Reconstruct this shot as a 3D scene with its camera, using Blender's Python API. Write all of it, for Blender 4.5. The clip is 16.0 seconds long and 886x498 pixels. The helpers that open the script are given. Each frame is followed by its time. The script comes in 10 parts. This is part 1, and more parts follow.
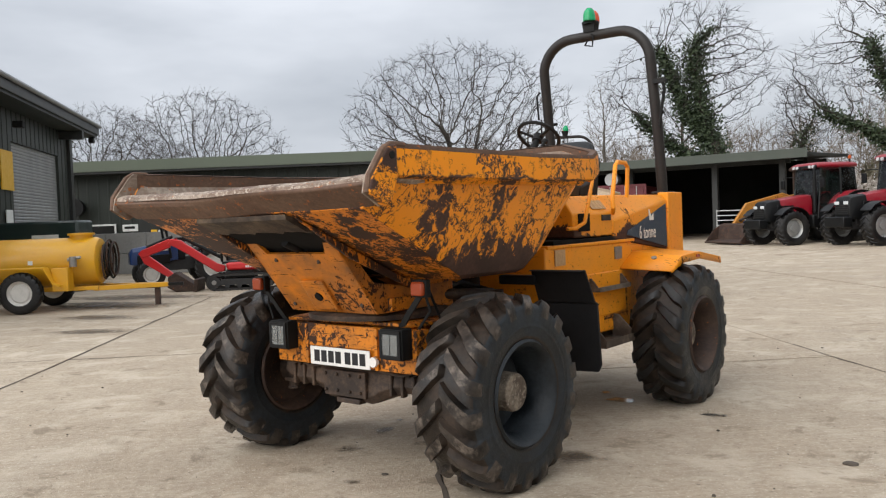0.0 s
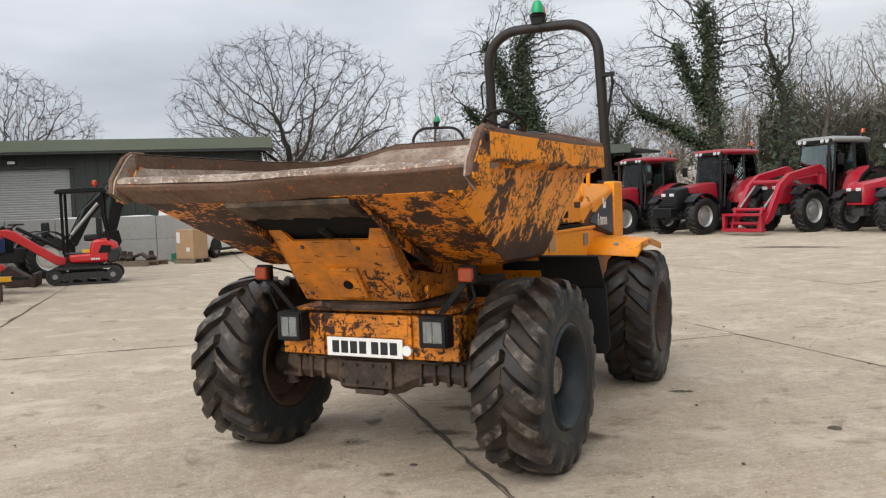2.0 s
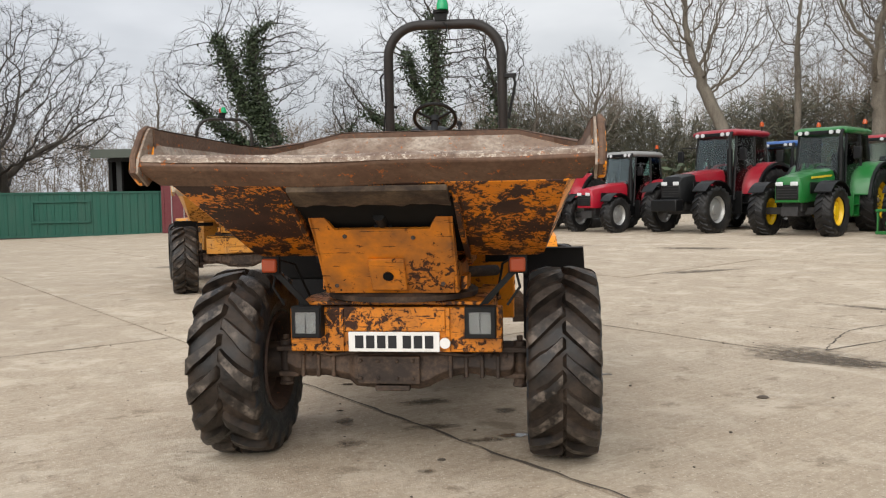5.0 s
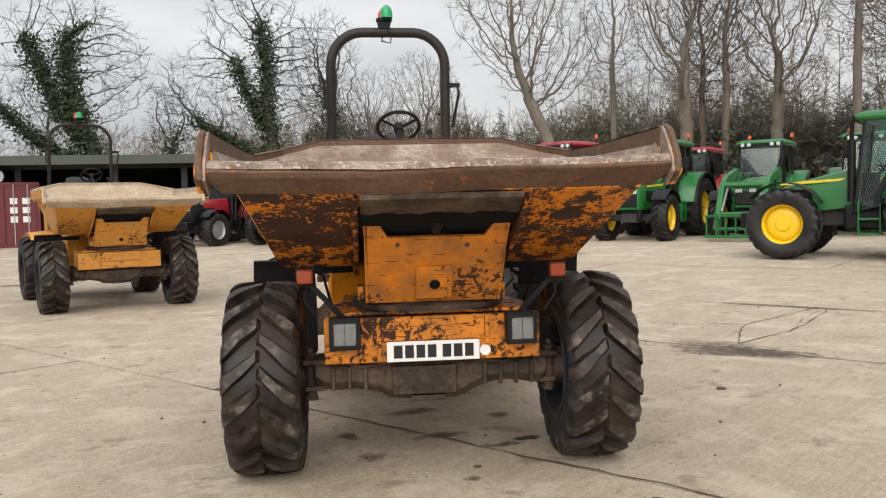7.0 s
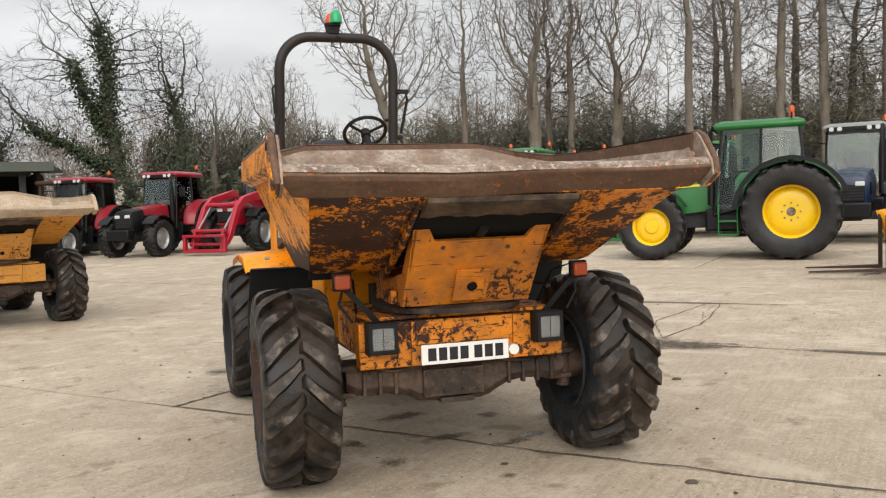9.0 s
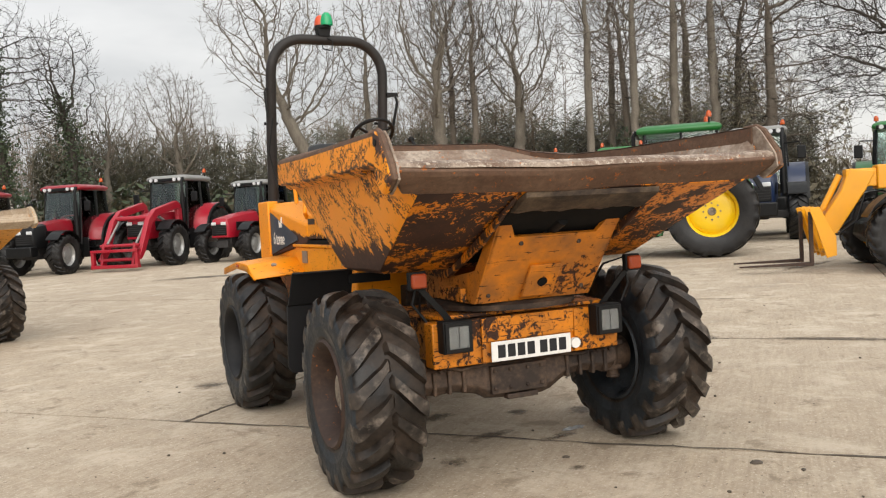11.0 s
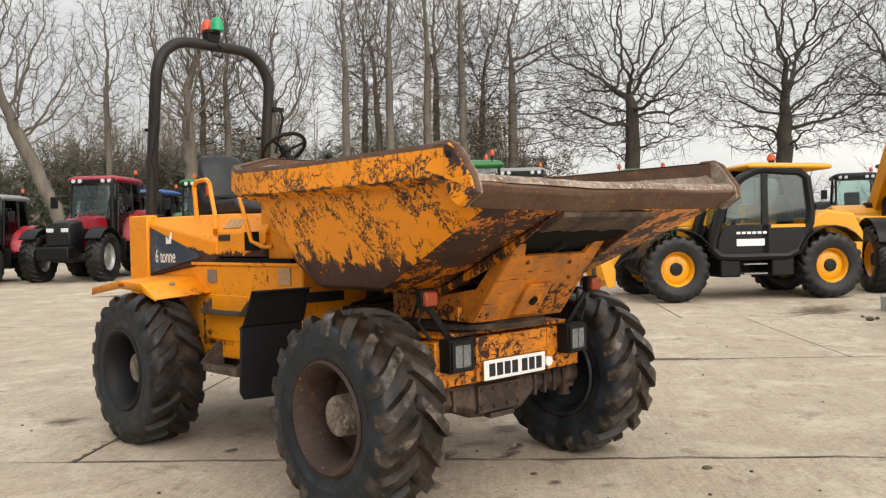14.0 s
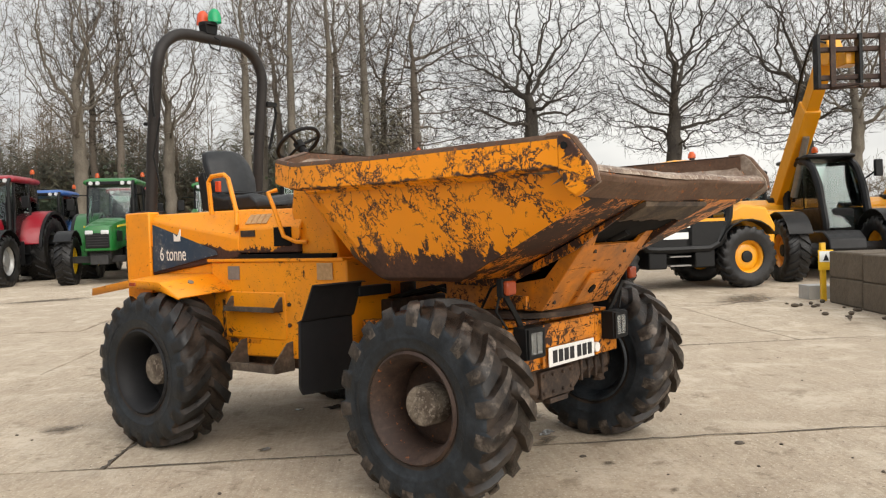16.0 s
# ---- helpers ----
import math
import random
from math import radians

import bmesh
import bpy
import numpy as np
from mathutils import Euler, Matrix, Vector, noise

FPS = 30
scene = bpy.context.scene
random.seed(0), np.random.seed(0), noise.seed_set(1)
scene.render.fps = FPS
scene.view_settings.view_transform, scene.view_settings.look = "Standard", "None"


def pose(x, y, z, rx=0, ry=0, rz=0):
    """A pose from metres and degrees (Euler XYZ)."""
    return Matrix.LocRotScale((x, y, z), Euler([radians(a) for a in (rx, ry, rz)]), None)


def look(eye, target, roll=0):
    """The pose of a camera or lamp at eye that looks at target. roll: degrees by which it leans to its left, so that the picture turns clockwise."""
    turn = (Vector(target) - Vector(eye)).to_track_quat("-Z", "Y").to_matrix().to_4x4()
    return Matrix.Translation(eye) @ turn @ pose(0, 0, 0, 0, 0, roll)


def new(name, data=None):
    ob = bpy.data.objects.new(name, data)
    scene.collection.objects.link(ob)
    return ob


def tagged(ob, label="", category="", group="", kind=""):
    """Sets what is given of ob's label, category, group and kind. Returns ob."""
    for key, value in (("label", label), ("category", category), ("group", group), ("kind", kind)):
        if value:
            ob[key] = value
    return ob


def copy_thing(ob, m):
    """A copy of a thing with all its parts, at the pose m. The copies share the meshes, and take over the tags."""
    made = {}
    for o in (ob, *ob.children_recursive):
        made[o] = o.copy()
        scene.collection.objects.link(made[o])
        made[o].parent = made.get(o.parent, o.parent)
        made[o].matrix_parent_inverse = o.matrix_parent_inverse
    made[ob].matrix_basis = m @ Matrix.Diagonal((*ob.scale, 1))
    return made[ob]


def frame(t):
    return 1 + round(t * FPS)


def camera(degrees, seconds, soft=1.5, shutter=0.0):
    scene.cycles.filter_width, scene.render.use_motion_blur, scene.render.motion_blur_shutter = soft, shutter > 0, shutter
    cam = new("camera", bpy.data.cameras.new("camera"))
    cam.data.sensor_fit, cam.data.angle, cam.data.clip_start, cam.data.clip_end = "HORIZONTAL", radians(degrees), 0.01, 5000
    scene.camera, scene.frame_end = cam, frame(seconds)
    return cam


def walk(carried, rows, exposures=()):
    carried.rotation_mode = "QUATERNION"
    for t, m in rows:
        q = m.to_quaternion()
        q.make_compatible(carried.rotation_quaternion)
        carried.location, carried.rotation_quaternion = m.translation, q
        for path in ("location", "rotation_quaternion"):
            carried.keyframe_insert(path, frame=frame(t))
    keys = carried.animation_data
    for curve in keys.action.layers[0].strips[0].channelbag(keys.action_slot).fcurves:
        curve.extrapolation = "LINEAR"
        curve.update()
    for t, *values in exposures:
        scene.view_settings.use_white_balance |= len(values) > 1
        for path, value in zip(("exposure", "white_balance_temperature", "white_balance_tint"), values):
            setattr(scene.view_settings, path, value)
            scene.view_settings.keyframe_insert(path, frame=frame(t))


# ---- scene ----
import collections

from mathutils import kdtree

cam = camera(55.4, 16.0, soft=1.2)
PATH = [
    (0, (0.165, 0.301, 1.498), (-0.742, 2.082, 1.429), -2.2),
    (0.5, (-0.169, 0.157, 1.512), (-0.979, 1.984, 1.425), -1.9),
    (1, (-0.466, 0.108, 1.484), (-1.163, 1.98, 1.386), -1.8),
    (1.5, (-0.754, 0.063, 1.509), (-1.345, 1.97, 1.405), -1.9),
    (2, (-1.041, -0.095, 1.511), (-1.532, 1.84, 1.405), -2.0),
    (2.5, (-1.318, -0.231, 1.514), (-1.716, 1.726, 1.403), -2.4),
    (2.9, (-1.584, -0.233, 1.515), (-1.892, 1.739, 1.394), -2.8),
    (3, (-1.651, -0.193, 1.526), (-1.938, 1.783, 1.407), -2.6),
    (3.5, (-1.961, -0.165, 1.513), (-2.133, 1.823, 1.387), -2.5),
    (4, (-2.312, -0.21, 1.518), (-2.357, 1.785, 1.39), -2.1),
    (4.2, (-2.414, -0.215, 1.502), (-2.408, 1.781, 1.374), -1.8),
    (6.3, (-3.682, -0.006, 1.495), (-3.182, 1.928, 1.388), -1.0),
    (6.5, (-3.759, 0.011, 1.502), (-3.223, 1.934, 1.395), -1.2),
    (7, (-4.115, 0.1, 1.504), (-3.477, 1.993, 1.397), -1.3),
    (7.5, (-4.39, 0.202, 1.483), (-3.654, 2.059, 1.378), -1.5),
    (8, (-4.572, 0.342, 1.497), (-3.743, 2.159, 1.393), -1.6),
    (8.5, (-4.804, 0.405, 1.487), (-3.888, 2.18, 1.386), -1.7),
    (9, (-5.113, 0.476, 1.507), (-4.126, 2.212, 1.409), -1.9),
    (9.2, (-5.18, 0.536, 1.499), (-4.169, 2.259, 1.401), -2.0),
    (11.3, (-6.027, 1.121, 1.482), (-4.784, 2.686, 1.4), -3.1),
    (11.5, (-6.077, 1.209, 1.482), (-4.806, 2.751, 1.403), -3.0),
    (12, (-6.205, 1.396, 1.491), (-4.863, 2.877, 1.416), -2.5),
    (12.5, (-6.448, 1.571, 1.476), (-5.025, 2.974, 1.408), -1.8),
    (13, (-6.647, 1.719, 1.466), (-5.147, 3.04, 1.409), -1.5),
    (13.5, (-6.789, 1.911, 1.471), (-5.213, 3.141, 1.424), -1.3),
    (14, (-6.908, 2.102, 1.464), (-5.259, 3.233, 1.427), -1.3),
    (14.5, (-7.151, 2.301, 1.472), (-5.444, 3.342, 1.444), -1.4),
    (15, (-7.251, 2.511, 1.446), (-5.504, 3.485, 1.42), -1.6),
    (15.5, (-7.354, 2.71, 1.466), (-5.584, 3.64, 1.431), -1.8),
    (16, (-7.496, 2.925, 1.446), (-5.71, 3.823, 1.401), -2.0),
]
# the clip's own white balance drifts slightly warmer on the way
TONES = [(0.0, 0.25, 6340, 10), (3.5, 0.25, 6440, 10), (8.0, 0.30, 6660, 10), (16.0, 0.36, 6780, 10)]
walk(cam, [(t, look(eye, target, roll)) for t, eye, target, roll in PATH], TONES)

# ---- daylight: an overcast sky and a weak, wide sun ----
def make_world():
    w = bpy.data.worlds.new("world")
    scene.world = w
    w.use_nodes = True
    nt = w.node_tree
    nt.nodes.clear()
    out = nt.nodes.new("ShaderNodeOutputWorld")
    bg = nt.nodes.new("ShaderNodeBackground")
    sky = nt.nodes.new("ShaderNodeTexSky")
    sky.sky_type = "NISHITA"
    sky.sun_disc = False
    sky.sun_elevation = radians(38)
    sky.sun_rotation = radians(200)
    sky.air_density, sky.dust_density, sky.ozone_density = 1.0, 4.0, 1.0
    # cloud deck: soft grey billows over the clear sky
    co = nt.nodes.new("ShaderNodeTexCoord")
    mp = nt.nodes.new("ShaderNodeMapping")
    mp.inputs["Scale"].default_value = (1.0, 1.0, 3.2)
    n1 = nt.nodes.new("ShaderNodeTexNoise")
    n1.inputs["Scale"].default_value = 2.6
    n1.inputs["Detail"].default_value = 5
    n1.inputs["Roughness"].default_value = 0.5
    rp = nt.nodes.new("ShaderNodeValToRGB")
    rp.color_ramp.elements[0].position, rp.color_ramp.elements[1].position = 0.34, 0.66
    rp.color_ramp.elements[0].color = (4.7, 4.95, 5.25, 1)
    rp.color_ramp.elements[1].color = (7.1, 7.3, 7.55, 1)
    mx = nt.nodes.new("ShaderNodeMix")
    mx.data_type = "RGBA"
    mx.inputs["Factor"].default_value = 0.94
    nt.links.new(co.outputs["Generated"], mp.inputs["Vector"])
    nt.links.new(mp.outputs["Vector"], n1.inputs["Vector"])
    nt.links.new(n1.outputs["Fac"], rp.inputs["Fac"])
    nt.links.new(sky.outputs["Color"], mx.inputs["A"])
    nt.links.new(rp.outputs["Color"], mx.inputs["B"])
    # an overcast sky is up to three times brighter overhead than at the horizon
    sp = nt.nodes.new("ShaderNodeSeparateXYZ")
    up = nt.nodes.new("ShaderNodeMapRange")
    for key, v in (("From Min", 0.08), ("From Max", 1.0), ("To Min", 1.0), ("To Max", 1.5)):
        up.inputs[key].default_value = v
    sc = nt.nodes.new("ShaderNodeVectorMath")
    sc.operation = "SCALE"
    nt.links.new(co.outputs["Generated"], sp.inputs[0])
    nt.links.new(sp.outputs["Z"], up.inputs["Value"])
    side = nt.nodes.new("ShaderNodeMapRange")
    for key, v in (("From Min", -0.4), ("From Max", 0.95), ("To Min", 0.0), ("To Max", 1.0)):
        side.inputs[key].default_value = v
    glow = nt.nodes.new("ShaderNodeMix")
    glow.data_type = "RGBA"
    glow.inputs["A"].default_value = (0.93, 0.935, 0.955, 1)
    glow.inputs["B"].default_value = (1.13, 1.105, 1.055, 1)
    ml = nt.nodes.new("ShaderNodeVectorMath")
    ml.operation = "MULTIPLY"
    nt.links.new(sp.outputs["X"], side.inputs["Value"])
    nt.links.new(side.outputs["Result"], glow.inputs["Factor"])
    nt.links.new(mx.outputs["Result"], ml.inputs[0])
    nt.links.new(glow.outputs["Result"], ml.inputs[1])
    nt.links.new(ml.outputs["Vector"], sc.inputs[0])
    nt.links.new(up.outputs["Result"], sc.inputs["Scale"])
    nt.links.new(sc.outputs["Vector"], bg.inputs["Color"])
    bg.inputs["Strength"].default_value = 0.1
    nt.links.new(bg.outputs["Background"], out.inputs["Surface"])


make_world()
sun = new("sun", bpy.data.lights.new("sun", "SUN"))
sun.data.energy, sun.data.angle, sun.data.color = 2.7, radians(75), (1.0, 0.965, 0.92)
sun.matrix_world = look((-12, -18, 19.5), (0, 4, 0))


# ---- materials ----
class Nodes:
    """A small builder for a node material."""

    def __init__(self, name, rough=0.6, metal=0.0, color=(0.5, 0.5, 0.5), coord="Object"):
        self.mat = bpy.data.materials.new(name)
        self.mat.use_nodes = True
        self.nt = self.mat.node_tree
        self.bsdf = self.nt.nodes["Principled BSDF"]
        self.bsdf.inputs["Roughness"].default_value = rough
        self.bsdf.inputs["Metallic"].default_value = metal
        self.bsdf.inputs["Base Color"].default_value = (*color, 1)
        self.co = self.nt.nodes.new("ShaderNodeTexCoord").outputs[coord]

    def node(self, kind, **props):
        n = self.nt.nodes.new(kind)
        for k, v in props.items():
            setattr(n, k, v)
        return n

    def put(self, socket, v):
        if hasattr(v, "links"):
            self.nt.links.new(v, socket)
        else:
            socket.default_value = v

    def noise(self, scale, detail=4.0, rough=0.55, stretch=None, dist=0.0, co=None, offset=(0, 0, 0)):
        src = co or self.co
        if stretch or any(offset):
            m = self.node("ShaderNodeMapping")
            m.inputs["Scale"].default_value = stretch or (1, 1, 1)
            m.inputs["Location"].default_value = offset
            self.put(m.inputs["Vector"], src)
            src = m.outputs["Vector"]
        n = self.node("ShaderNodeTexNoise")
        n.inputs["Scale"].default_value = scale
        n.inputs["Detail"].default_value = detail
        n.inputs["Roughness"].default_value = rough
        n.inputs["Distortion"].default_value = dist
        self.put(n.inputs["Vector"], src)
        return n.outputs["Fac"]

    def ramp(self, fac, lo, hi, a=0.0, b=1.0):
        n = self.node("ShaderNodeMapRange", clamp=True)
        self.put(n.inputs["Value"], fac)
        for key, v in (("From Min", lo), ("From Max", hi), ("To Min", a), ("To Max", b)):
            n.inputs[key].default_value = v
        return n.outputs["Result"]

    def math(self, op, a, b=0.0):
        n = self.node("ShaderNodeMath", operation=op, use_clamp=op in ("MULTIPLY", "ADD", "MAXIMUM"))
        self.put(n.inputs[0], a)
        self.put(n.inputs[1], b)
        return n.outputs[0]

    def mix(self, fac, a, b):
        n = self.node("ShaderNodeMix", data_type="RGBA")
        self.put(n.inputs["Factor"], fac)
        for key, v in (("A", a), ("B", b)):
            self.put(n.inputs[key], (*v, 1) if isinstance(v, tuple) and len(v) == 3 else v)
        return n.outputs["Result"]

    def color(self, v):
        self.put(self.bsdf.inputs["Base Color"], v)

    def rough(self, v):
        self.put(self.bsdf.inputs["Roughness"], v)

    def metal(self, v):
        self.put(self.bsdf.inputs["Metallic"], v)

    def bump(self, height, strength=0.3, distance=0.01):
        n = self.node("ShaderNodeBump")
        n.inputs["Strength"].default_value = strength
        n.inputs["Distance"].default_value = distance
        self.put(n.inputs["Height"], height)
        self.put(self.bsdf.inputs["Normal"], n.outputs["Normal"])

    def sep(self, axis, co=None):
        n = self.node("ShaderNodeSeparateXYZ")
        self.put(n.inputs[0], co or self.co)
        return n.outputs[axis]

    def random(self):
        return self.node("ShaderNodeObjectInfo").outputs["Random"]

    def island(self):
        return self.node("ShaderNodeNewGeometry").outputs["Random Per Island"]


def paint(name, color, wear=0.3, rust=(0.10, 0.035, 0.015), dirt=0.35, rough=0.42, scale=1.0, streak=(1, 1, 1), dirt_col=(0.16, 0.12, 0.085), scratch=1.0, low=None, grime=0.45):
    """Machine paint: faded patches, chips down to rust, long scratches and a dusty film."""
    m = Nodes(name, rough)
    fade = m.ramp(m.noise(2.2 * scale, 5), 0.35, 0.7)
    base = m.mix(m.math("MULTIPLY", fade, 0.30), color, tuple(min(1, c * 0.74 + 0.010) for c in color))
    film = m.ramp(m.noise(5.5 * scale, 7, 0.62, stretch=streak), grime, grime + 0.40, 0, dirt)
    base = m.mix(film, base, dirt_col)
    if wear > 0:
        th = 0.632 - 0.125 * wear
        big = m.noise(2.6 * scale, 3, 0.5, offset=(3, 1, 7))
        fine = m.noise(21 * scale, 10, 0.70, stretch=streak, dist=0.7)
        mixd = m.math("ADD", m.math("MULTIPLY", big, 0.36), m.math("MULTIPLY", fine, 0.64))
        if low:
            mixd = m.math("ADD", mixd, m.ramp(m.math("SUBTRACT", m.sep("Z"), m.ramp(big, 0.3, 0.7, -0.04, 0.04)), low[0], low[1], 0, low[2]))
        gone = m.ramp(mixd, th - 0.008, th + 0.010)
        stain = m.ramp(mixd, th - 0.05, th, 0, 0.55)
        for ang, dens, off in ((35, 0.632, 4.0), (-28, 0.640, 11.0), (78, 0.645, 23.0), (12, 0.640, 31.0)):
            r = m.node("ShaderNodeMapping")
            r.inputs["Rotation"].default_value = (radians(ang), radians(ang * 0.6), radians(ang))
            r.inputs["Location"].default_value = (off, off * 0.7, off * 0.3)
            r.inputs["Scale"].default_value = (1.1, 13.0, 13.0)
            m.put(r.inputs["Vector"], m.co)
            ln = m.noise(3.4 * scale, 4, 0.6, dist=0.30, co=r.outputs["Vector"])
            cut = dens + 0.05 * (1 - min(1, wear * scratch))
            gone = m.math("MAXIMUM", gone, m.math("MULTIPLY", m.ramp(ln, cut, cut + 0.018), 0.92))
        rusty = m.mix(m.ramp(m.noise(60 * scale, 4), 0.35, 0.7), rust, tuple(c * 0.34 + 0.003 for c in rust))
        base = m.mix(stain, base, tuple(0.55 * c + 0.25 * r for c, r in zip(color, rust)))
        base = m.mix(gone, base, rusty)
        m.rough(m.ramp(gone, 0, 1, rough, 0.85))
        m.bump(m.math("ADD", m.math("MULTIPLY", gone, -0.6), m.math("MULTIPLY", m.noise(90 * scale, 3), 0.35)), 0.5, 0.003)
    else:
        m.bump(m.noise(45 * scale, 3), 0.08, 0.002)
    m.bsdf.inputs["Specular IOR Level"].default_value = 0.38
    m.color(base)
    return m.mat


def battered(name, color, rust, foot=None, chip=0.5, lines=1.0, grain=(1, 1, 0.62), dirt=0.08, patch=0.0, seam=None, flank=0.0):
    """Skip paint knocked about by loads: torn chips that follow one way, thin crossing scratches, and a scoured foot with a ragged upper edge."""
    m = Nodes(name, 0.40)
    fade = m.ramp(m.noise(2.0, 5), 0.35, 0.7, 0, 0.28)
    base = m.mix(fade, color, tuple(c * 0.76 + 0.006 for c in color))
    base = m.mix(m.ramp(m.noise(6.0, 7, 0.62, stretch=grain), 0.48, 0.85, 0, dirt), base, (0.20, 0.13, 0.08))
    where = m.noise(2.1, 4, 0.55, offset=(3, 1, 7))
    torn = m.noise(15, 10, 0.68, stretch=grain, dist=1.1)
    both = m.math("ADD", m.math("MULTIPLY", where, 0.55), m.math("MULTIPLY", torn, 0.45))
    if flank:
        both = m.math("ADD", both, m.ramp(m.sep("X"), -0.5, 0.5, -flank, 0.0))
    th = 0.600 - 0.075 * chip
    gone = m.ramp(both, th - 0.006, th + 0.010)
    halo = m.ramp(both, th - 0.030, th, 0, 0.30)
    if patch:
        wide = m.ramp(m.math("ADD", m.math("MULTIPLY", m.noise(3.6, 5, 0.6, stretch=grain, offset=(8, 2, 4)), 0.6), m.math("MULTIPLY", torn, 0.4)), 0.54 - 0.05 * patch, 0.56 - 0.05 * patch)
        gone = m.math("MAXIMUM", gone, wide)
    # thin scratches: the level lines of stretched noises, broken up by a mask
    for ang, off, scale, dens in ((34, 4.0, 1.9, 0.50), (-29, 11.0, 2.3, 0.52), (76, 23.0, 1.7, 0.53), (8, 31.0, 2.6, 0.54), (-62, 47.0, 2.0, 0.52)):
        r = m.node("ShaderNodeMapping")
        r.inputs["Rotation"].default_value = (radians(ang), radians(ang * 0.5), radians(ang * 0.8))
        r.inputs["Location"].default_value = (off, off * 0.7, off * 0.3)
        r.inputs["Scale"].default_value = (1.0, 3.4, 3.4)
        m.put(r.inputs["Vector"], m.co)
        ln = m.noise(scale, 5, 0.62, dist=0.25, co=r.outputs["Vector"])
        thin = m.ramp(m.math("ABSOLUTE", m.math("SUBTRACT", ln, 0.5)), 0.0035 * lines, 0.0075 * lines, 1.0, 0.0)
        some = m.ramp(m.noise(3.3, 4, 0.6, offset=(off, 3, off)), dens, dens + 0.05)
        gone = m.math("MAXIMUM", gone, m.math("MULTIPLY", thin, some))
    if foot:
        z0, z1, rag = foot
        drips = m.noise(15, 6, 0.62, stretch=(1.0, 1.0, 0.16), dist=0.4)
        level = m.math("SUBTRACT", m.sep("Z"), m.ramp(m.math("ADD", m.math("MULTIPLY", drips, 0.6), m.math("MULTIPLY", torn, 0.4)), 0.30, 0.70, -rag, rag))
        gone = m.math("MAXIMUM", gone, m.ramp(level, z0, z1, 1.0, 0.0))
    if seam:
        d = m.math("ABSOLUTE", m.math("SUBTRACT", m.math("SUBTRACT", m.sep("Z"), seam), m.ramp(m.noise(9, 5, 0.6), 0.3, 0.7, -0.02, 0.02)))
        gone = m.math("MAXIMUM", gone, m.math("MULTIPLY", m.ramp(d, 0.004, 0.012, 1.0, 0.0), m.ramp(m.noise(5, 4, 0.6, offset=(2, 9, 3)), 0.40, 0.47)))
    flake = m.ramp(m.noise(46, 5, 0.6), 0.36, 0.68)
    tone = m.ramp(m.noise(5.0, 5, 0.6, offset=(6, 6, 1)), 0.38, 0.66)
    rusty = m.mix(m.math("MULTIPLY", flake, 0.7), m.mix(tone, rust, tuple(c * 0.52 for c in rust)), tuple(c * 0.36 + 0.003 for c in rust))
    base = m.mix(halo, base, tuple(0.62 * c + 0.30 * r for c, r in zip(color, rust)))
    m.color(m.mix(gone, base, rusty))
    m.rough(m.ramp(gone, 0, 1, 0.40, 0.62))
    m.bump(m.math("ADD", m.math("MULTIPLY", gone, -0.6), m.math("MULTIPLY", m.noise(80, 3), 0.30)), 0.55, 0.003)
    m.bsdf.inputs["Specular IOR Level"].default_value = 0.40
    return m.mat


def plain(name, color, rough=0.5, metal=0.0, vary=0.25, scale=8.0, bump=0.15, dist=0.002):
    m = Nodes(name, rough, metal)
    v = m.ramp(m.noise(scale, 6, 0.6), 0.3, 0.72)
    f = m.ramp(m.noise(scale * 9, 4, 0.6), 0.3, 0.7, 0, 0.5)
    dark = tuple(c * (1 - vary) for c in color)
    lite = tuple(min(1, c * (1 + vary * 0.5)) for c in color)
    m.color(m.mix(f, m.mix(v, dark, color), lite))
    m.rough(m.ramp(v, 0, 1, min(1, rough + 0.1), max(0.03, rough - 0.08)))
    if max(color) < 0.05:
        m.bsdf.inputs["Specular IOR Level"].default_value = 0.28
    if bump:
        m.bump(m.noise(scale * 12, 4), bump, dist)
    return m.mat


ORANGE = (0.87, 0.292, 0.003)
M_SKIP = battered("skip_paint", ORANGE, (0.088, 0.041, 0.028), foot=(1.325, 1.345, 0.17), chip=0.46, lines=2.8, grain=(1, 1, 0.9), seam=1.705, flank=0.062)
M_SKIP_EAR = battered("skip_ear_paint", ORANGE, (0.088, 0.041, 0.028), chip=0.95, lines=1.3, grain=(1, 0.5, 1), patch=0.35)
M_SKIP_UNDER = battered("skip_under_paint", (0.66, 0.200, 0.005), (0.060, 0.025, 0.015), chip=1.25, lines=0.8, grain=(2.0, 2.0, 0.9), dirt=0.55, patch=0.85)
M_HOOD = paint("hood_paint", (0.84, 0.290, 0.005), wear=0.20, dirt=0.22, rough=0.44, low=(1.41, 1.335, 0.28), rust=(0.075, 0.030, 0.018))
M_BODY = paint("body_paint", (0.84, 0.290, 0.005), wear=0.24, dirt=0.22, rough=0.44)
M_CHASSIS = paint("chassis_paint", (0.66, 0.21, 0.007), wear=0.85, rust=(0.055, 0.022, 0.011), dirt=0.95, dirt_col=(0.13, 0.058, 0.024))
M_PED = paint("pedestal_paint", (0.70, 0.215, 0.007), wear=0.55, rust=(0.055, 0.020, 0.010), dirt=1.0, dirt_col=(0.19, 0.080, 0.026), grime=0.32, scratch=0.25)


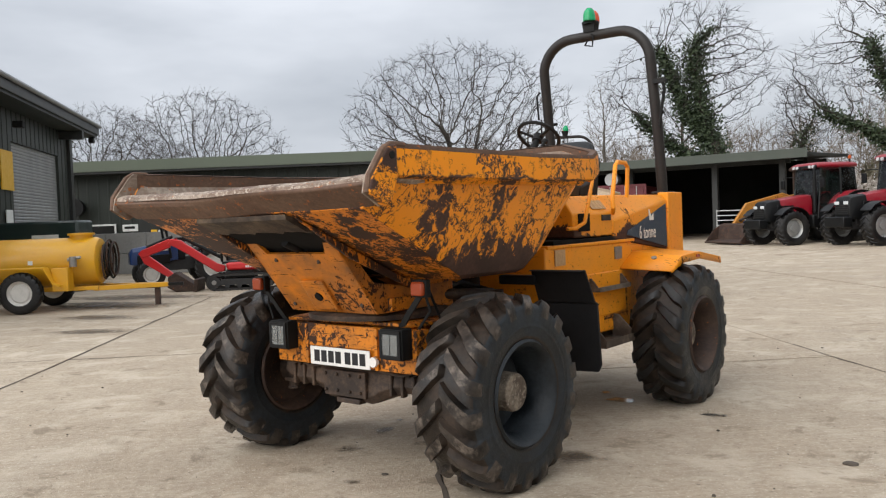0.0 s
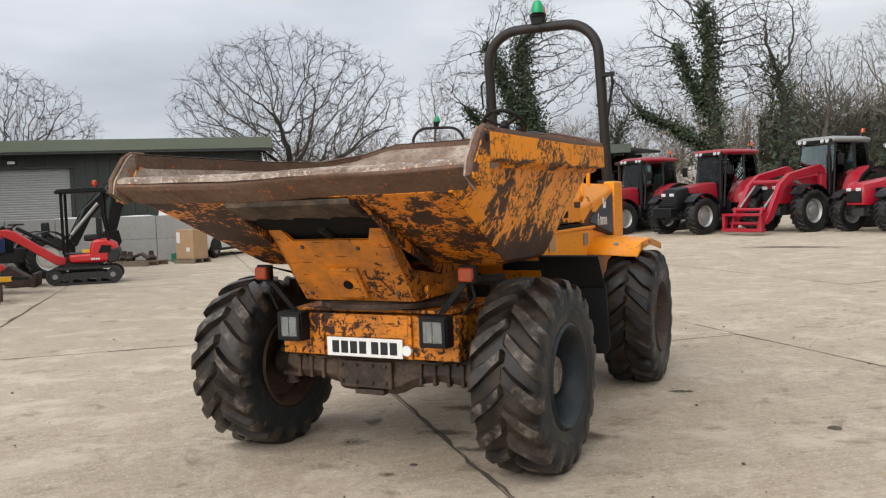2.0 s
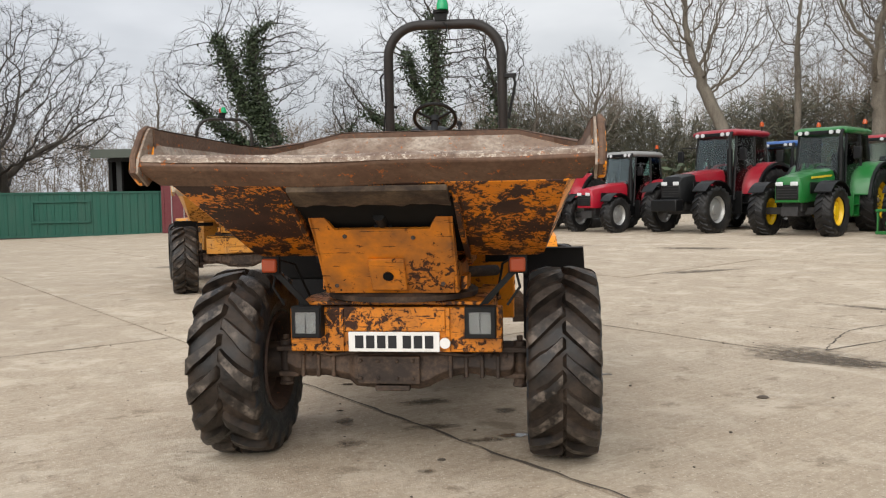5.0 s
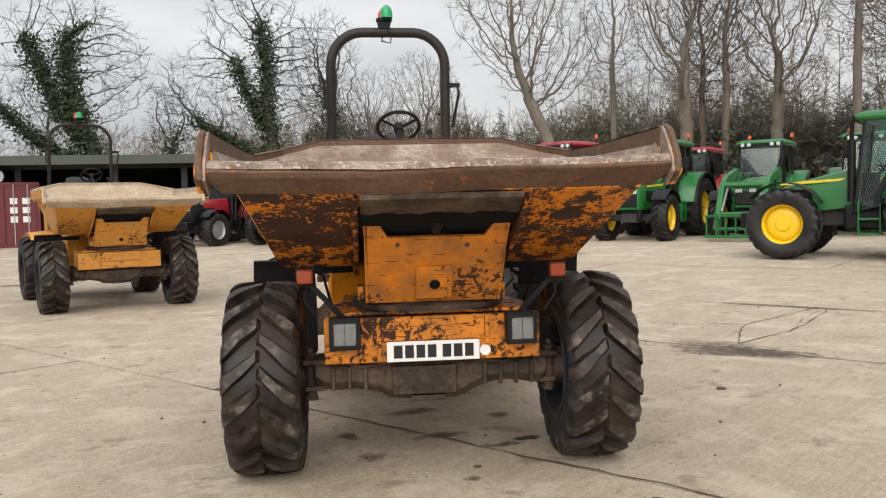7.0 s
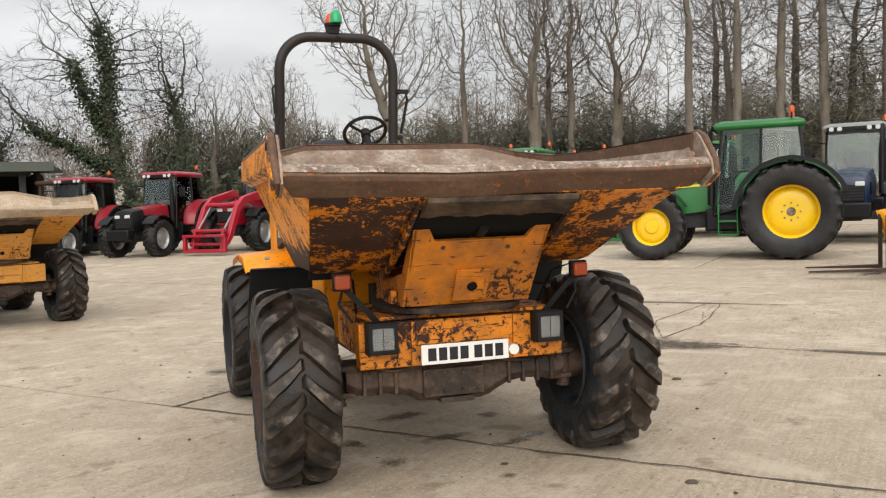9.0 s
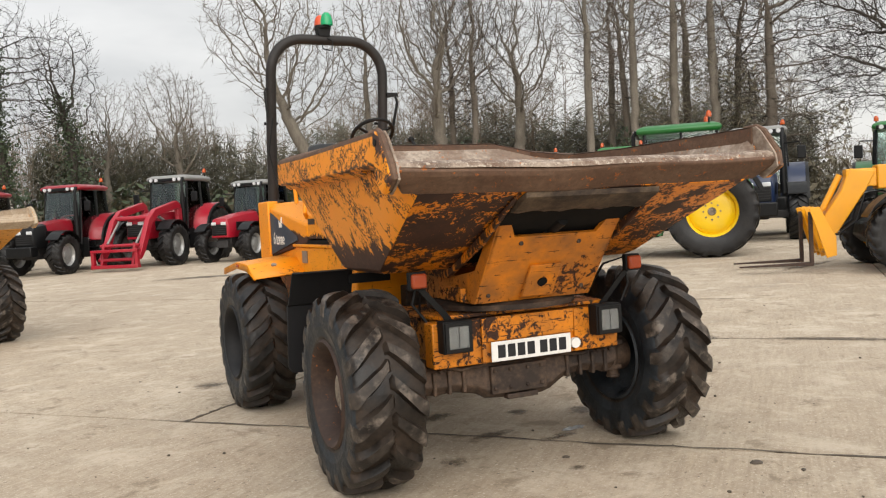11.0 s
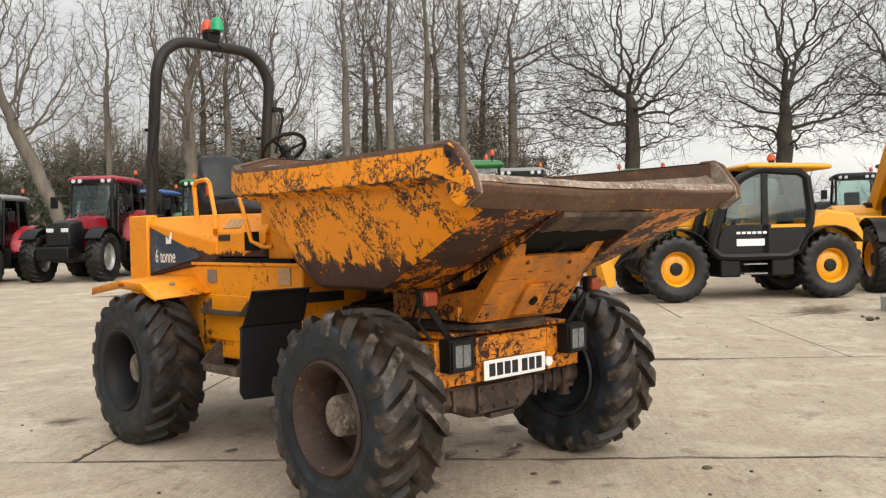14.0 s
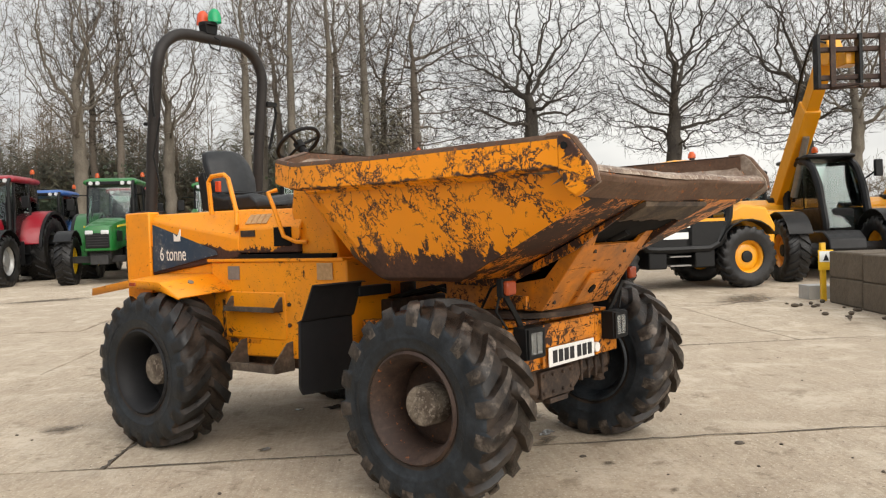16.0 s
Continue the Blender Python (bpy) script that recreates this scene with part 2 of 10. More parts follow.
def rust_metal(name, base=(0.115, 0.062, 0.042), lite=(0.30, 0.235, 0.185), amount=0.5, chips=0.0, scour=0.0, speck=None):
    """Bare rusted steel: brown tones, scoured pale streaks, flecks of old paint or grit."""
    m = Nodes(name, 0.72)
    a = m.ramp(m.noise(4.5, 9, 0.70, stretch=(0.8, 1, 1.2)), 0.44, 0.62)
    b = m.ramp(m.noise(38, 5, 0.65), 0.35, 0.68)
    c = m.mix(m.math("MULTIPLY", a, amount), base, lite)
    c = m.mix(m.math("MULTIPLY", b, 0.60), c, tuple(v * 0.50 for v in base))
    if chips:
        k = m.ramp(m.noise(26, 7, 0.72, offset=(4, 4, 2)), 0.64 - 0.05 * chips, 0.66 - 0.05 * chips)
        c = m.mix(k, c, (0.32, 0.088, 0.010))
    if scour:
        # streaks along the edge: pale scoured, and dark bare scratches
        p = m.ramp(m.noise(5.0, 8, 0.72, stretch=(0.8, 0.8, 2.4), dist=0.8, offset=(2, 7, 1)), 0.52, 0.64, 0, 0.75 * scour)
        c = m.mix(p, c, lite)
        d = m.ramp(m.noise(6.0, 8, 0.75, stretch=(0.9, 0.9, 2.0), dist=0.9, offset=(9, 3, 5)), 0.55, 0.62, 0, 0.85 * scour)
        c = m.mix(d, c, tuple(v * 0.38 for v in base))
    if speck:
        c = m.mix(m.ramp(m.noise(42, 5, 0.7, offset=(1, 5, 8)), 0.545, 0.60, 0, 0.8), c, speck)
    m.color(c)
    m.bump(m.noise(55, 6, 0.65), 0.5, 0.004)
    return m.mat


M_LIP = rust_metal("worn_lip_steel", (0.100, 0.049, 0.026), (0.175, 0.105, 0.064), 0.5, chips=0.55, scour=0.5)
M_LIPTOP = rust_metal("scoured_lip_edge", (0.15, 0.090, 0.060), (0.42, 0.345, 0.275), 0.95, chips=0.4, scour=0.6, speck=(0.50, 0.43, 0.35))
M_SKIP_IN = rust_metal("skip_inside", (0.19, 0.128, 0.090), (0.42, 0.355, 0.285), 0.85, chips=0.55, scour=0.45)
M_MUD = rust_metal("mud_smeared_steel", (0.028, 0.016, 0.010), (0.15, 0.105, 0.066), 0.95, scour=0.4)
M_AXLE = rust_metal("greasy_axle", (0.024, 0.014, 0.009), (0.13, 0.080, 0.050), 0.85)
M_RIM_RUST = rust_metal("rusty_rim", (0.033, 0.016, 0.010), (0.095, 0.055, 0.036), 0.6, chips=0.2, scour=0.4)
M_HUB = rust_metal("hub_metal", (0.085, 0.062, 0.044), (0.36, 0.30, 0.23), 0.9, speck=(0.30, 0.255, 0.205))


def rubber(name, col=(0.014, 0.0135, 0.0135), dust=(0.125, 0.092, 0.066), amount=0.85, scale=2.6, hi=0.68, rub_shine=None):
    """Tyre rubber: damp black patches, dried mud, and pale spots that paint worn edges and their wet shine."""
    m = Nodes(name, 0.72)
    a = m.ramp(m.noise(scale, 7, 0.66), 0.40, hi, 0, amount)
    b = m.ramp(m.noise(30, 6, 0.65), 0.40, 0.72, 0, 0.6)
    c = m.mix(b, m.mix(a, col, dust), tuple(v * 0.45 for v in col))
    if rub_shine:
        # pale spots put the wet shine of worn bars into the colour
        k = m.ramp(m.noise(scale * 1.7, 6, 0.62, offset=(4, 7, 2)), 0.54, 0.66, 0, 0.8)
        c = m.mix(k, c, rub_shine)
    m.color(c)
    m.bsdf.inputs["Specular IOR Level"].default_value = 0.34
    m.rough(m.ramp(a, 0, amount, 0.32, 0.80))
    m.bump(m.noise(26, 8, 0.7), 0.5, 0.008)
    return m.mat


M_TYRE = rubber("tyre_rubber", (0.0070, 0.0054, 0.0043), (0.062, 0.042, 0.029), 0.9, 5.0)
M_LUG = rubber("tyre_lug_rubber", (0.012, 0.010, 0.009), (0.108, 0.085, 0.067), 0.9, 6.0, 0.72, rub_shine=(0.165, 0.135, 0.110))
# blue-grey dust tone also carries some of the sidewall's sheen as colour
M_TYRE_SIDE = rubber("tyre_sidewall", (0.0075, 0.0104, 0.0135), (0.050, 0.060, 0.070), 0.6, 4.5)
M_LUG_DARK = rubber("tyre_lug_clean_rubber", (0.0075, 0.0080, 0.0085), (0.040, 0.035, 0.031), 0.55, 9.0)
M_TYRE_FAR = rubber("tyre_rubber_dusty", (0.0085, 0.0085, 0.009), (0.045, 0.041, 0.037), 0.5)
M_BLACK = plain("black_steel", (0.007, 0.007, 0.007), 0.62, vary=0.4)
# near-black: paints shade at hinge, pin hole and hood gap; also the sooty plate
M_SHADE_SOOT = plain("painted_shade_and_soot", (0.002, 0.0018, 0.0015), 1.0, vary=0.4, bump=0)
M_STICKER = plain("faded_sticker", (0.50, 0.30, 0.14), 0.6, vary=0.45, scale=40)
M_ROPS = plain("roll_bar_steel", (0.024, 0.021, 0.0195), 0.5, vary=0.45, scale=5)
M_RIM_DARK = plain("dark_painted_rim", (0.010, 0.010, 0.011), 0.6, vary=0.4)
M_RUBBER_FLAP = plain("mudflap_rubber", (0.008, 0.008, 0.009), 0.6, vary=0.4, scale=4)
M_SEAT = plain("seat_vinyl", (0.022, 0.024, 0.026), 0.45, vary=0.3, scale=12)
M_WHITE = plain("white_plate", (0.78, 0.77, 0.74), 0.4, vary=0.16, scale=14)
M_INK = plain("plate_ink", (0.02, 0.02, 0.022), 0.5)
M_DECAL = paint("decal_navy", (0.020, 0.042, 0.075), wear=0.30, rust=(0.30, 0.30, 0.28), dirt=0.3, rough=0.35)
M_DECAL_TXT = plain("decal_lettering", (0.78, 0.76, 0.70), 0.5)
M_STEP = rust_metal("dusty_step_steel", (0.060, 0.042, 0.030), (0.20, 0.155, 0.115), 0.8)
M_STEEL = plain("bare_steel", (0.30, 0.29, 0.275), 0.45, 0.6, vary=0.4)


def lens(name, col, rough=0.12, trans=0.35):
    m = Nodes(name, rough, color=col)
    m.bsdf.inputs["Transmission Weight"].default_value = trans
    m.bsdf.inputs["IOR"].default_value = 1.45
    m.bump(m.noise(160, 1), 0.3, 0.001)
    return m.mat


M_AMBER = lens("amber_lens", (0.62, 0.11, 0.025))
M_AMBER_DIRTY = lens("dirty_amber_lens", (0.36, 0.060, 0.018), 0.25, 0.15)
M_GREEN_LENS = lens("green_lens", (0.01, 0.42, 0.16))
M_RED_LENS = lens("red_lens", (0.78, 0.10, 0.03))
# strong mottling puts bright glints and dark facets into the reflector's colour
M_MIRROR = plain("mottled_reflector", (0.45, 0.45, 0.44), 0.14, 0.95, vary=0.7, scale=20, bump=0.4, dist=0.006)
M_LAMPGLASS = plain("bulb_glass", (0.8, 0.8, 0.78), 0.1, vary=0.05)


def glass(name, tint=(0.84, 0.92, 0.90), gloss=1.0):
    """Thin glazing: light passes straight through, tinted; the sky shines on it at its glancing angles."""
    m = Nodes(name)
    clear = m.node("ShaderNodeBsdfTransparent")
    clear.inputs["Color"].default_value = (*tint, 1)
    shine = m.node("ShaderNodeBsdfGlossy")
    shine.inputs["Roughness"].default_value = 0.03
    shine.inputs["Color"].default_value = (0.9 * gloss, 0.9 * gloss, 0.9 * gloss, 1)
    fr = m.node("ShaderNodeFresnel")
    fr.inputs["IOR"].default_value = 1.5
    both = m.node("ShaderNodeMixShader")
    m.put(both.inputs[0], fr.outputs[0])
    m.put(both.inputs[1], clear.outputs[0])
    m.put(both.inputs[2], shine.outputs[0])
    m.put(m.nt.nodes["Material Output"].inputs["Surface"], both.outputs[0])
    m.nt.nodes.remove(m.bsdf)
    return m.mat


M_GLASS = glass("cab_glass")
M_CLEAR = lens("headlamp_glass", (0.55, 0.57, 0.57), 0.10, 0.88)
M_GLASS_WIN = glass("window_glass", (0.55, 0.60, 0.62))

# ---- mesh tools ----
class MB:
    """Collects vertices and faces of one part."""

    def __init__(self):
        self.v, self.f, self.mi = [], [], []

    def add(self, verts, faces, mi=0):
        o = len(self.v)
        self.v += [tuple(p) for p in verts]
        self.f += [tuple(i + o for i in f) for f in faces]
        self.mi += [mi] * len(faces)
        return self

    def box(self, x0, x1, y0, y1, z0, z1, mi=0):
        p = [(x, y, z) for z in (z0, z1) for y in (y0, y1) for x in (x0, x1)]
        return self.add(p, [(0, 2, 3, 1), (4, 5, 7, 6), (0, 1, 5, 4), (2, 6, 7, 3), (0, 4, 6, 2), (1, 3, 7, 5)], mi)

    def cbox(self, c, s, m=None, mi=0):
        k = [(sx * s[0] / 2, sy * s[1] / 2, sz * s[2] / 2) for sz in (-1, 1) for sy in (-1, 1) for sx in (-1, 1)]
        k = [(m @ Vector(p) if m else Vector(p)) + Vector(c) for p in k]
        return self.add(k, [(0, 2, 3, 1), (4, 5, 7, 6), (0, 1, 5, 4), (2, 6, 7, 3), (0, 4, 6, 2), (1, 3, 7, 5)], mi)

    def prism(self, poly, axis, a, b, mi=0):
        """A polygon, given in the two other axes (in order), pulled along axis from a to b."""
        n = len(poly)

        def at(p, h):
            return {"x": (h, p[0], p[1]), "y": (p[0], h, p[1]), "z": (p[0], p[1], h)}[axis]

        vs = [at(p, a) for p in poly] + [at(p, b) for p in poly]
        fs = [tuple(range(n)), tuple(range(2 * n - 1, n - 1, -1))]
        fs += [(i, i + n, (i + 1) % n + n, (i + 1) % n) for i in range(n)]
        return self.add(vs, fs, mi)

    def loft(self, rings, closed=True, caps=True, mi=0):
        """Joins rings of equal length, one after another."""
        n = len(rings[0])
        vs = [p for r in rings for p in r]
        fs = []
        for k in range(len(rings) - 1):
            for i in range(n if closed else n - 1):
                j = (i + 1) % n
                fs.append((k * n + i, k * n + j, (k + 1) * n + j, (k + 1) * n + i))
        if caps:
            fs.append(tuple(range(n - 1, -1, -1)))
            fs.append(tuple((len(rings) - 1) * n + i for i in range(n)))
        return self.add(vs, fs, mi)

    def tube(self, path, r, n=10, mi=0, caps=True):
        path = [Vector(p) for p in path]
        rs = r if isinstance(r, (list, tuple)) else [r] * len(path)
        rings, u = [], None
        for i, p in enumerate(path):
            d = (path[min(i + 1, len(path) - 1)] - path[max(i - 1, 0)]).normalized()
            if u is None:
                u = d.orthogonal().normalized()
            u = (u - d * u.dot(d)).normalized()
            w = d.cross(u)
            rings.append([p + (u * math.cos(a) + w * math.sin(a)) * rs[i] for a in (2 * math.pi * k / n for k in range(n))])
        return self.loft(rings, True, caps, mi)

    def cyl(self, p0, p1, r0, r1=None, n=16, mi=0):
        return self.tube([p0, p1], [r0, r0 if r1 is None else r1], n, mi)

    def lathe(self, prof, axis="x", n=40, mi=0, c=(0, 0, 0)):
        """A profile of (along, radius) turned about an axis through c."""
        rings = []
        for a, r in prof:
            ring = []
            for k in range(n):
                t = 2 * math.pi * k / n
                s, q = r * math.cos(t), r * math.sin(t)
                p = {"x": (a, s, q), "y": (s, a, q), "z": (s, q, a)}[axis]
                ring.append((p[0] + c[0], p[1] + c[1], p[2] + c[2]))
            rings.append(ring)
        return self.loft(rings, True, False, mi)

    def sphere(self, c, r, n=12, s=(1, 1, 1), mi=0):
        prof = [(-math.cos(math.pi * k / n) * r, max(1e-4, math.sin(math.pi * k / n) * r)) for k in range(n + 1)]
        o = len(self.v)
        self.lathe(prof, "z", n + 4, mi)
        for i in range(o, len(self.v)):
            p = self.v[i]
            self.v[i] = (p[0] * s[0] + c[0], p[1] * s[1] + c[1], p[2] * s[2] + c[2])
        return self

    def map(self, m):
        self.v = [tuple(m @ Vector(p)) for p in self.v]
        return self

    def mirror(self):
        """Adds the mirror image in x."""
        o = len(self.v)
        self.v += [(-x, y, z) for x, y, z in self.v]
        self.f += [tuple(i + o for i in reversed(f)) for f in self.f]
        self.mi += list(self.mi)
        return self


def mesh_of(name, mb, mats, smooth=35):
    me = bpy.data.meshes.new(name)
    me.from_pydata(mb.v, [], mb.f)
    mats = mats if isinstance(mats, (list, tuple)) else [mats]
    for m in mats:
        me.materials.append(m)
    if len(mats) > 1:
        me.polygons.foreach_set("material_index", mb.mi)
    me.validate()
    b = bmesh.new()
    b.from_mesh(me)
    bmesh.ops.recalc_face_normals(b, faces=b.faces)
    b.to_mesh(me)
    b.free()
    if smooth:
        me.shade_smooth()
        me.set_sharp_from_angle(angle=radians(smooth))
    return me


def part(name, mb, mats, parent, label="", bevel=0.0, smooth=35, seg=2):
    """One mesh object under a thing or a part."""
    me = mb if isinstance(mb, bpy.types.Mesh) else mesh_of(name, mb, mats, smooth)
    ob = new(name, me)
    ob.parent = parent
    if label:
        tagged(ob, label)
    if bevel:
        md = ob.modifiers.new("edge", "BEVEL")
        md.width, md.segments, md.limit_method, md.angle_limit = bevel, seg, "ANGLE", radians(32)
        md.harden_normals = False
    return ob


def thing(name, m, label, category, group="", kind=""):
    ob = new(name)
    ob.empty_display_size = 0.2
    ob.matrix_world = m
    return tagged(ob, label, category, group, kind)


def solo(name, mb, mats, label, category, m=None, group="", kind="", bevel=0.0, smooth=35):
    """A thing that is one mesh."""
    ob = new(name, mb if isinstance(mb, bpy.types.Mesh) else mesh_of(name, mb, mats, smooth))
    if m is not None:
        ob.matrix_world = m
    if bevel:
        md = ob.modifiers.new("edge", "BEVEL")
        md.width, md.segments, md.limit_method, md.angle_limit = bevel, 2, "ANGLE", radians(32)
    return tagged(ob, label, category, group, kind)


def arc(c, r, a0, a1, n, plane="xz"):
    out = []
    for k in range(n + 1):
        a = radians(a0 + (a1 - a0) * k / n)
        s, t = r * math.cos(a), r * math.sin(a)
        out.append({"xz": (c[0] + s, c[1], c[2] + t), "yz": (c[0], c[1] + s, c[2] + t), "xy": (c[0] + s, c[1] + t, c[2])}[plane])
    return out


def softplus(s):
    return math.log1p(math.exp(-abs(s))) + max(s, 0)


def gz(x, y):
    """The yard's height: level round the dumper, rising gently beyond."""
    v = 0.03 * softplus((0.8 * x + 0.6 * y - 8.0) / 1.2)
    return 0.55 * math.tanh(v / 0.55)


def text_mesh(body, size, extrude=0.001):
    cu = bpy.data.curves.new("lettering", "FONT")
    cu.body, cu.size, cu.extrude, cu.align_x = body, size, extrude, "LEFT"
    ob = bpy.data.objects.new("lettering", cu)
    scene.collection.objects.link(ob)
    me = bpy.data.meshes.new_from_object(ob.evaluated_get(bpy.context.evaluated_depsgraph_get()))
    bpy.data.objects.remove(ob)
    return me

# ---- ground ----
def concrete(name):
    m = Nodes(name, 0.85, coord="Object")
    a = m.ramp(m.noise(0.30, 7, 0.62), 0.32, 0.68)
    b = m.ramp(m.noise(1.9, 8, 0.66, dist=0.4), 0.36, 0.66)
    c = m.ramp(m.noise(60, 6, 0.72), 0.40, 0.62)
    rot = m.node("ShaderNodeMapping")
    rot.inputs["Rotation"].default_value = (0, 0, radians(-31))
    m.put(rot.inputs["Vector"], m.co)
    broom = m.noise(34, 6, 0.70, stretch=(0.05, 1, 1), co=rot.outputs["Vector"], dist=0.25)
    drag = m.ramp(m.noise(2.6, 6, 0.65, stretch=(1, 0.12, 1), co=rot.outputs["Vector"]), 0.42, 0.64)
    base = m.mix(a, (0.435, 0.350, 0.249), (0.59, 0.495, 0.370))
    base = m.mix(m.math("MULTIPLY", b, 0.42), base, (0.275, 0.215, 0.155))
    base = m.mix(m.math("MULTIPLY", drag, 0.35), base, (0.50, 0.44, 0.355))
    base = m.mix(m.ramp(broom, 0.42, 0.62, 0, 0.55), base, (0.235, 0.180, 0.125))
    base = m.mix(m.math("MULTIPLY", c, 0.45), base, (0.58, 0.505, 0.405))
    damp = m.ramp(m.noise(0.62, 6, 0.68, dist=0.8, offset=(5, 2, 0)), 0.60, 0.70, 0, 0.5)
    base = m.mix(damp, base, (0.16, 0.115, 0.075))
    spots = m.ramp(m.noise(6.5, 4, 0.6, offset=(1, 8, 0)), 0.69, 0.73, 0, 0.6)
    base = m.mix(spots, base, (0.115, 0.085, 0.06))
    pits = m.ramp(m.noise(26, 5, 0.66, offset=(7, 3, 0)), 0.62, 0.65, 0, 0.9)
    base = m.mix(pits, base, (0.10, 0.08, 0.06))
    speck = m.ramp(m.noise(17, 9, 0.80, offset=(3, 9, 0)), 0.40, 0.60)
    base = m.mix(m.math("MULTIPLY", speck, 0.46), base, (0.245, 0.185, 0.125))
    chips = m.ramp(m.noise(40, 6, 0.74, offset=(2, 6, 0)), 0.57, 0.62, 0, 0.85)
    base = m.mix(chips, base, (0.66, 0.585, 0.475))
    pale = m.ramp(m.noise(1.5, 12, 0.75, dist=0.3, offset=(5, 1, 0)), 0.50, 0.62, 0, 0.60)
    base = m.mix(pale, base, (0.63, 0.555, 0.445))
    scuff = m.ramp(m.noise(2.3, 12, 0.76, dist=0.35, offset=(1, 8, 0)), 0.565, 0.625, 0, 0.74)
    base = m.mix(scuff, base, (0.20, 0.155, 0.105))
    tone = m.ramp(m.random(), 0, 1, 0.0, 0.32)
    base = m.mix(tone, base, (0.30, 0.24, 0.175))
    m.color(base)
    m.rough(m.ramp(damp, 0, 0.45, 0.88, 0.5))
    h = m.math("ADD", m.math("MULTIPLY", broom, 0.6), m.math("MULTIPLY", m.noise(70, 4), 0.4))
    m.bump(m.math("SUBTRACT", m.math("MULTIPLY", m.math("ADD", h, m.math("MULTIPLY", speck, 0.4)), 0.7), m.math("MULTIPLY", pits, 0.5)), 0.75, 0.012)
    return m.mat


M_CONC = concrete("yard_concrete")
M_JOINT = plain("joint_filler", (0.085, 0.068, 0.052), 0.9, vary=0.4, scale=3)
M_EARTH = plain("earth_and_grass", (0.10, 0.085, 0.05), 0.95, vary=0.5, scale=0.4, bump=0.6, dist=0.05)
U1, V1 = Vector((0.857, 0.515)), Vector((-0.515, 0.857))


def make_ground():
    """One sheet to the horizon, under the yard's slabs."""
    mb = MB()
    xs = sorted(set([-4000, -1500, -600, -250] + [-120 + 4 * k for k in range(61)] + [250, 600, 1500, 4000]))
    n = len(xs)
    vs = [(x, y, gz(x, y) - 0.03 + 0.6 * min(1, max(0, (math.hypot(x, y - 12) - 60) / 80))) for y in xs for x in xs]
    mb.add(vs, [(j * n + i, j * n + i + 1, (j + 1) * n + i + 1, (j + 1) * n + i) for j in range(n - 1) for i in range(n - 1)])
    return solo("ground", mb, [M_EARTH], "brown earth and rough grass round the yard", "ground", kind="structure", smooth=60)


ground = make_ground()


def slab(u0, u1, v0, v1, k=4, edge=0.012):
    mb = MB()
    rng = random.Random(int(u0 * 13 + v0 * 71))
    us = [u0 + edge + (u1 - u0 - 2 * edge) * i / k for i in range(k + 1)]
    vs = [v0 + edge + (v1 - v0 - 2 * edge) * i / k for i in range(k + 1)]
    lift = rng.uniform(-0.003, 0.003)
    top = []
    for j, v in enumerate(vs):
        for i, u in enumerate(us):
            p = U1 * u + V1 * v
            top.append((p.x, p.y, gz(p.x, p.y) + lift))
    n = k + 1
    fs = [(j * n + i, j * n + i + 1, (j + 1) * n + i + 1, (j + 1) * n + i) for j in range(k) for i in range(k)]
    ring = [i for i in range(n)] + [j * n + k for j in range(1, n)] + [k * n + i for i in range(k - 1, -1, -1)] + [j * n for j in range(k - 1, 0, -1)]
    low = [(top[i][0], top[i][1], top[i][2] - 0.06) for i in ring]
    m = len(ring)
    o = len(top)
    fs += [(ring[i], o + i, o + (i + 1) % m, ring[(i + 1) % m]) for i in range(m)]
    return mb.add(top + low, fs)


def make_yard():
    base = MB()
    xs = [-60 + 4 * k for k in range(31)]
    ys = [-40 + 4 * k for k in range(24)]
    n = len(xs)
    base.add([(x, y, gz(x, y) - 0.018) for y in ys for x in xs], [(j * n + i, j * n + i + 1, (j + 1) * n + i + 1, (j + 1) * n + i) for j in range(len(ys) - 1) for i in range(n - 1)])
    yard = solo("pavement", base, [M_JOINT], "pale concrete yard cast in long bays with dark joints", "pavement", kind="structure", smooth=60)
    rest = MB()
    starts = {-1: 1.8, 0: -0.53, 1: 1.45, 2: 2.4}
    for k in range(-11, 14):
        u0 = 0.575 + 4.1 * k
        off = starts.get(k, (k * 2.3) % 8.7)
        for j in range(-6, 7):
            v0 = off + 8.7 * j
            c = U1 * (u0 + 2.05) + V1 * (v0 + 4.35)
            if not (-58 < c.x < 56 and -36 < c.y < 48):
                continue
            s = slab(u0, u0 + 4.1, v0, v0 + 8.7, 5)
            if (c - Vector((0, 10))).length < 30:
                part("slab", s, [M_CONC], yard, smooth=0)
            else:
                rest.add(s.v, s.f)
    ob = part("far_slabs", rest, [M_CONC], yard, smooth=0)
    tagged(ob, kind="stuff")
    return yard


yard = make_yard()


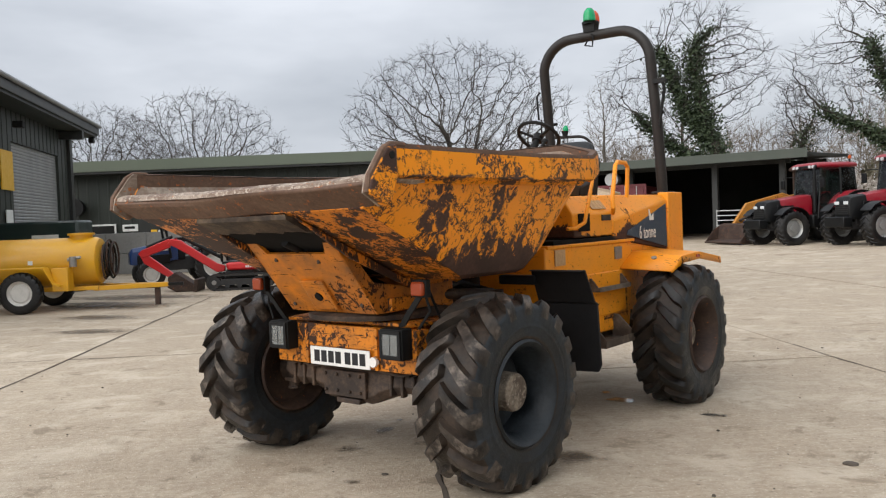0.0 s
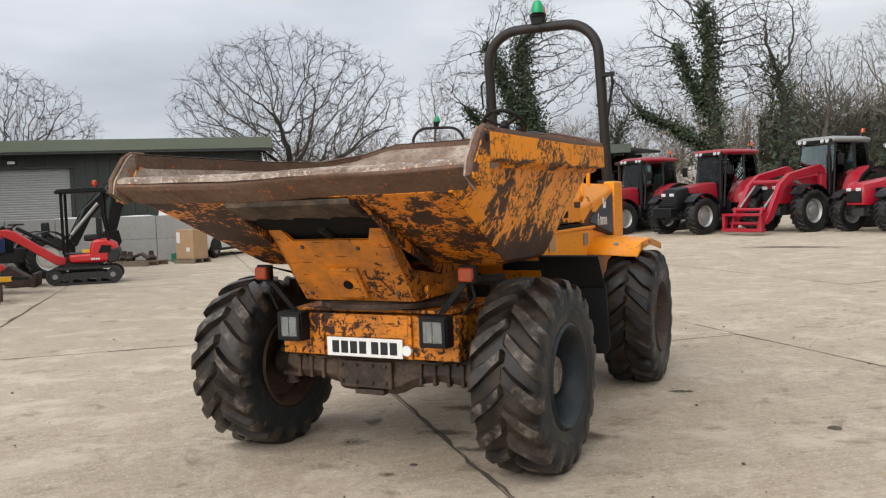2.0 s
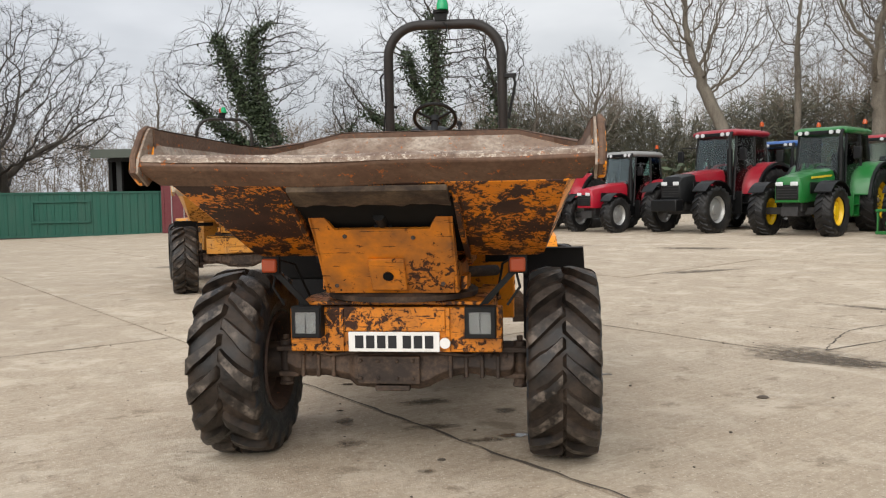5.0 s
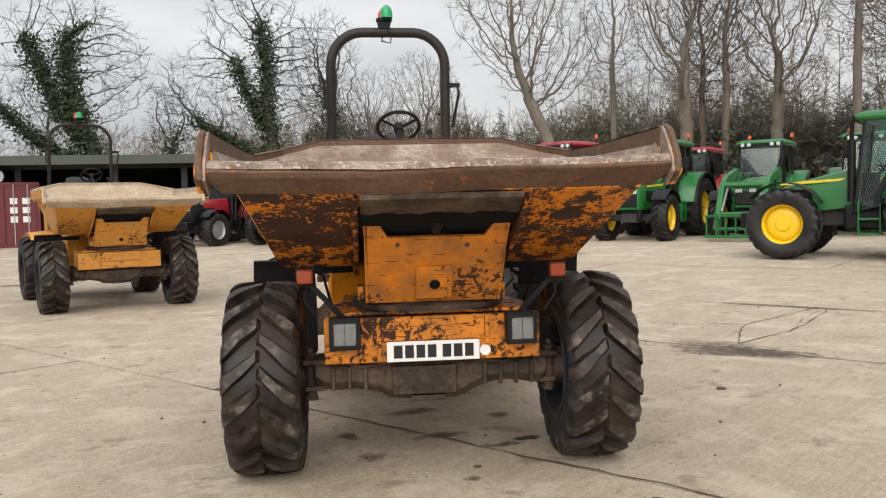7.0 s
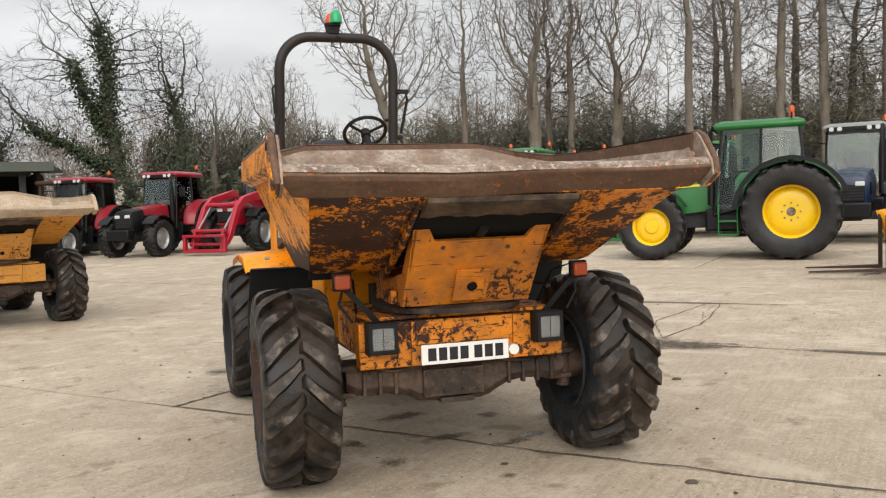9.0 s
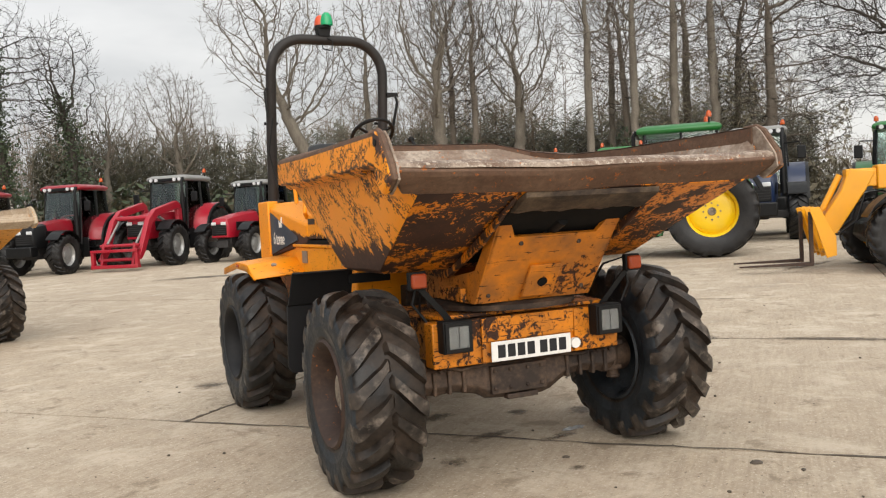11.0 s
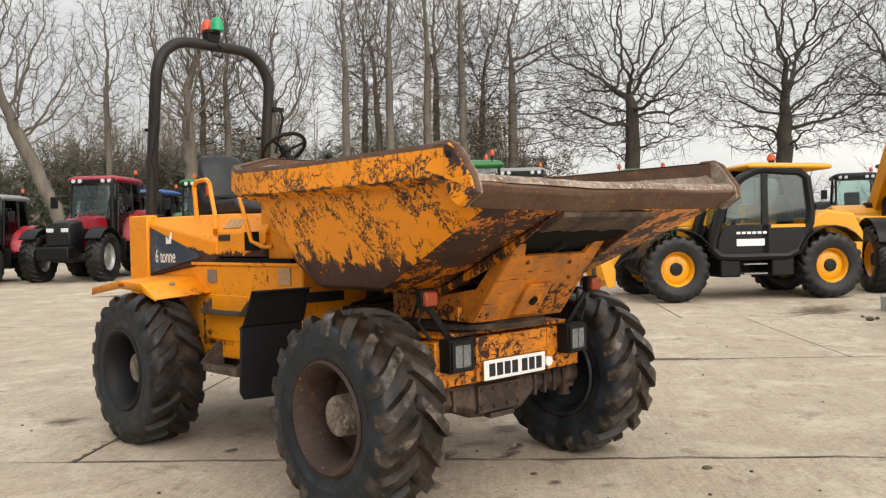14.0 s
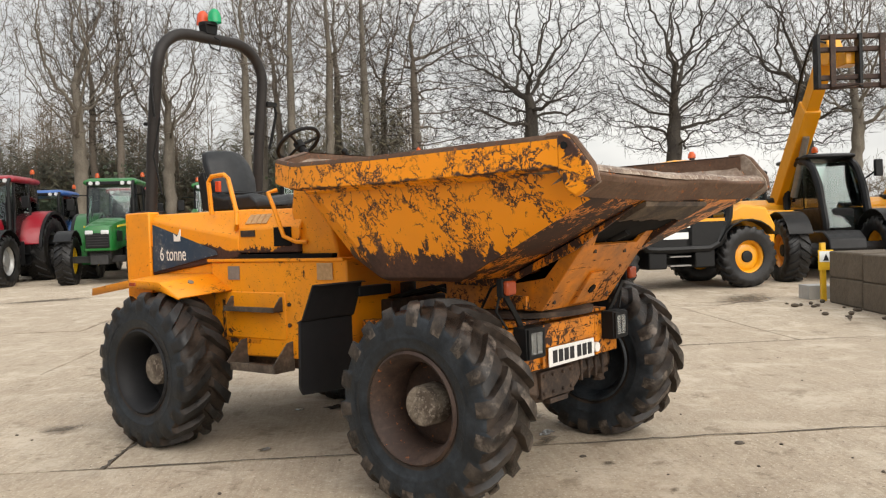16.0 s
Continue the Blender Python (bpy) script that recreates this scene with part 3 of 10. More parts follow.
def crack(points, width, seed):
    """An irregular dark crack lying in the concrete."""
    rng = random.Random(seed)
    mb, line = MB(), []
    for a, b in zip(points[:-1], points[1:]):
        for k in range(8):
            t = k / 8
            line.append((a[0] + (b[0] - a[0]) * t + rng.uniform(-0.018, 0.018), a[1] + (b[1] - a[1]) * t + rng.uniform(-0.018, 0.018)))
    line.append(points[-1])
    vs, fs = [], []
    for i, (x, y) in enumerate(line):
        a, b = Vector(line[max(i - 1, 0)]), Vector(line[min(i + 1, len(line) - 1)])
        d = (b - a).normalized()
        w = width * rng.uniform(0.3, 1.2)
        z = gz(x, y) + 0.0045
        vs += [(x - d.y * w, y + d.x * w, z), (x + d.y * w, y - d.x * w, z)]
        if i:
            fs.append((2 * i - 2, 2 * i - 1, 2 * i + 1, 2 * i))
    mb.add(vs, fs)
    return part("crack", mb, [M_JOINT], yard, smooth=0)


def on_uv(u, v):
    p = U1 * u + V1 * v
    return (p.x, p.y)


crack([(4.03, 8.77), (2.61, 7.75), (1.47, 7.27)], 0.011, 1)
crack([(4.07, 9.01), (2.33, 8.26), (2.05, 8.62)], 0.008, 2)
crack([(2.33, 8.26), (1.9, 7.8), (1.47, 7.27)], 0.008, 6)
crack([(2.61, 7.75), (3.3, 8.4), (3.9, 8.75)], 0.005, 7)
crack([on_uv(-8.0, 9.6), on_uv(-6.1, 10.3), on_uv(-3.7, 10.5)], 0.010, 3)
crack([on_uv(0.575, 2.6), on_uv(0.59, 4.2), on_uv(0.56, 5.2), on_uv(0.60, 6.6), on_uv(0.575, 8.5)], 0.013, 4)
crack([on_uv(0.575, 8.17), on_uv(0.9, 8.18), on_uv(1.25, 8.15)], 0.016, 14)
crack([on_uv(-3.5, 10.5), on_uv(-1.5, 10.47), on_uv(0.55, 10.51)], 0.012, 15)
crack([on_uv(-3.525, 6.0), on_uv(-3.51, 10.5), on_uv(-3.54, 14.5), on_uv(-3.525, 19.0)], 0.018, 16)
crack([on_uv(4.675, -1), on_uv(4.69, 3), on_uv(4.65, 6), on_uv(4.675, 9)], 0.010, 5)


def blot(name, cx, cy, rx, ry, rot, mat, label, seed, h=0.004):
    """A thin puddle or stain with a ragged outline."""
    rng = random.Random(seed)
    mb = MB()
    ring = []
    ph = [rng.uniform(0, 6.28) for _ in range(4)]
    for k in range(40):
        a = 2 * math.pi * k / 40
        r = 1 + 0.22 * math.sin(2 * a + ph[0]) + 0.16 * math.sin(3 * a + ph[1]) + 0.10 * math.sin(5 * a + ph[2]) + 0.07 * math.sin(9 * a + ph[3])
        x, y = rx * r * math.cos(a), ry * r * math.sin(a)
        c, s = math.cos(rot), math.sin(rot)
        px, py = cx + x * c - y * s, cy + x * s + y * c
        ring.append((px, py, gz(px, py) + h))
    mb.add(ring, [tuple(range(40))])
    return part(name, mb, [mat], yard, label, smooth=0)


def wet(name, col, rough, alpha, soft=4.0, fade=0.2):
    m = Nodes(name, rough, color=col)
    gen = m.node("ShaderNodeTexCoord").outputs["Generated"]
    dx, dy = m.math("SUBTRACT", m.sep("X", gen), 0.5), m.math("SUBTRACT", m.sep("Y", gen), 0.5)
    r = m.math("SQRT", m.math("ADD", m.math("MULTIPLY", dx, dx), m.math("MULTIPLY", dy, dy)))
    edge = m.math("ADD", r, m.ramp(m.noise(soft, 9, 0.72), 0.3, 0.7, -0.02, 0.34))
    m.put(m.bsdf.inputs["Alpha"], m.ramp(edge, 0.26, 0.26 + fade, alpha, 0.0))
    return m.mat


M_PUDDLE = wet("puddle_water", (0.09, 0.075, 0.06), 0.03, 0.9, 6.0, 0.06)
M_DAMP = wet("damp_stain", (0.095, 0.070, 0.047), 0.6, 0.62, 9.0, 0.24)

# ---- buildings ----
def cladding(name, col):
    """Profiled sheet in weathered paint; the ribs are real, this is the dirt on them."""
    return paint(name, col, wear=0.0, dirt=0.25, rough=0.5, scale=0.35, streak=(1, 1, 0.25), dirt_col=(0.10, 0.10, 0.085))


M_GREEN_WALL = cladding("dark_green_cladding", (0.025, 0.031, 0.026))
M_FASCIA = cladding("green_fascia", (0.115, 0.135, 0.098))
M_SHED_FASCIA = cladding("dull_shed_fascia", (0.055, 0.066, 0.052))
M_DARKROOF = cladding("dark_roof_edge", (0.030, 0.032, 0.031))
M_SHUTTER = plain("shutter_steel", (0.27, 0.28, 0.28), 0.45, 0.2, vary=0.15, scale=1.5)
M_GATE = cladding("green_gate_sheet", (0.012, 0.085, 0.058))
M_BLOCK = plain("concrete_block", (0.33, 0.325, 0.31), 0.9, vary=0.25, scale=1.2, bump=0.5, dist=0.01)
M_DIRTY_BLOCK = plain("dirty_concrete_block", (0.115, 0.090, 0.064), 0.9, vary=0.6, scale=1.6, bump=0.7, dist=0.015)
M_WOOD = plain("weathered_timber", (0.22, 0.17, 0.12), 0.85, vary=0.4, scale=6, bump=0.5)
M_UPVC = plain("white_window_frame", (0.74, 0.74, 0.72), 0.35, vary=0.08)
M_YELLOW_SIGN = plain("yellow_sign", (0.72, 0.42, 0.02), 0.45, vary=0.12)
M_WHITE_SIGN = plain("white_sign", (0.72, 0.74, 0.72), 0.45, vary=0.1)
# near-black: paints shade inside shed and openings, also the dark sign marks
M_SHADE_MARK = plain("painted_shade_and_sign_dark", (0.018, 0.018, 0.017), 0.9, vary=0.4, scale=1.0)


def ribbed(length, z0, z1, pitch=0.5, depth=0.035):
    """A ribbed sheet along +x at y = 0, facing -y."""
    mb = MB()
    xs, ys = [], []
    x = 0.0
    while x < length - 1e-6:
        for dx, dy in ((0, 0), (pitch * 0.62, 0), (pitch * 0.70, -depth), (pitch * 0.92, -depth)):
            if x + dx <= length:
                xs.append(x + dx)
                ys.append(dy)
        x += pitch
    xs.append(length)
    ys.append(0)
    n = len(xs)
    mb.add([(a, b, z0) for a, b in zip(xs, ys)] + [(a, b, z1) for a, b in zip(xs, ys)], [(i, i + 1, i + 1 + n, i + n) for i in range(n - 1)])
    return mb


def wall_pose(x, y, dx, dy, z=0.0):
    """Local +x runs along the wall, -y faces the yard."""
    return Matrix.Translation((x, y, z)) @ Matrix.Rotation(math.atan2(dy, dx), 4, "Z")


def shutter(w, h):
    """A roller shutter: one sheet folded into slats."""
    n = int(h / 0.105)
    line = [(-0.01, 0.0)]
    for k in range(n):
        z = k * h / n
        line += [(-0.028, z + 0.03), (-0.028, z + 0.075), (-0.01, z + h / n)]
    return MB().loft([[(x, y, z) for y, z in line] for x in (0, w)], closed=False, caps=False)


def wall_with_holes(length, z1, holes, th=0.2):
    """A wall along +x as one closed skin, cut through by rectangular holes (x0, x1, z0, z1)."""
    xs = sorted({0, length, *[h[0] for h in holes], *[h[1] for h in holes]})
    zs = sorted({-0.1, z1, *[h[2] for h in holes], *[h[3] for h in holes]})
    nx, nz = len(xs), len(zs)

    def solid(i, j):
        if not (0 <= i < nx - 1 and 0 <= j < nz - 1):
            return False
        cx, cz = (xs[i] + xs[i + 1]) / 2, (zs[j] + zs[j + 1]) / 2
        return not any(h[0] < cx < h[1] and h[2] < cz < h[3] for h in holes)

    def v(i, j, back):
        return (j * nx + i) * 2 + back

    fs = []
    for i in range(nx - 1):
        for j in range(nz - 1):
            if not solid(i, j):
                continue
            fs.append((v(i, j, 0), v(i + 1, j, 0), v(i + 1, j + 1, 0), v(i, j + 1, 0)))
            fs.append((v(i, j, 1), v(i, j + 1, 1), v(i + 1, j + 1, 1), v(i + 1, j, 1)))
            for di, dj, p, q in ((-1, 0, (0, 1), (0, 0)), (1, 0, (1, 0), (1, 1)), (0, -1, (0, 0), (1, 0)), (0, 1, (1, 1), (0, 1))):
                if not solid(i + di, j + dj):
                    fs.append((v(i + p[0], j + p[1], 0), v(i + q[0], j + q[1], 0), v(i + q[0], j + q[1], 1), v(i + p[0], j + p[1], 1))[::-1])
    return MB().add([(x, y, z) for z in zs for x in xs for y in (0, th)], fs)


def add_ribs(parent, length, z0, z1, holes, mat, pitch=0.5):
    """Upright folds of the sheet, each one a strip, stopped at the holes."""
    x = pitch * 0.5
    while x < length:
        z = z0
        spans = []
        for h in sorted([h for h in holes if h[0] - 0.09 < x < h[1] + 0.01], key=lambda q: q[2]):
            if h[2] > z:
                spans.append((z, h[2]))
            z = h[3]
        if z1 > z:
            spans.append((z, z1))
        for a, b in spans:
            part("cladding_rib", MB().loft([[(x, 0, q), (x + 0.03, -0.022, q), (x + 0.09, -0.022, q), (x + 0.12, 0, q)] for q in (a, b)]), [mat], parent, smooth=0)
        x += pitch


def window_at(parent, x0, x1, z0, z1):
    w = part("window", MB().box(x0, x1, 0.02, 0.07, z0, z0 + 0.07).box(x0, x1, 0.02, 0.07, z1 - 0.07, z1).box(x0, x0 + 0.07, 0.02, 0.07, z0 + 0.07, z1 - 0.07).box(x1 - 0.07, x1, 0.02, 0.07, z0 + 0.07, z1 - 0.07)
             .box((x0 + x1) / 2 - 0.35, (x0 + x1) / 2 - 0.27, 0.02, 0.07, z0 + 0.07, z1 - 0.07).box(x0 + 0.07, (x0 + x1) / 2 - 0.35, 0.02, 0.07, z0 + (z1 - z0) * 0.62, z0 + (z1 - z0) * 0.62 + 0.06), [M_UPVC], parent, "white framed window")
    part("pane", MB().box(x0 + 0.07, x1 - 0.07, 0.04, 0.05, z0 + 0.07, z1 - 0.07), [M_GLASS_WIN], w)
    part("sill", MB().box(x0 - 0.05, x1 + 0.05, -0.08, 0.05, z0 - 0.06, z0), [M_UPVC], w)


# main green workshop: its long front faces the yard
L_MAIN = 27.0
main_dir = Vector((0.891, 0.454))
main_right = Vector((-18.75, 36.0))
mo = main_right - main_dir * L_MAIN
workshop = thing("workshop_building", wall_pose(mo.x, mo.y, main_dir.x, main_dir.y), "long dark green ribbed-clad workshop with a shallow roof", "building")
HOLES = [(14.76, 18.67, 0.0, 3.68), (24.3, 26.1, 2.6, 3.85), (25.75, 26.75, 0.95, 1.65)]
part("wall", wall_with_holes(L_MAIN, 4.25, HOLES), [M_GREEN_WALL], workshop, "dark green front wall", smooth=0)
add_ribs(workshop, L_MAIN, 0.0, 4.25, HOLES, M_GREEN_WALL)
part("end_wall", MB().box(L_MAIN - 0.2, L_MAIN, 0.2, 12, -0.1, 4.6), [M_GREEN_WALL], workshop)
part("back_wall", MB().box(0, L_MAIN, 12, 12.2, -0.1, 5.2), [M_GREEN_WALL], workshop)
part("roof", MB().prism([(-0.75, 4.42), (12.4, 5.35), (12.4, 5.50), (-0.75, 4.58)], "x", -0.3, L_MAIN + 0.5), [M_DARKROOF], workshop)
part("fascia", MB().box(-0.3, L_MAIN + 0.5, -0.80, -0.755, 4.36, 4.86), [M_FASCIA], workshop, "pale green roof fascia", bevel=0.01)
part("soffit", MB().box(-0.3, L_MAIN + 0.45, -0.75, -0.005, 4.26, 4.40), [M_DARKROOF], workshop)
sh = part("shutter_door", shutter(3.91, 3.68), [M_SHUTTER], workshop, "grey steel roller shutter, closed", smooth=0)
sh.matrix_local = Matrix.Translation((14.76, 0.12, 0))
part("shutter_box", MB().box(14.6, 18.85, -0.10, -0.002, 3.68, 3.77), [M_DARKROOF], workshop)
window_at(workshop, 24.3, 26.1, 2.6, 3.85)
# dark sheet in the hole paints the shade behind the hatch
part("vent_panel", MB().box(25.75, 26.75, 0.05, 0.09, 0.95, 1.65), [M_SHADE_MARK], workshop, "dark sheet painting the shade of an open hatch")
part("corner_trim", MB().box(L_MAIN - 0.06, L_MAIN + 0.03, -0.05, 0.0, 0, 4.25), [M_DARKROOF], workshop)
part("wall_lamp", MB().box(16.2, 16.5, -0.14, -0.04, 3.9, 4.02), [M_UPVC], workshop, bevel=0.02)
part("wall_lamp", MB().box(22.4, 22.7, -0.14, -0.04, 3.55, 3.68), [M_UPVC], workshop, bevel=0.02)
part("extractor_cowl", MB().cyl((10.32, -0.5, 2.72), (10.32, 0.05, 2.72), 0.44, 0.36, 20), [M_BLACK], workshop, "round black extractor cowl")
for x0, x1, z0, z1, mt in ((12.65, 14.31, 3.12, 3.84, M_WHITE_SIGN), (12.40, 13.14, 1.52, 1.85, M_WHITE_SIGN), (13.75, 14.05, 1.38, 1.56, M_YELLOW_SIGN), (14.1, 14.3, 1.38, 1.54, M_WHITE_SIGN)):
    part("sign", MB().box(x0, x1, -0.075, -0.04, z0, z1), [mt], workshop, "small plain wall sign", bevel=0.005)

part("lintel_frame", MB().box(10.5, 12.1, -0.09, -0.04, 1.82, 1.90).box(10.5, 10.58, -0.09, -0.04, 0.3, 1.82).box(12.02, 12.1, -0.09, -0.04, 0.3, 1.82), [M_UPVC], workshop, "white frame round a dark opening", bevel=0.005)
# dark sheet on the wall paints the shade of an opening
part("dark_panel", MB().box(10.58, 12.02, -0.07, -0.045, 0.3, 1.82), [M_SHADE_MARK], workshop)
part("sign_mark", MB().box(12.80, 13.62, -0.080, -0.0755, 3.38, 3.56).prism([(13.55, 3.36), (13.75, 3.36), (14.18, 3.64), (13.70, 3.60)], "y", -0.080, -0.0755), [M_SHADE_MARK], workshop, "plain dark green mark on a white sign")
part("sign_mark", MB().box(12.5, 13.0, -0.080, -0.0755, 1.64, 1.76), [M_SHADE_MARK], workshop)
door = part("side_door", MB().box(13.2, 14.38, -0.06, -0.04, 0.02, 2.08), [M_DARKROOF], workshop, "dark green side door", bevel=0.01)
part("door_handle", MB().cbox((14.26, -0.09, 1.05), (0.14, 0.05, 0.03)), [M_STEEL], door)

# nearer workshop bay with the tall shutter
bay_a, bay_b = Vector((-21.37, 14.84)), Vector((-28.12, 23.54))
bd = (bay_b - bay_a).normalized()
bo = bay_a - bd * 11.0
LB = (bay_b - bo).length
bay = thing("workshop_bay", wall_pose(bo.x, bo.y, bd.x, bd.y), "dark green workshop bay with wide eaves and a tall roller shutter", "building")
hb = [(LB - 7.4, LB - 1.75, 0.0, 4.45)]
part("wall", wall_with_holes(LB, 5.5, hb), [M_GREEN_WALL], bay, "dark green wall", smooth=0)
add_ribs(bay, LB, 0.0, 5.5, hb, M_GREEN_WALL)
part("end_wall", MB().box(LB - 0.2, LB, 0.2, 10, -0.1, 5.8), [M_GREEN_WALL], bay)
sh = part("shutter_door", shutter(5.65, 4.45), [M_SHUTTER], bay, "tall grey steel roller shutter, closed", smooth=0)
sh.matrix_local = Matrix.Translation((LB - 7.4, 0.12, 0))
part("roof", MB().prism([(-0.85, 5.69), (10, 6.4), (10, 6.6), (-0.85, 5.91)], "x", 0, LB + 1.2), [M_DARKROOF], bay)
part("fascia", MB().box(0, LB + 1.25, -0.93, -0.85, 5.50, 5.92), [M_DARKROOF], bay, "dark roof edge with gutter", bevel=0.02)
part("gutter", MB().cyl((0, -0.98, 5.86), (LB + 1.25, -0.98, 5.86), 0.07, n=10), [M_SHUTTER], bay)
part("soffit", MB().box(0, LB + 1.2, -0.85, -0.005, 5.42, 5.52), [M_GREEN_WALL], bay)
part("eave_beam", MB().box(LB - 1.5, LB - 1.2, -0.85, 0, 5.1, 5.42), [M_DARKROOF], bay)
part("flood_lamp", MB().cbox((LB + 1.1, -0.65, 5.3), (0.3, 0.2, 0.22)), [M_BLACK], bay, "black floodlight under the eave", bevel=0.02)
part("flood_lamp", MB().cbox((LB - 7.9, -0.4, 4.9), (0.3, 0.3, 0.2)), [M_BLACK], bay, "black floodlight", bevel=0.02)
part("sign", MB().box(LB - 8.7, LB - 7.55, -0.08, -0.04, 2.9, 4.1), [M_YELLOW_SIGN], bay, "yellow wall sign", bevel=0.005)
part("sign", MB().box(LB - 8.4, LB - 7.8, -0.08, -0.04, 1.7, 2.3), [M_WHITE_SIGN], bay, "small white wall sign", bevel=0.005)
part("corner_post", MB().box(LB - 0.35, LB + 0.05, -0.12, 0.0, 0, 5.4), [M_DARKROOF], bay)

# open-fronted shed
SH0, SH1 = Vector((-13.2, 38.2)), Vector((-2.7, 36.8))
sd = (SH1 - SH0).normalized()
LS = (SH1 - SH0).length
shed = thing("open_shed", wall_pose(SH0.x, SH0.y, sd.x, sd.y), "open-fronted dark shed with timber posts and a flat green roof", "shed")
part("roof", MB().prism([(-1.3, 3.42), (8, 3.75), (8, 3.87), (-1.3, 3.56)], "x", -0.5, LS + 0.9), [M_DARKROOF], shed)
part("fascia", MB().box(-0.5, LS + 0.9, -1.36, -1.305, 3.36, 3.72), [M_SHED_FASCIA], shed, "green roof edge", bevel=0.008)
# near-black walls put the shed's inner shade into their colour
part("back_wall", MB().box(-0.3, LS, 7.5, 7.65, -0.1, 3.7), [M_SHADE_MARK], shed)
part("side_wall", MB().box(-0.3, -0.15, 0, 7.5, -0.1, 3.6), [M_SHADE_MARK], shed)
part("side_wall", MB().box(LS - 0.1, LS + 0.05, 3.0, 7.5, -0.1, 3.6), [M_SHADE_MARK], shed)
for x in (0.2, 3.9, 7.6, LS - 0.3):
    part("post", MB().box(x - 0.12, x + 0.12, -0.12, 0.12, -0.1, 3.42), [M_DARKROOF], shed, "dark timber post", bevel=0.015)
part("beam", MB().box(-0.3, LS, -0.08, 0.08, 3.25, 3.42), [M_DARKROOF], shed)

# sliding gate between workshop and shed
g0, g1 = Vector((-18.6, 36.3)), Vector((-9.9, 37.6))
gd = (g1 - g0).normalized()
GL = (g1 - g0).length
gate = thing("yard_gate", wall_pose(g0.x, g0.y, gd.x, gd.y, 0.03), "closed dark green sheet-steel yard gate", "gate")
part("sheet", ribbed(GL, 0.08, 1.88, 0.3, 0.02), [M_GATE], gate, smooth=0)
part("gate_frame", MB().box(0, GL, -0.06, -0.02, 0.02, 0.12).box(0, GL, -0.06, -0.02, 1.84, 1.92).box(2.4, 4.7, -0.07, -0.03, 1.48, 1.56).box(2.4, 4.7, -0.07, -0.03, 0.62, 0.70).box(2.4, 2.48, -0.07, -0.03, 0.70, 1.48).box(4.62, 4.7, -0.07, -0.03, 0.70, 1.48), [M_GATE], gate, bevel=0.004)
part("track", MB().box(-0.2, GL, -0.12, 0.05, -0.03, 0.03), [M_RIM_RUST], gate)

# low concrete wall in front of the workshop
w0, w1 = Vector((-33.5, 19.22)), Vector((-15.33, 24.05))
wd = (w1 - w0).normalized()
WL = (w1 - w0).length
lw = thing("wall_low", wall_pose(w0.x, w0.y, wd.x, wd.y), "low grey concrete panel wall", "wall", kind="structure")
k = 0
x = 0.0
while x < WL - 0.1:
    x2 = min(x + 1.6, WL)
    for j in range(2):
        part("panel", MB().box(x + 0.008, x2 - 0.008, 0, 0.25, j * 0.735 + 0.006, j * 0.735 + 0.729), [M_BLOCK], lw, bevel=0.012)
    x = x2
part("end_post", MB().box(WL + 0.01, WL + 0.2, -0.05, 0.30, 0, 1.68), [M_RIM_RUST], lw, "rust-red steel end post", bevel=0.01)

# ---- trees ----
def bark(name, a, b):
    m = Nodes(name, 0.9)
    k = m.ramp(m.noise(3.0, 6, 0.6, stretch=(1, 1, 0.3)), 0.35, 0.68)
    m.color(m.mix(m.ramp(m.noise(22, 4), 0.4, 0.7, 0, 0.5), m.mix(k, a, b), tuple(0.5 * v for v in a)))
    m.bump(m.noise(18, 5, stretch=(1, 1, 0.25)), 0.6, 0.02)
    return m.mat


M_BARK = bark("grey_brown_bark", (0.105, 0.085, 0.066), (0.17, 0.145, 0.115))
M_BARK_DARK = bark("dark_bark", (0.040, 0.034, 0.028), (0.078, 0.066, 0.052))
M_BARK_PALE = bark("pale_bark", (0.115, 0.098, 0.076), (0.20, 0.175, 0.14))
M_TWIG = plain("bare_twigs", (0.125, 0.102, 0.082), 0.9, vary=0.3, scale=2, bump=0)
M_TWIG_OAK = plain("dark_oak_twigs", (0.042, 0.036, 0.030), 0.9, vary=0.3, scale=2, bump=0)
M_TWIG_WOOD = plain("woodland_twigs", (0.18, 0.14, 0.10), 0.9, vary=0.4, scale=0.6, bump=0)


def leafy(name, a, b):
    m = Nodes(name, 0.55)
    m.color(m.mix(m.island(), a, b))
    return m.mat


M_IVY = leafy("ivy_leaves", (0.020, 0.033, 0.015), (0.062, 0.086, 0.038))
M_BLOSSOM = leafy("pale_blossom", (0.30, 0.26, 0.22), (0.55, 0.50, 0.45))
M_THICKET = leafy("shaded_thicket", (0.030, 0.030, 0.015), (0.095, 0.086, 0.046))
M_BRUSH = leafy("dull_brush", (0.080, 0.068, 0.036), (0.16, 0.135, 0.08))


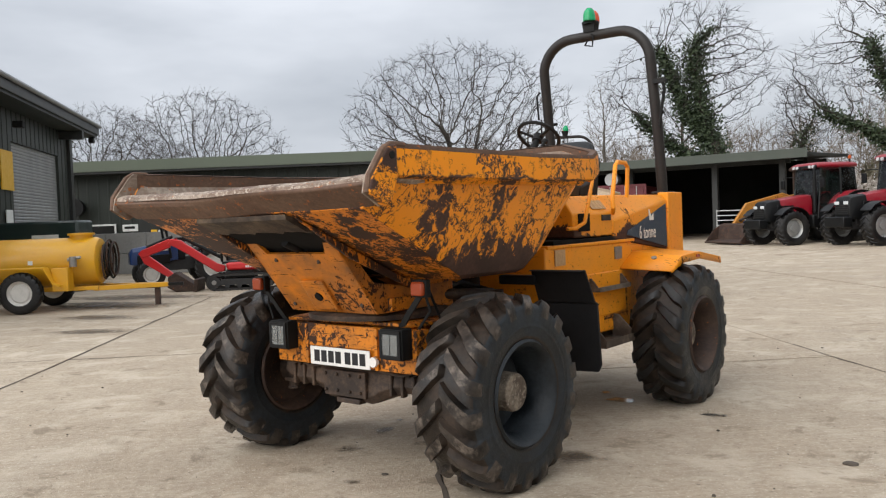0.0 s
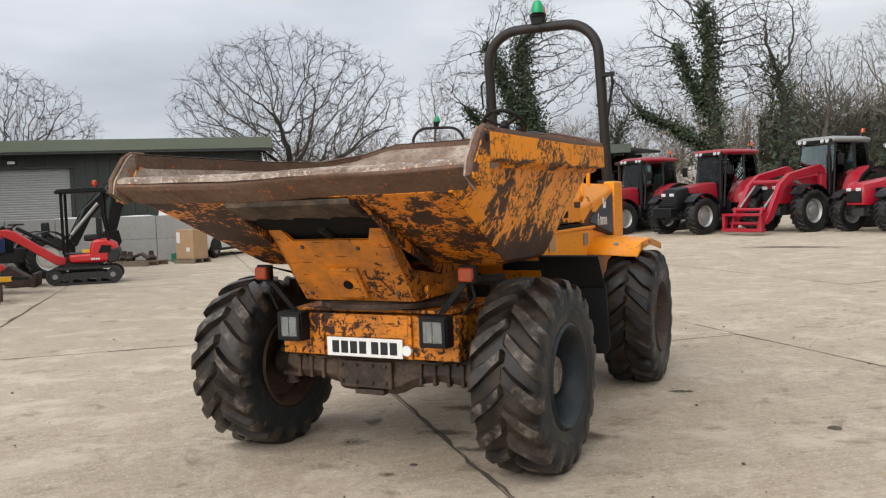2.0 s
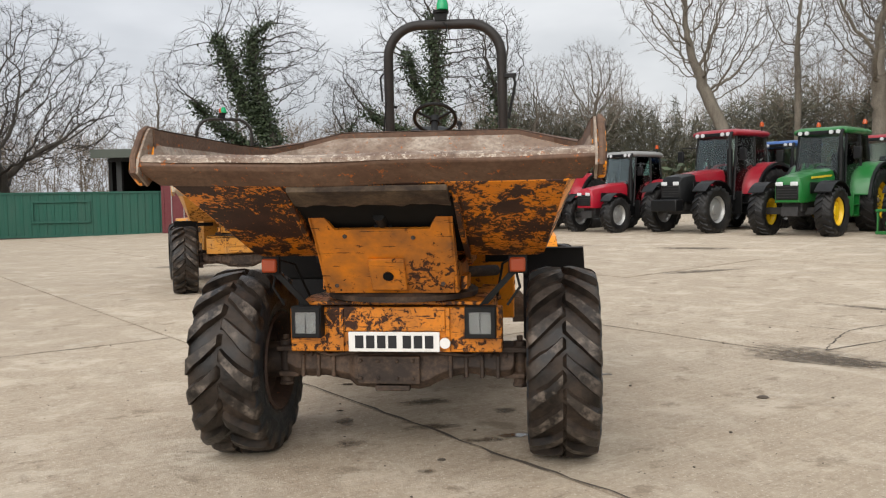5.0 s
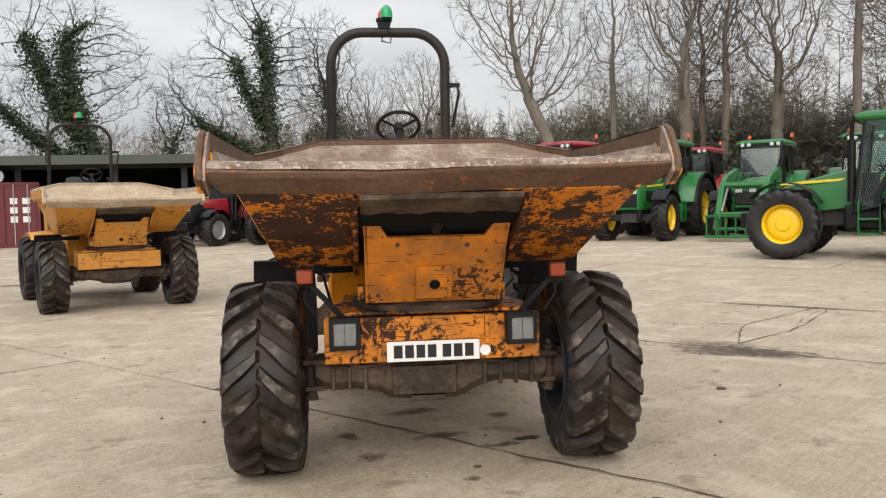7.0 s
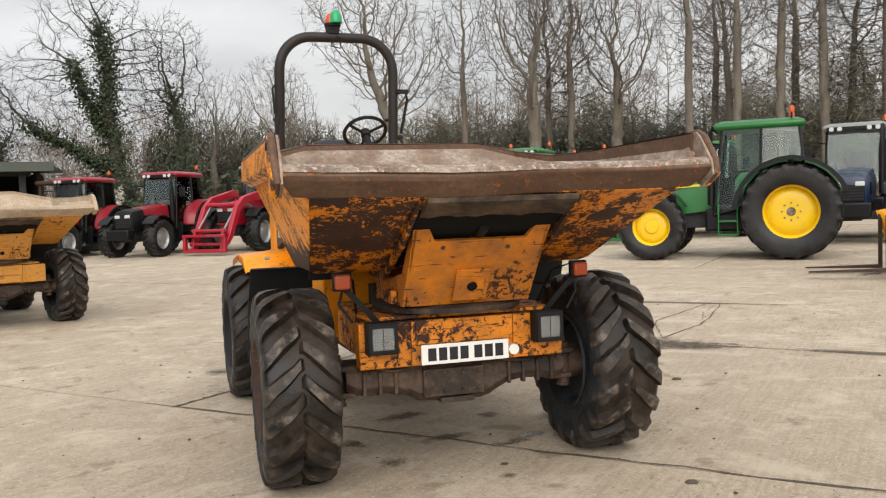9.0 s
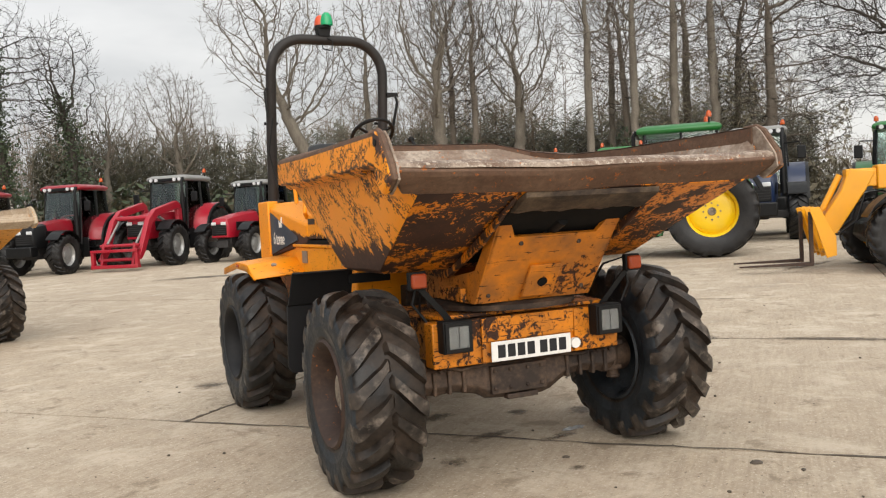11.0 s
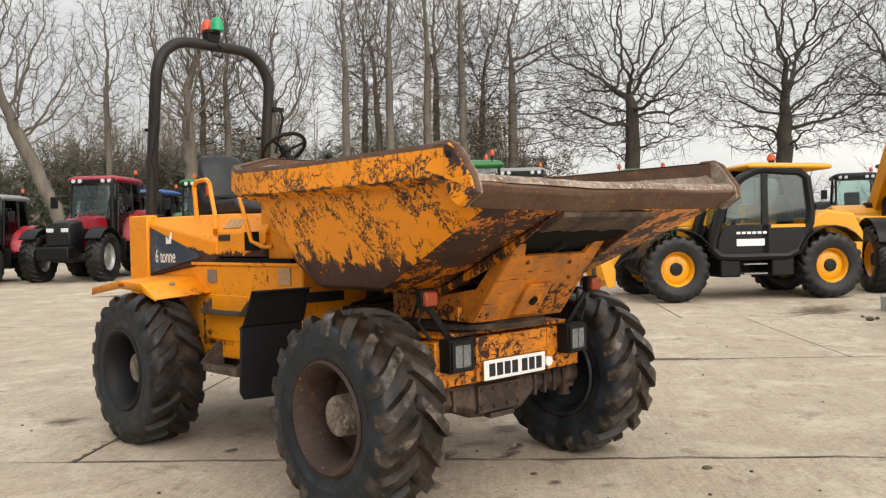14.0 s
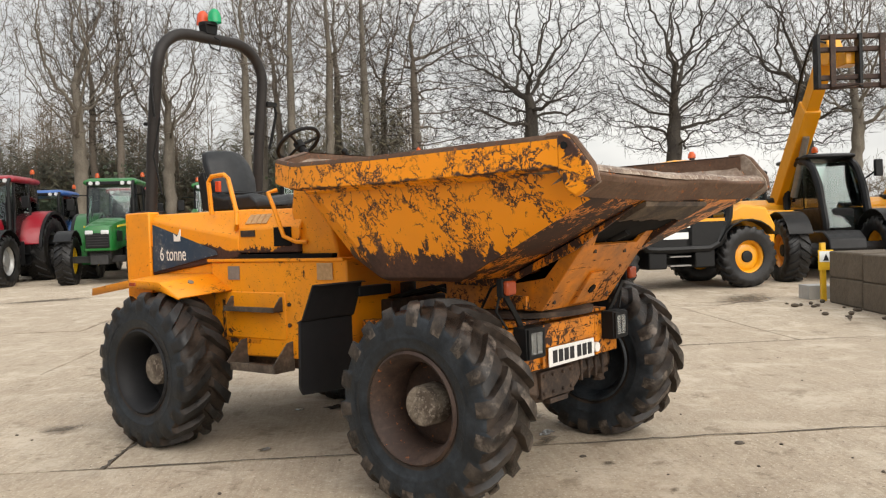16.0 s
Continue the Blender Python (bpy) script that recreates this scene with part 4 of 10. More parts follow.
def grow(seed, trunk, crown, n, trunk_r, step=0.30, kill=0.42, reach=3.6, wander=0.22, lift=0.0, twig_r=0.0095, sprigs=2, sprig_len=(0.22, 0.78), forks=()):
    """Grows one bare tree: limbs reach for points strewn through the crown; each is as thick as the twigs it carries ask for."""
    rng = random.Random(seed)
    nodes, parent = [], []
    for a, b in zip(trunk[:-1], trunk[1:]):
        a, b = Vector(a), Vector(b)
        k = max(1, int((b - a).length / step))
        for i in range(k):
            p = a.lerp(b, i / k)
            w = 0.10 * trunk_r * min(1.0, len(nodes) / 6)
            nodes.append(p + Vector((rng.gauss(0, w), rng.gauss(0, w), 0)))
            parent.append(len(nodes) - 2)
    for fk in forks:
        root = min(range(len(nodes)), key=lambda i: (nodes[i] - Vector(fk[0])).length)
        for a, b in zip(fk[:-1], fk[1:]):
            a, b = Vector(a), Vector(b)
            k = max(1, int((b - a).length / step))
            for i in range(k):
                nodes.append(a.lerp(b, (i + 1) / k) + Vector((rng.gauss(0, 0.03), rng.gauss(0, 0.03), 0)))
                parent.append(root)
                root = len(nodes) - 1
    stem = len(nodes)
    aims = []
    while len(aims) < n:
        cx, cy, cz, rx, rz = crown[len(aims) % len(crown)]
        q = Vector((rng.uniform(-1, 1), rng.uniform(-1, 1), rng.uniform(-1, 1)))
        if q.length < 1 and q.length > rng.random() ** 2 * 0.9:
            aims.append(Vector((cx + q.x * rx, cy + q.y * rx, cz + q.z * rz)))
    kids = collections.defaultdict(list)
    for _ in range(110):
        tree = kdtree.KDTree(len(nodes))
        for i, p in enumerate(nodes):
            tree.insert(p, i)
        tree.balance()
        pull, left = {}, []
        for p in aims:
            co, i, d = tree.find(p)
            if d < kill:
                continue
            left.append(p)
            if d < reach:
                pull[i] = pull.get(i, Vector()) + (p - co).normalized()
        aims = left
        grown = 0
        for i, v in pull.items():
            d = (v.normalized() + Vector((rng.gauss(0, wander), rng.gauss(0, wander), rng.gauss(0, wander) + lift))).normalized()
            q = nodes[i] + d * step
            if any((q - nodes[c]).length < step * 0.45 for c in kids[i]):
                continue
            kids[i].append(len(nodes))
            nodes.append(q)
            parent.append(i)
            grown += 1
        if not grown:
            break
        reach = max(reach * 0.97, 1.6)
    kids = collections.defaultdict(list)
    for i, p in enumerate(parent):
        if p >= 0:
            kids[p].append(i)
    tips = sum(1 for i in range(len(nodes)) if not kids[i])
    power = math.log(tips) / math.log(trunk_r / twig_r)
    load = [0.0] * len(nodes)
    for i in range(len(nodes) - 1, -1, -1):
        if not kids[i]:
            load[i] += 1.0
        if parent[i] >= 0:
            load[parent[i]] += load[i]
    rad = [twig_r * v ** (1 / power) for v in load]
    limbs, twigs, lines = MB(), MB(), []
    todo = [(0, None)]
    while todo:
        i, frm = todo.pop()
        chain = [frm, i] if frm is not None else [i]
        while kids[chain[-1]]:
            order = sorted(kids[chain[-1]], key=lambda c: -load[c])
            todo += [(c, chain[-1]) for c in order[1:]]
            chain.append(order[0])
        if len(chain) < 2:
            continue
        pts = [nodes[c] for c in chain]
        rs = [rad[c] for c in chain]
        if frm is not None:
            rs[0] = min(rs[0], rs[1] * 1.25)
        if rs[0] > 0.03:
            limbs.tube(pts, rs, 9 if rs[0] > 0.15 else 6 if rs[0] > 0.07 else 4, caps=False)
            lines.append((pts, rs, 0 if frm is None else 1 if rs[0] > 0.075 else 2))
        else:
            twigs.tube(pts, rs, 3, caps=False)
    for i in range(stem, len(nodes)):
        if rad[i] > 0.022:
            continue
        d0 = (nodes[i] - nodes[parent[i]]).normalized()
        for _ in range(sprigs if kids[i] else sprigs + 2):
            d = (d0 + Vector((rng.gauss(0, 0.48), rng.gauss(0, 0.48), rng.gauss(0.05, 0.42)))).normalized()
            ln = rng.uniform(*sprig_len)
            twigs.tube([nodes[i], nodes[i] + d * ln], [twig_r * 0.85, twig_r * 0.42], 3, caps=False)
    return limbs, twigs, lines


def ivy_mesh(lines, seed, dens, upto=2, size=0.17, zmax=99, spread=1.0):
    rng = random.Random(seed)
    mb = MB()
    for pts, rs, lv in lines:
        if lv > upto:
            continue
        for i in range(len(pts) - 1):
            a, b = pts[i], pts[i + 1]
            if a.z > zmax or (lv and rs[i] < 0.075):
                continue
            n = int(dens * (b - a).length * (1.0 if lv == 0 else 0.7 if lv == 1 else 0.35) * rng.uniform(0.5, 1.3))
            for _ in range(n):
                p = a.lerp(b, rng.random())
                off = Vector((rng.gauss(0, 1), rng.gauss(0, 1), rng.gauss(0, 0.6))).normalized() * (rs[i] + abs(rng.gauss(0, 0.26)) * (1.7 if lv == 0 else 1.1) * spread)
                c = p + off
                u = Vector((rng.gauss(0, 1), rng.gauss(0, 1), rng.gauss(0, 1))).normalized()
                v = u.orthogonal().normalized()
                s = size * rng.uniform(0.6, 1.3)
                mb.add([c - u * s, c - v * s * 0.7 - u * s * 0.1, c + u * s, c + v * s * 0.7 - u * s * 0.1], [(0, 1, 2, 3)])
    return mb


def tree_template(name, label, seed, mats, ivy=None, group="", **kw):
    limbs, twigs, lines = grow(seed, **kw)
    t = thing(name, Matrix.Translation((0, 0, -200)), label, "tree", group)
    part("trunk", limbs, [mats[0]], t, smooth=60)
    part("crown", twigs, [mats[1]], t, "bare twigs", smooth=0)
    if ivy:
        part("ivy", ivy_mesh(lines + [([Vector(p) for p in f], [0.12] * len(f), 0) for f in kw.get("forks", ())], seed + 5, **ivy), [M_IVY], t, "dark green ivy", smooth=0)
    return t


def bole(h, lean=(0, 0), bend=0.0):
    """A trunk line from the ground up, leaning, with a slight bend."""
    return [(lean[0] * h * t + bend * math.sin(3.1 * t), lean[1] * h * t + bend * 0.6 * math.sin(4.3 * t + 1), h * t - 0.1) for t in (0, 0.2, 0.4, 0.6, 0.8, 1.0)]


OAK = dict(trunk=bole(3.6, bend=0.1), crown=[(0, 0, 6.7, 6.4, 4.3), (0, 0, 5.0, 5.8, 2.4)], n=3000, trunk_r=0.40, wander=0.20, lift=0.03)
OAK_TALL = dict(trunk=bole(8.2, bend=0.30), crown=[(0, 0, 10.6, 4.9, 5.8), (0, 0, 7.2, 4.9, 2.9)], n=2700, trunk_r=0.40, wander=0.27, lift=0.0, step=0.34)
ASH = dict(trunk=bole(4.6, bend=0.2), crown=[(1.4, 0.4, 11.2, 2.9, 4.8), (-1.5, -0.3, 10.2, 2.7, 4.4)], n=1700, trunk_r=0.33, wander=0.2, lift=0.10)
SLIM = dict(trunk=bole(10.0, bend=0.10), crown=[(0, 0, 11.5, 2.0, 5.4)], n=900, trunk_r=0.19, wander=0.2, lift=0.12)

TREES = {
    "oak": tree_template("oak_tree", "bare spreading oak with a rounded crown of fine twigs", 11, (M_BARK_DARK, M_TWIG_OAK), **OAK),
    "oak2": tree_template("oak_tree", "tall bare oak with crooked dark limbs", 23, (M_BARK_DARK, M_TWIG_OAK), **OAK_TALL),
    "oak3": tree_template("oak_tree", "tall bare oak with crooked dark limbs", 29, (M_BARK_DARK, M_TWIG_OAK), **{**OAK_TALL, "trunk": bole(7.0, (0.03, 0.02), 0.35)}),
    "ash": tree_template("ash_tree", "tall bare ash with pale forked limbs", 31, (M_BARK_PALE, M_TWIG), **ASH),
    "ash2": tree_template("ash_tree", "tall bare ash, leaning, with a pale trunk", 37, (M_BARK_PALE, M_TWIG), **{**ASH, "trunk": bole(7.0, (-0.40, 0.0), 0.15), "crown": [(-3.9, 0, 12.2, 3.4, 4.4), (-1.8, 0.4, 9.4, 3.4, 3.2)], "n": 1900, "lift": 0.05}),
    "fan": tree_template("woodland_tree", "bare tree with wide level sprays of fine branches", 43, (M_BARK, M_TWIG_OAK), **{**OAK_TALL, "trunk": bole(10.5, (0.02, 0), 0.2), "crown": [(1.2, 0, 8.6, 4.2, 6.4)], "n": 2800, "wander": 0.16, "trunk_r": 0.28, "lift": 0.02}),
    "slim": tree_template("woodland_tree", "slim bare woodland tree", 41, (M_BARK_PALE, M_TWIG), **SLIM),
    "slim2": tree_template("woodland_tree", "slim bare woodland tree with an ivy-clad foot", 47, (M_BARK, M_TWIG_OAK), ivy=dict(dens=90, upto=0, zmax=4.5, size=0.12), **{**SLIM, "trunk": bole(9.0, (0.08, 0.05), 0.2), "crown": [(0.9, 0.5, 11.0, 2.6, 5.4)], "n": 1100}),
    "ivy": tree_template("ivy_tree", "leaning bare tree whose trunk and limbs are thick with dark ivy", 53, (M_BARK_DARK, M_TWIG_OAK), ivy=dict(dens=420, upto=1, zmax=10.5, spread=0.85, size=0.085), trunk=bole(5.0, (-0.12, 0.0), 0.15),
                         forks=[[(-0.55, 0, 4.6), (-1.2, 0.1, 6.6), (-1.5, 0.2, 8.4), (-1.4, 0.2, 10.0)], [(-0.5, 0, 4.2), (-1.9, -0.2, 6.2), (-2.6, -0.2, 8.2), (-3.3, -0.2, 9.9)], [(-0.3, 0, 2.6), (-1.7, 0.2, 4.0), (-3.2, 0.3, 4.9), (-4.6, 0.3, 6.4)]],
                         crown=[(-1.3, 0, 9.6, 3.0, 2.8), (-3.8, 0, 7.4, 2.6, 3.4), (0.6, 0, 8.4, 2.2, 2.6)], n=1300, trunk_r=0.36, wander=0.18, lift=0.06),
    "ivy2": tree_template("ivy_tree", "tall bare tree wrapped in ivy, one heavy limb reaching low", 59, (M_BARK_DARK, M_TWIG_OAK), ivy=dict(dens=420, upto=1, zmax=10.5, spread=0.85, size=0.085), trunk=bole(6.6, (-0.04, 0.0), 0.2),
                          forks=[[(-0.25, 0, 6.2), (-0.1, 0.1, 8.2), (-0.4, 0.1, 10.2)], [(-0.2, 0, 5.0), (-1.2, 0.2, 7.0), (-1.8, 0.2, 8.8)], [(-0.1, 0, 3.2), (-1.9, 0.2, 4.5), (-3.6, 0.2, 5.4)]],
                          crown=[(-0.8, 0, 10.0, 2.8, 3.2), (-3.4, 0, 6.8, 2.6, 2.6), (1.6, 0, 8.2, 2.2, 2.8)], n=1250, trunk_r=0.36, wander=0.18, lift=0.06),
    "ivy3": tree_template("ivy_tree", "slender bare tree with an ivy-clad stem", 61, (M_BARK_DARK, M_TWIG_OAK), ivy=dict(dens=220, upto=0, zmax=7.5, spread=1.2, size=0.10), trunk=bole(6.5, (0.04, 0.0), 0.3), crown=[(0, 0, 8.4, 2.1, 3.3)], n=560, trunk_r=0.20, wander=0.34),
}


def plant(kind, x, y, s=1.0, rz=0.0, group=""):
    t = TREES[kind]
    c = copy_thing(t, Matrix.Translation((x, y, gz(x, y))) @ Matrix.Rotation(radians(rz), 4, "Z") @ Matrix.Diagonal((s, s, s, 1)))
    if group:
        tagged(c, group=group)
    return c

PLANTING = [
    ("oak", -19.4, 41.3, 0.98, 20), ("oak", -39.0, 42.5, 0.95, 140), ("oak", -46.5, 41.5, 0.92, 40),
    ("slim", -13.5, 48, 0.55, 10), ("ivy", -6.7, 47.4, 1.02, 0), ("ivy2", 2.1, 47.8, 1.06, 0), ("ivy3", 5.4, 49.2, 1.08, 0), ("ivy3", -3.2, 50.5, 0.72, 120),
    ("ash", 8.4, 52, 0.62, 0), ("ash", 11.5, 49, 0.66, 100), ("slim2", -9.6, 50, 0.62, 60),
    ("ash2", 17.4, 40.9, 1.0, -42), ("slim", 20.9, 43.3, 0.95, 0), ("ash", 21.9, 37.8, 1.02, 40), ("slim2", 24.5, 39.5, 0.95, 200), ("ash", 27.0, 36.6, 0.95, 210), ("slim", 26.6, 30.9, 1.05, 170),
    ("slim", 27.9, 29.2, 1.08, 30), ("slim2", 30.2, 31.0, 1.0, 70), ("slim", 29.2, 27.6, 1.1, 90), ("slim", 32.4, 29.2, 1.05, 160), ("slim", 30.4, 26.2, 1.12, 220), ("slim2", 34.2, 28.2, 1.0, 300), ("fan", 32.2, 24.6, 1.0, -40), ("slim2", 23.6, 36.8, 1.0, 20), ("slim", 31.6, 33.8, 1.0, 110),
    ("oak2", 35.6, 19.2, 1.0, 0), ("oak3", 38.8, 11.7, 1.02, 130), ("oak2", 41.5, 5.9, 1.0, 230), ("ash", 38.5, 3.3, 0.9, 60), ("oak3", 43, -2, 0.95, 10),
]
GROUPS = {"oak": "bare oaks", "oak2": "bare oaks", "oak3": "bare oaks", "ash": "tall ashes", "ash2": "tall ashes", "fan": "woodland edge", "slim": "woodland edge", "slim2": "woodland edge", "ivy": "ivy-clad trees", "ivy2": "ivy-clad trees", "ivy3": "ivy-clad trees"}
for kind, x, y, s, rz in PLANTING:
    plant(kind, x, y, s, rz, GROUPS[kind])
for t in list(TREES.values()):
    for o in [*t.children_recursive, t]:
        bpy.data.objects.remove(o)


def far_wood(name, label, stems, seed, a0, a1, r0, r1, h0, h1, twig=0.016):
    """The wood behind: crowded thin stems with forked tops, one mesh."""
    rng = random.Random(seed)
    mb = MB()
    for _ in range(stems):
        a = radians(rng.uniform(a0, a1))
        r = rng.uniform(r0, r1)
        x, y = -2 + r * math.sin(a), 4 + r * math.cos(a)
        h = rng.uniform(h0, h1)
        z = gz(x, y)
        top = Vector((x + rng.gauss(0, 0.6), y + rng.gauss(0, 0.6), z + h))
        foot = Vector((x, y, z - 0.1))
        mid = foot.lerp(top, 0.5) + Vector((rng.gauss(0, 0.15), rng.gauss(0, 0.15), 0))
        mb.tube([foot, mid, top], [0.062 * h / 12, 0.042 * h / 12, twig * 0.7], 4, caps=False)
        for _ in range(int(h * 2.3)):
            t = rng.uniform(0.15, 0.97)
            p = foot.lerp(top, t)
            d = Vector((rng.gauss(0, 1), rng.gauss(0, 1), rng.uniform(0.3, 1.6))).normalized()
            l = rng.uniform(0.8, 2.6) * (1.15 - 0.5 * t)
            e = p + d * l
            mb.tube([p, e], [twig * 1.1, twig * 0.5], 3, caps=False)
            for _ in range(6):
                q = p.lerp(e, rng.uniform(0.3, 1))
                d2 = (d + Vector((rng.gauss(0, 0.7), rng.gauss(0, 0.7), rng.gauss(0.1, 0.6)))).normalized()
                mb.tube([q, q + d2 * rng.uniform(0.4, 1.2)], [twig * 0.65, twig * 0.4], 3, caps=False)
    return solo(name, mb, [M_TWIG_WOOD], label, "trees", kind="stuff", smooth=0)


far_wood("distant_wood", "crowded brown stems of the bare wood behind the yard", 300, 3, 2, 60, 52, 66, 5, 8.5)
far_wood("distant_wood", "crowded brown stems of the bare wood behind the yard", 110, 4, 28, 61, 50, 62, 7, 11)
far_wood("distant_wood", "low bare scrub beyond the sheds", 200, 6, -30, 8, 56, 66, 4, 7)
far_wood("distant_wood", "bare scrub along the yard's far side", 110, 7, 62, 100, 48, 58, 2.5, 4)


def brush(name, label, n, seed, a0, a1, r0, r1, h, mat, size=0.22, wide=0.45):
    """Undergrowth: a ragged bank of small leaves and sprigs."""
    rng = random.Random(seed)
    mb = MB()
    for _ in range(n):
        a = rng.uniform(a0, a1)
        r = rng.uniform(r0, r1)
        x, y = -2 + r * math.sin(radians(a)), 4 + r * math.cos(radians(a))
        hh = h * (0.74 + 0.30 * noise.noise((a * 0.21, seed, r * 0.1)) + 0.22 * noise.noise((a * 1.1, seed, r * 0.3)) + 0.16 * noise.noise((a * 4.0, seed, r))) * (rng.random() ** 0.75)
        c = Vector((x, y, gz(x, y) + hh))
        u = Vector((rng.gauss(0, 1), rng.gauss(0, 1), rng.gauss(0, 1.4 if wide > 0.3 else 2.2))).normalized()
        v = u.orthogonal().normalized()
        s = size * rng.uniform(0.5, 1.5)
        mb.add([c - u * s, c - v * s * wide, c + u * s, c + v * s * wide], [(0, 1, 2, 3)])
    return solo(name, mb, [mat], label, "undergrowth", kind="stuff", smooth=0)


brush("undergrowth", "dull brown and green brambles under the trees", 16000, 8, 2, 66, 47, 56, 3.6, M_BRUSH)
brush("undergrowth", "dark ivy and evergreen scrub under the trees", 6000, 9, 4, 60, 46, 54, 4.2, M_IVY)
brush("undergrowth", "tall dark thicket of ivy and bare shoots behind the parked tractors", 62000, 21, 8, 62, 49, 58, 7.8, M_THICKET, 0.36, 0.095)
brush("undergrowth", "tall tangle of briars and young growth below the wood", 12000, 15, 24, 64, 52, 62, 8.0, M_BRUSH, 0.16)
brush("undergrowth", "dense dark hedge of briars and evergreens below the tall stems", 26000, 23, 34, 56, 50, 58, 9.0, M_THICKET, 0.34, 0.12)
brush("undergrowth", "scrub along the yard's far edge", 5000, 10, 60, 100, 44, 52, 2.2, M_BRUSH)
brush("evergreen_thicket", "brown-green evergreen tangle among the tall stems", 7000, 31, 50.0, 58.5, 39, 45, 10.0, M_BRUSH, 0.30, 0.10)
brush("blossom_bush", "pale blossom bush beside the shed", 2500, 12, 0.5, 5.5, 40, 43, 3.2, M_BLOSSOM, 0.10)

# ---- wheels ----
def tyre_mesh(R, W, rim_r, lugs, mats, h=0.04, lug_w=0.06, sweep=0.30, far=False):
    """A traction tyre about the x axis, one moulded skin: the bars rise out of the carcass in a chevron and run over the shoulders."""
    w = W / 2
    base = R - h
    mid = rim_r + (R - rim_r) * 0.46
    # one half of the section from the crown outwards: (across, radius, how far the bars stand out here)
    half = [(0.05, base + 0.004, 1.0), (0.22, base + 0.003, 1.0), (0.45, base, 1.0), (0.66, base - 0.004, 1.0), (0.84, base - 0.012, 1.0), (0.945, base - 0.026, 0.95)]
    if far:
        half = [half[0], half[2], half[4], half[5]]
    side = [(0.985, base - 0.052, 0.55), (1.0, base - 0.085, 0.30), (1.008, base - 0.115, 0.0), (1.005, mid, 0.0)]
    if far:
        side = side[1:]
        side += [(0.95, rim_r + 0.035, 0.0), (0.84, rim_r - 0.004, 0.0)]
    else:
        side += [(0.995, mid - 0.030, 0.0), (1.006, mid - 0.036, 0.0), (0.985, mid - 0.044, 0.0), (0.955, rim_r + 0.030, 0.0), (0.945, rim_r + 0.022, 0.0), (0.90, rim_r + 0.008, 0.0), (0.84, rim_r - 0.004, 0.0)]
    ring = [(-u, r, k) for u, r, k in reversed(half + side)] + half + side
    pitch = 2 * math.pi / lugs
    vs, lift = [], []
    rows = (8 if far else 12) * lugs
    for u, r, k in ring:
        au = min(abs(u), 0.97)
        turn_ = sweep * au ** 0.92
        hw = lug_w / 2 * (0.82 + 0.42 * au) / R
        own = 0.0 if u > 0 else 0.5
        e = 0.011 / R
        steps = [-hw - e, -hw + e * 0.4, 0.0, hw - e * 0.4, hw + e]
        gap = pitch - 2 * (hw + e)
        steps += [hw + e + gap * 0.33, hw + e + gap * 0.5, hw + e + gap * 0.67] if far else [hw + e + gap * q / 8 for q in range(1, 8)]
        for j in range(lugs):
            for i, st in enumerate(steps):
                a = (j + own) * pitch + st + turn_
                m_ = 1.0 if i in (1, 2, 3) else 0.0
                if abs(u) < 0.1:
                    m_ *= 0.86
                wob = 0.0 if far else 0.006 * noise.noise((math.cos(a) * 3.1 + u, math.sin(a) * 3.1, u * 2.3 + 5)) + 0.004 * noise.noise((math.cos(a) * 13, math.sin(a) * 13, u * 6))
                da = 0.0 if far else 0.034 * noise.noise((j * 1.7 + own, i * 0.31, u * 2.1)) * (k > 0)
                if abs(u) <= 0.95:
                    x, rad = u * w, r + (h * k + wob) * m_ + 0.4 * wob
                else:
                    x, rad = w * (u + math.copysign(0.035 * k * m_, u)), r + h * k * 0.55 * m_
                vs.append((x, math.cos(a + da) * rad, math.sin(a + da) * rad))
                lift.append(m_ * k)
    mb = MB()
    fs, mi = [], []
    cols = len(ring)
    shift = rows // lugs // 2
    for c in range(cols - 1):
        for q in range(rows):
            p = (q + 1) % rows
            o = c * rows
            # across the crown the two half-treads stand half a pitch apart
            if ring[c][0] < 0 < ring[c + 1][0]:
                a_, b_ = (q + shift) % rows, (p + shift) % rows
            else:
                a_, b_ = q, p
            f = (o + q, o + p, o + rows + b_, o + rows + a_)
            fs.append(f)
            edge = max(abs(ring[c][0]), abs(ring[c + 1][0]))
            top = min(lift[v] for v in f)
            mi.append(2 if top > 0.25 and not far and len(mats) > 2 else 1 if edge > 0.96 else 0)
    mb.v, mb.f, mb.mi = vs, fs, mi
    return mesh_of("tyre", mb, mats, 48)


def dish_mesh(rim_r, half, depth, mats, n=36, wide=0.62):
    """A wheel rim: flanges, barrel and a dished centre; +x is the outside."""
    mb = MB()
    o = half * wide
    mb.lathe([(-o, rim_r + 0.012), (-o - 0.012, rim_r), (-o, rim_r - 0.02), (-o * 0.5, rim_r - 0.055), (o * 0.55, rim_r - 0.055), (o, rim_r - 0.018), (o + 0.014, rim_r),
              (o, rim_r + 0.014)], "x", n)
    c = o - depth
    mb.lathe([(c - 0.02, rim_r - 0.05), (c + 0.015, rim_r * 0.82), (c + 0.045, rim_r * 0.66), (c + 0.04, rim_r * 0.4), (c + 0.04, 0.005)], "x", n)
    mb.lathe([(c - 0.05, rim_r - 0.05), (c - 0.01, rim_r * 0.4), (c - 0.01, 0.005)], "x", n)
    return mesh_of("wheel", mb, mats, 40)


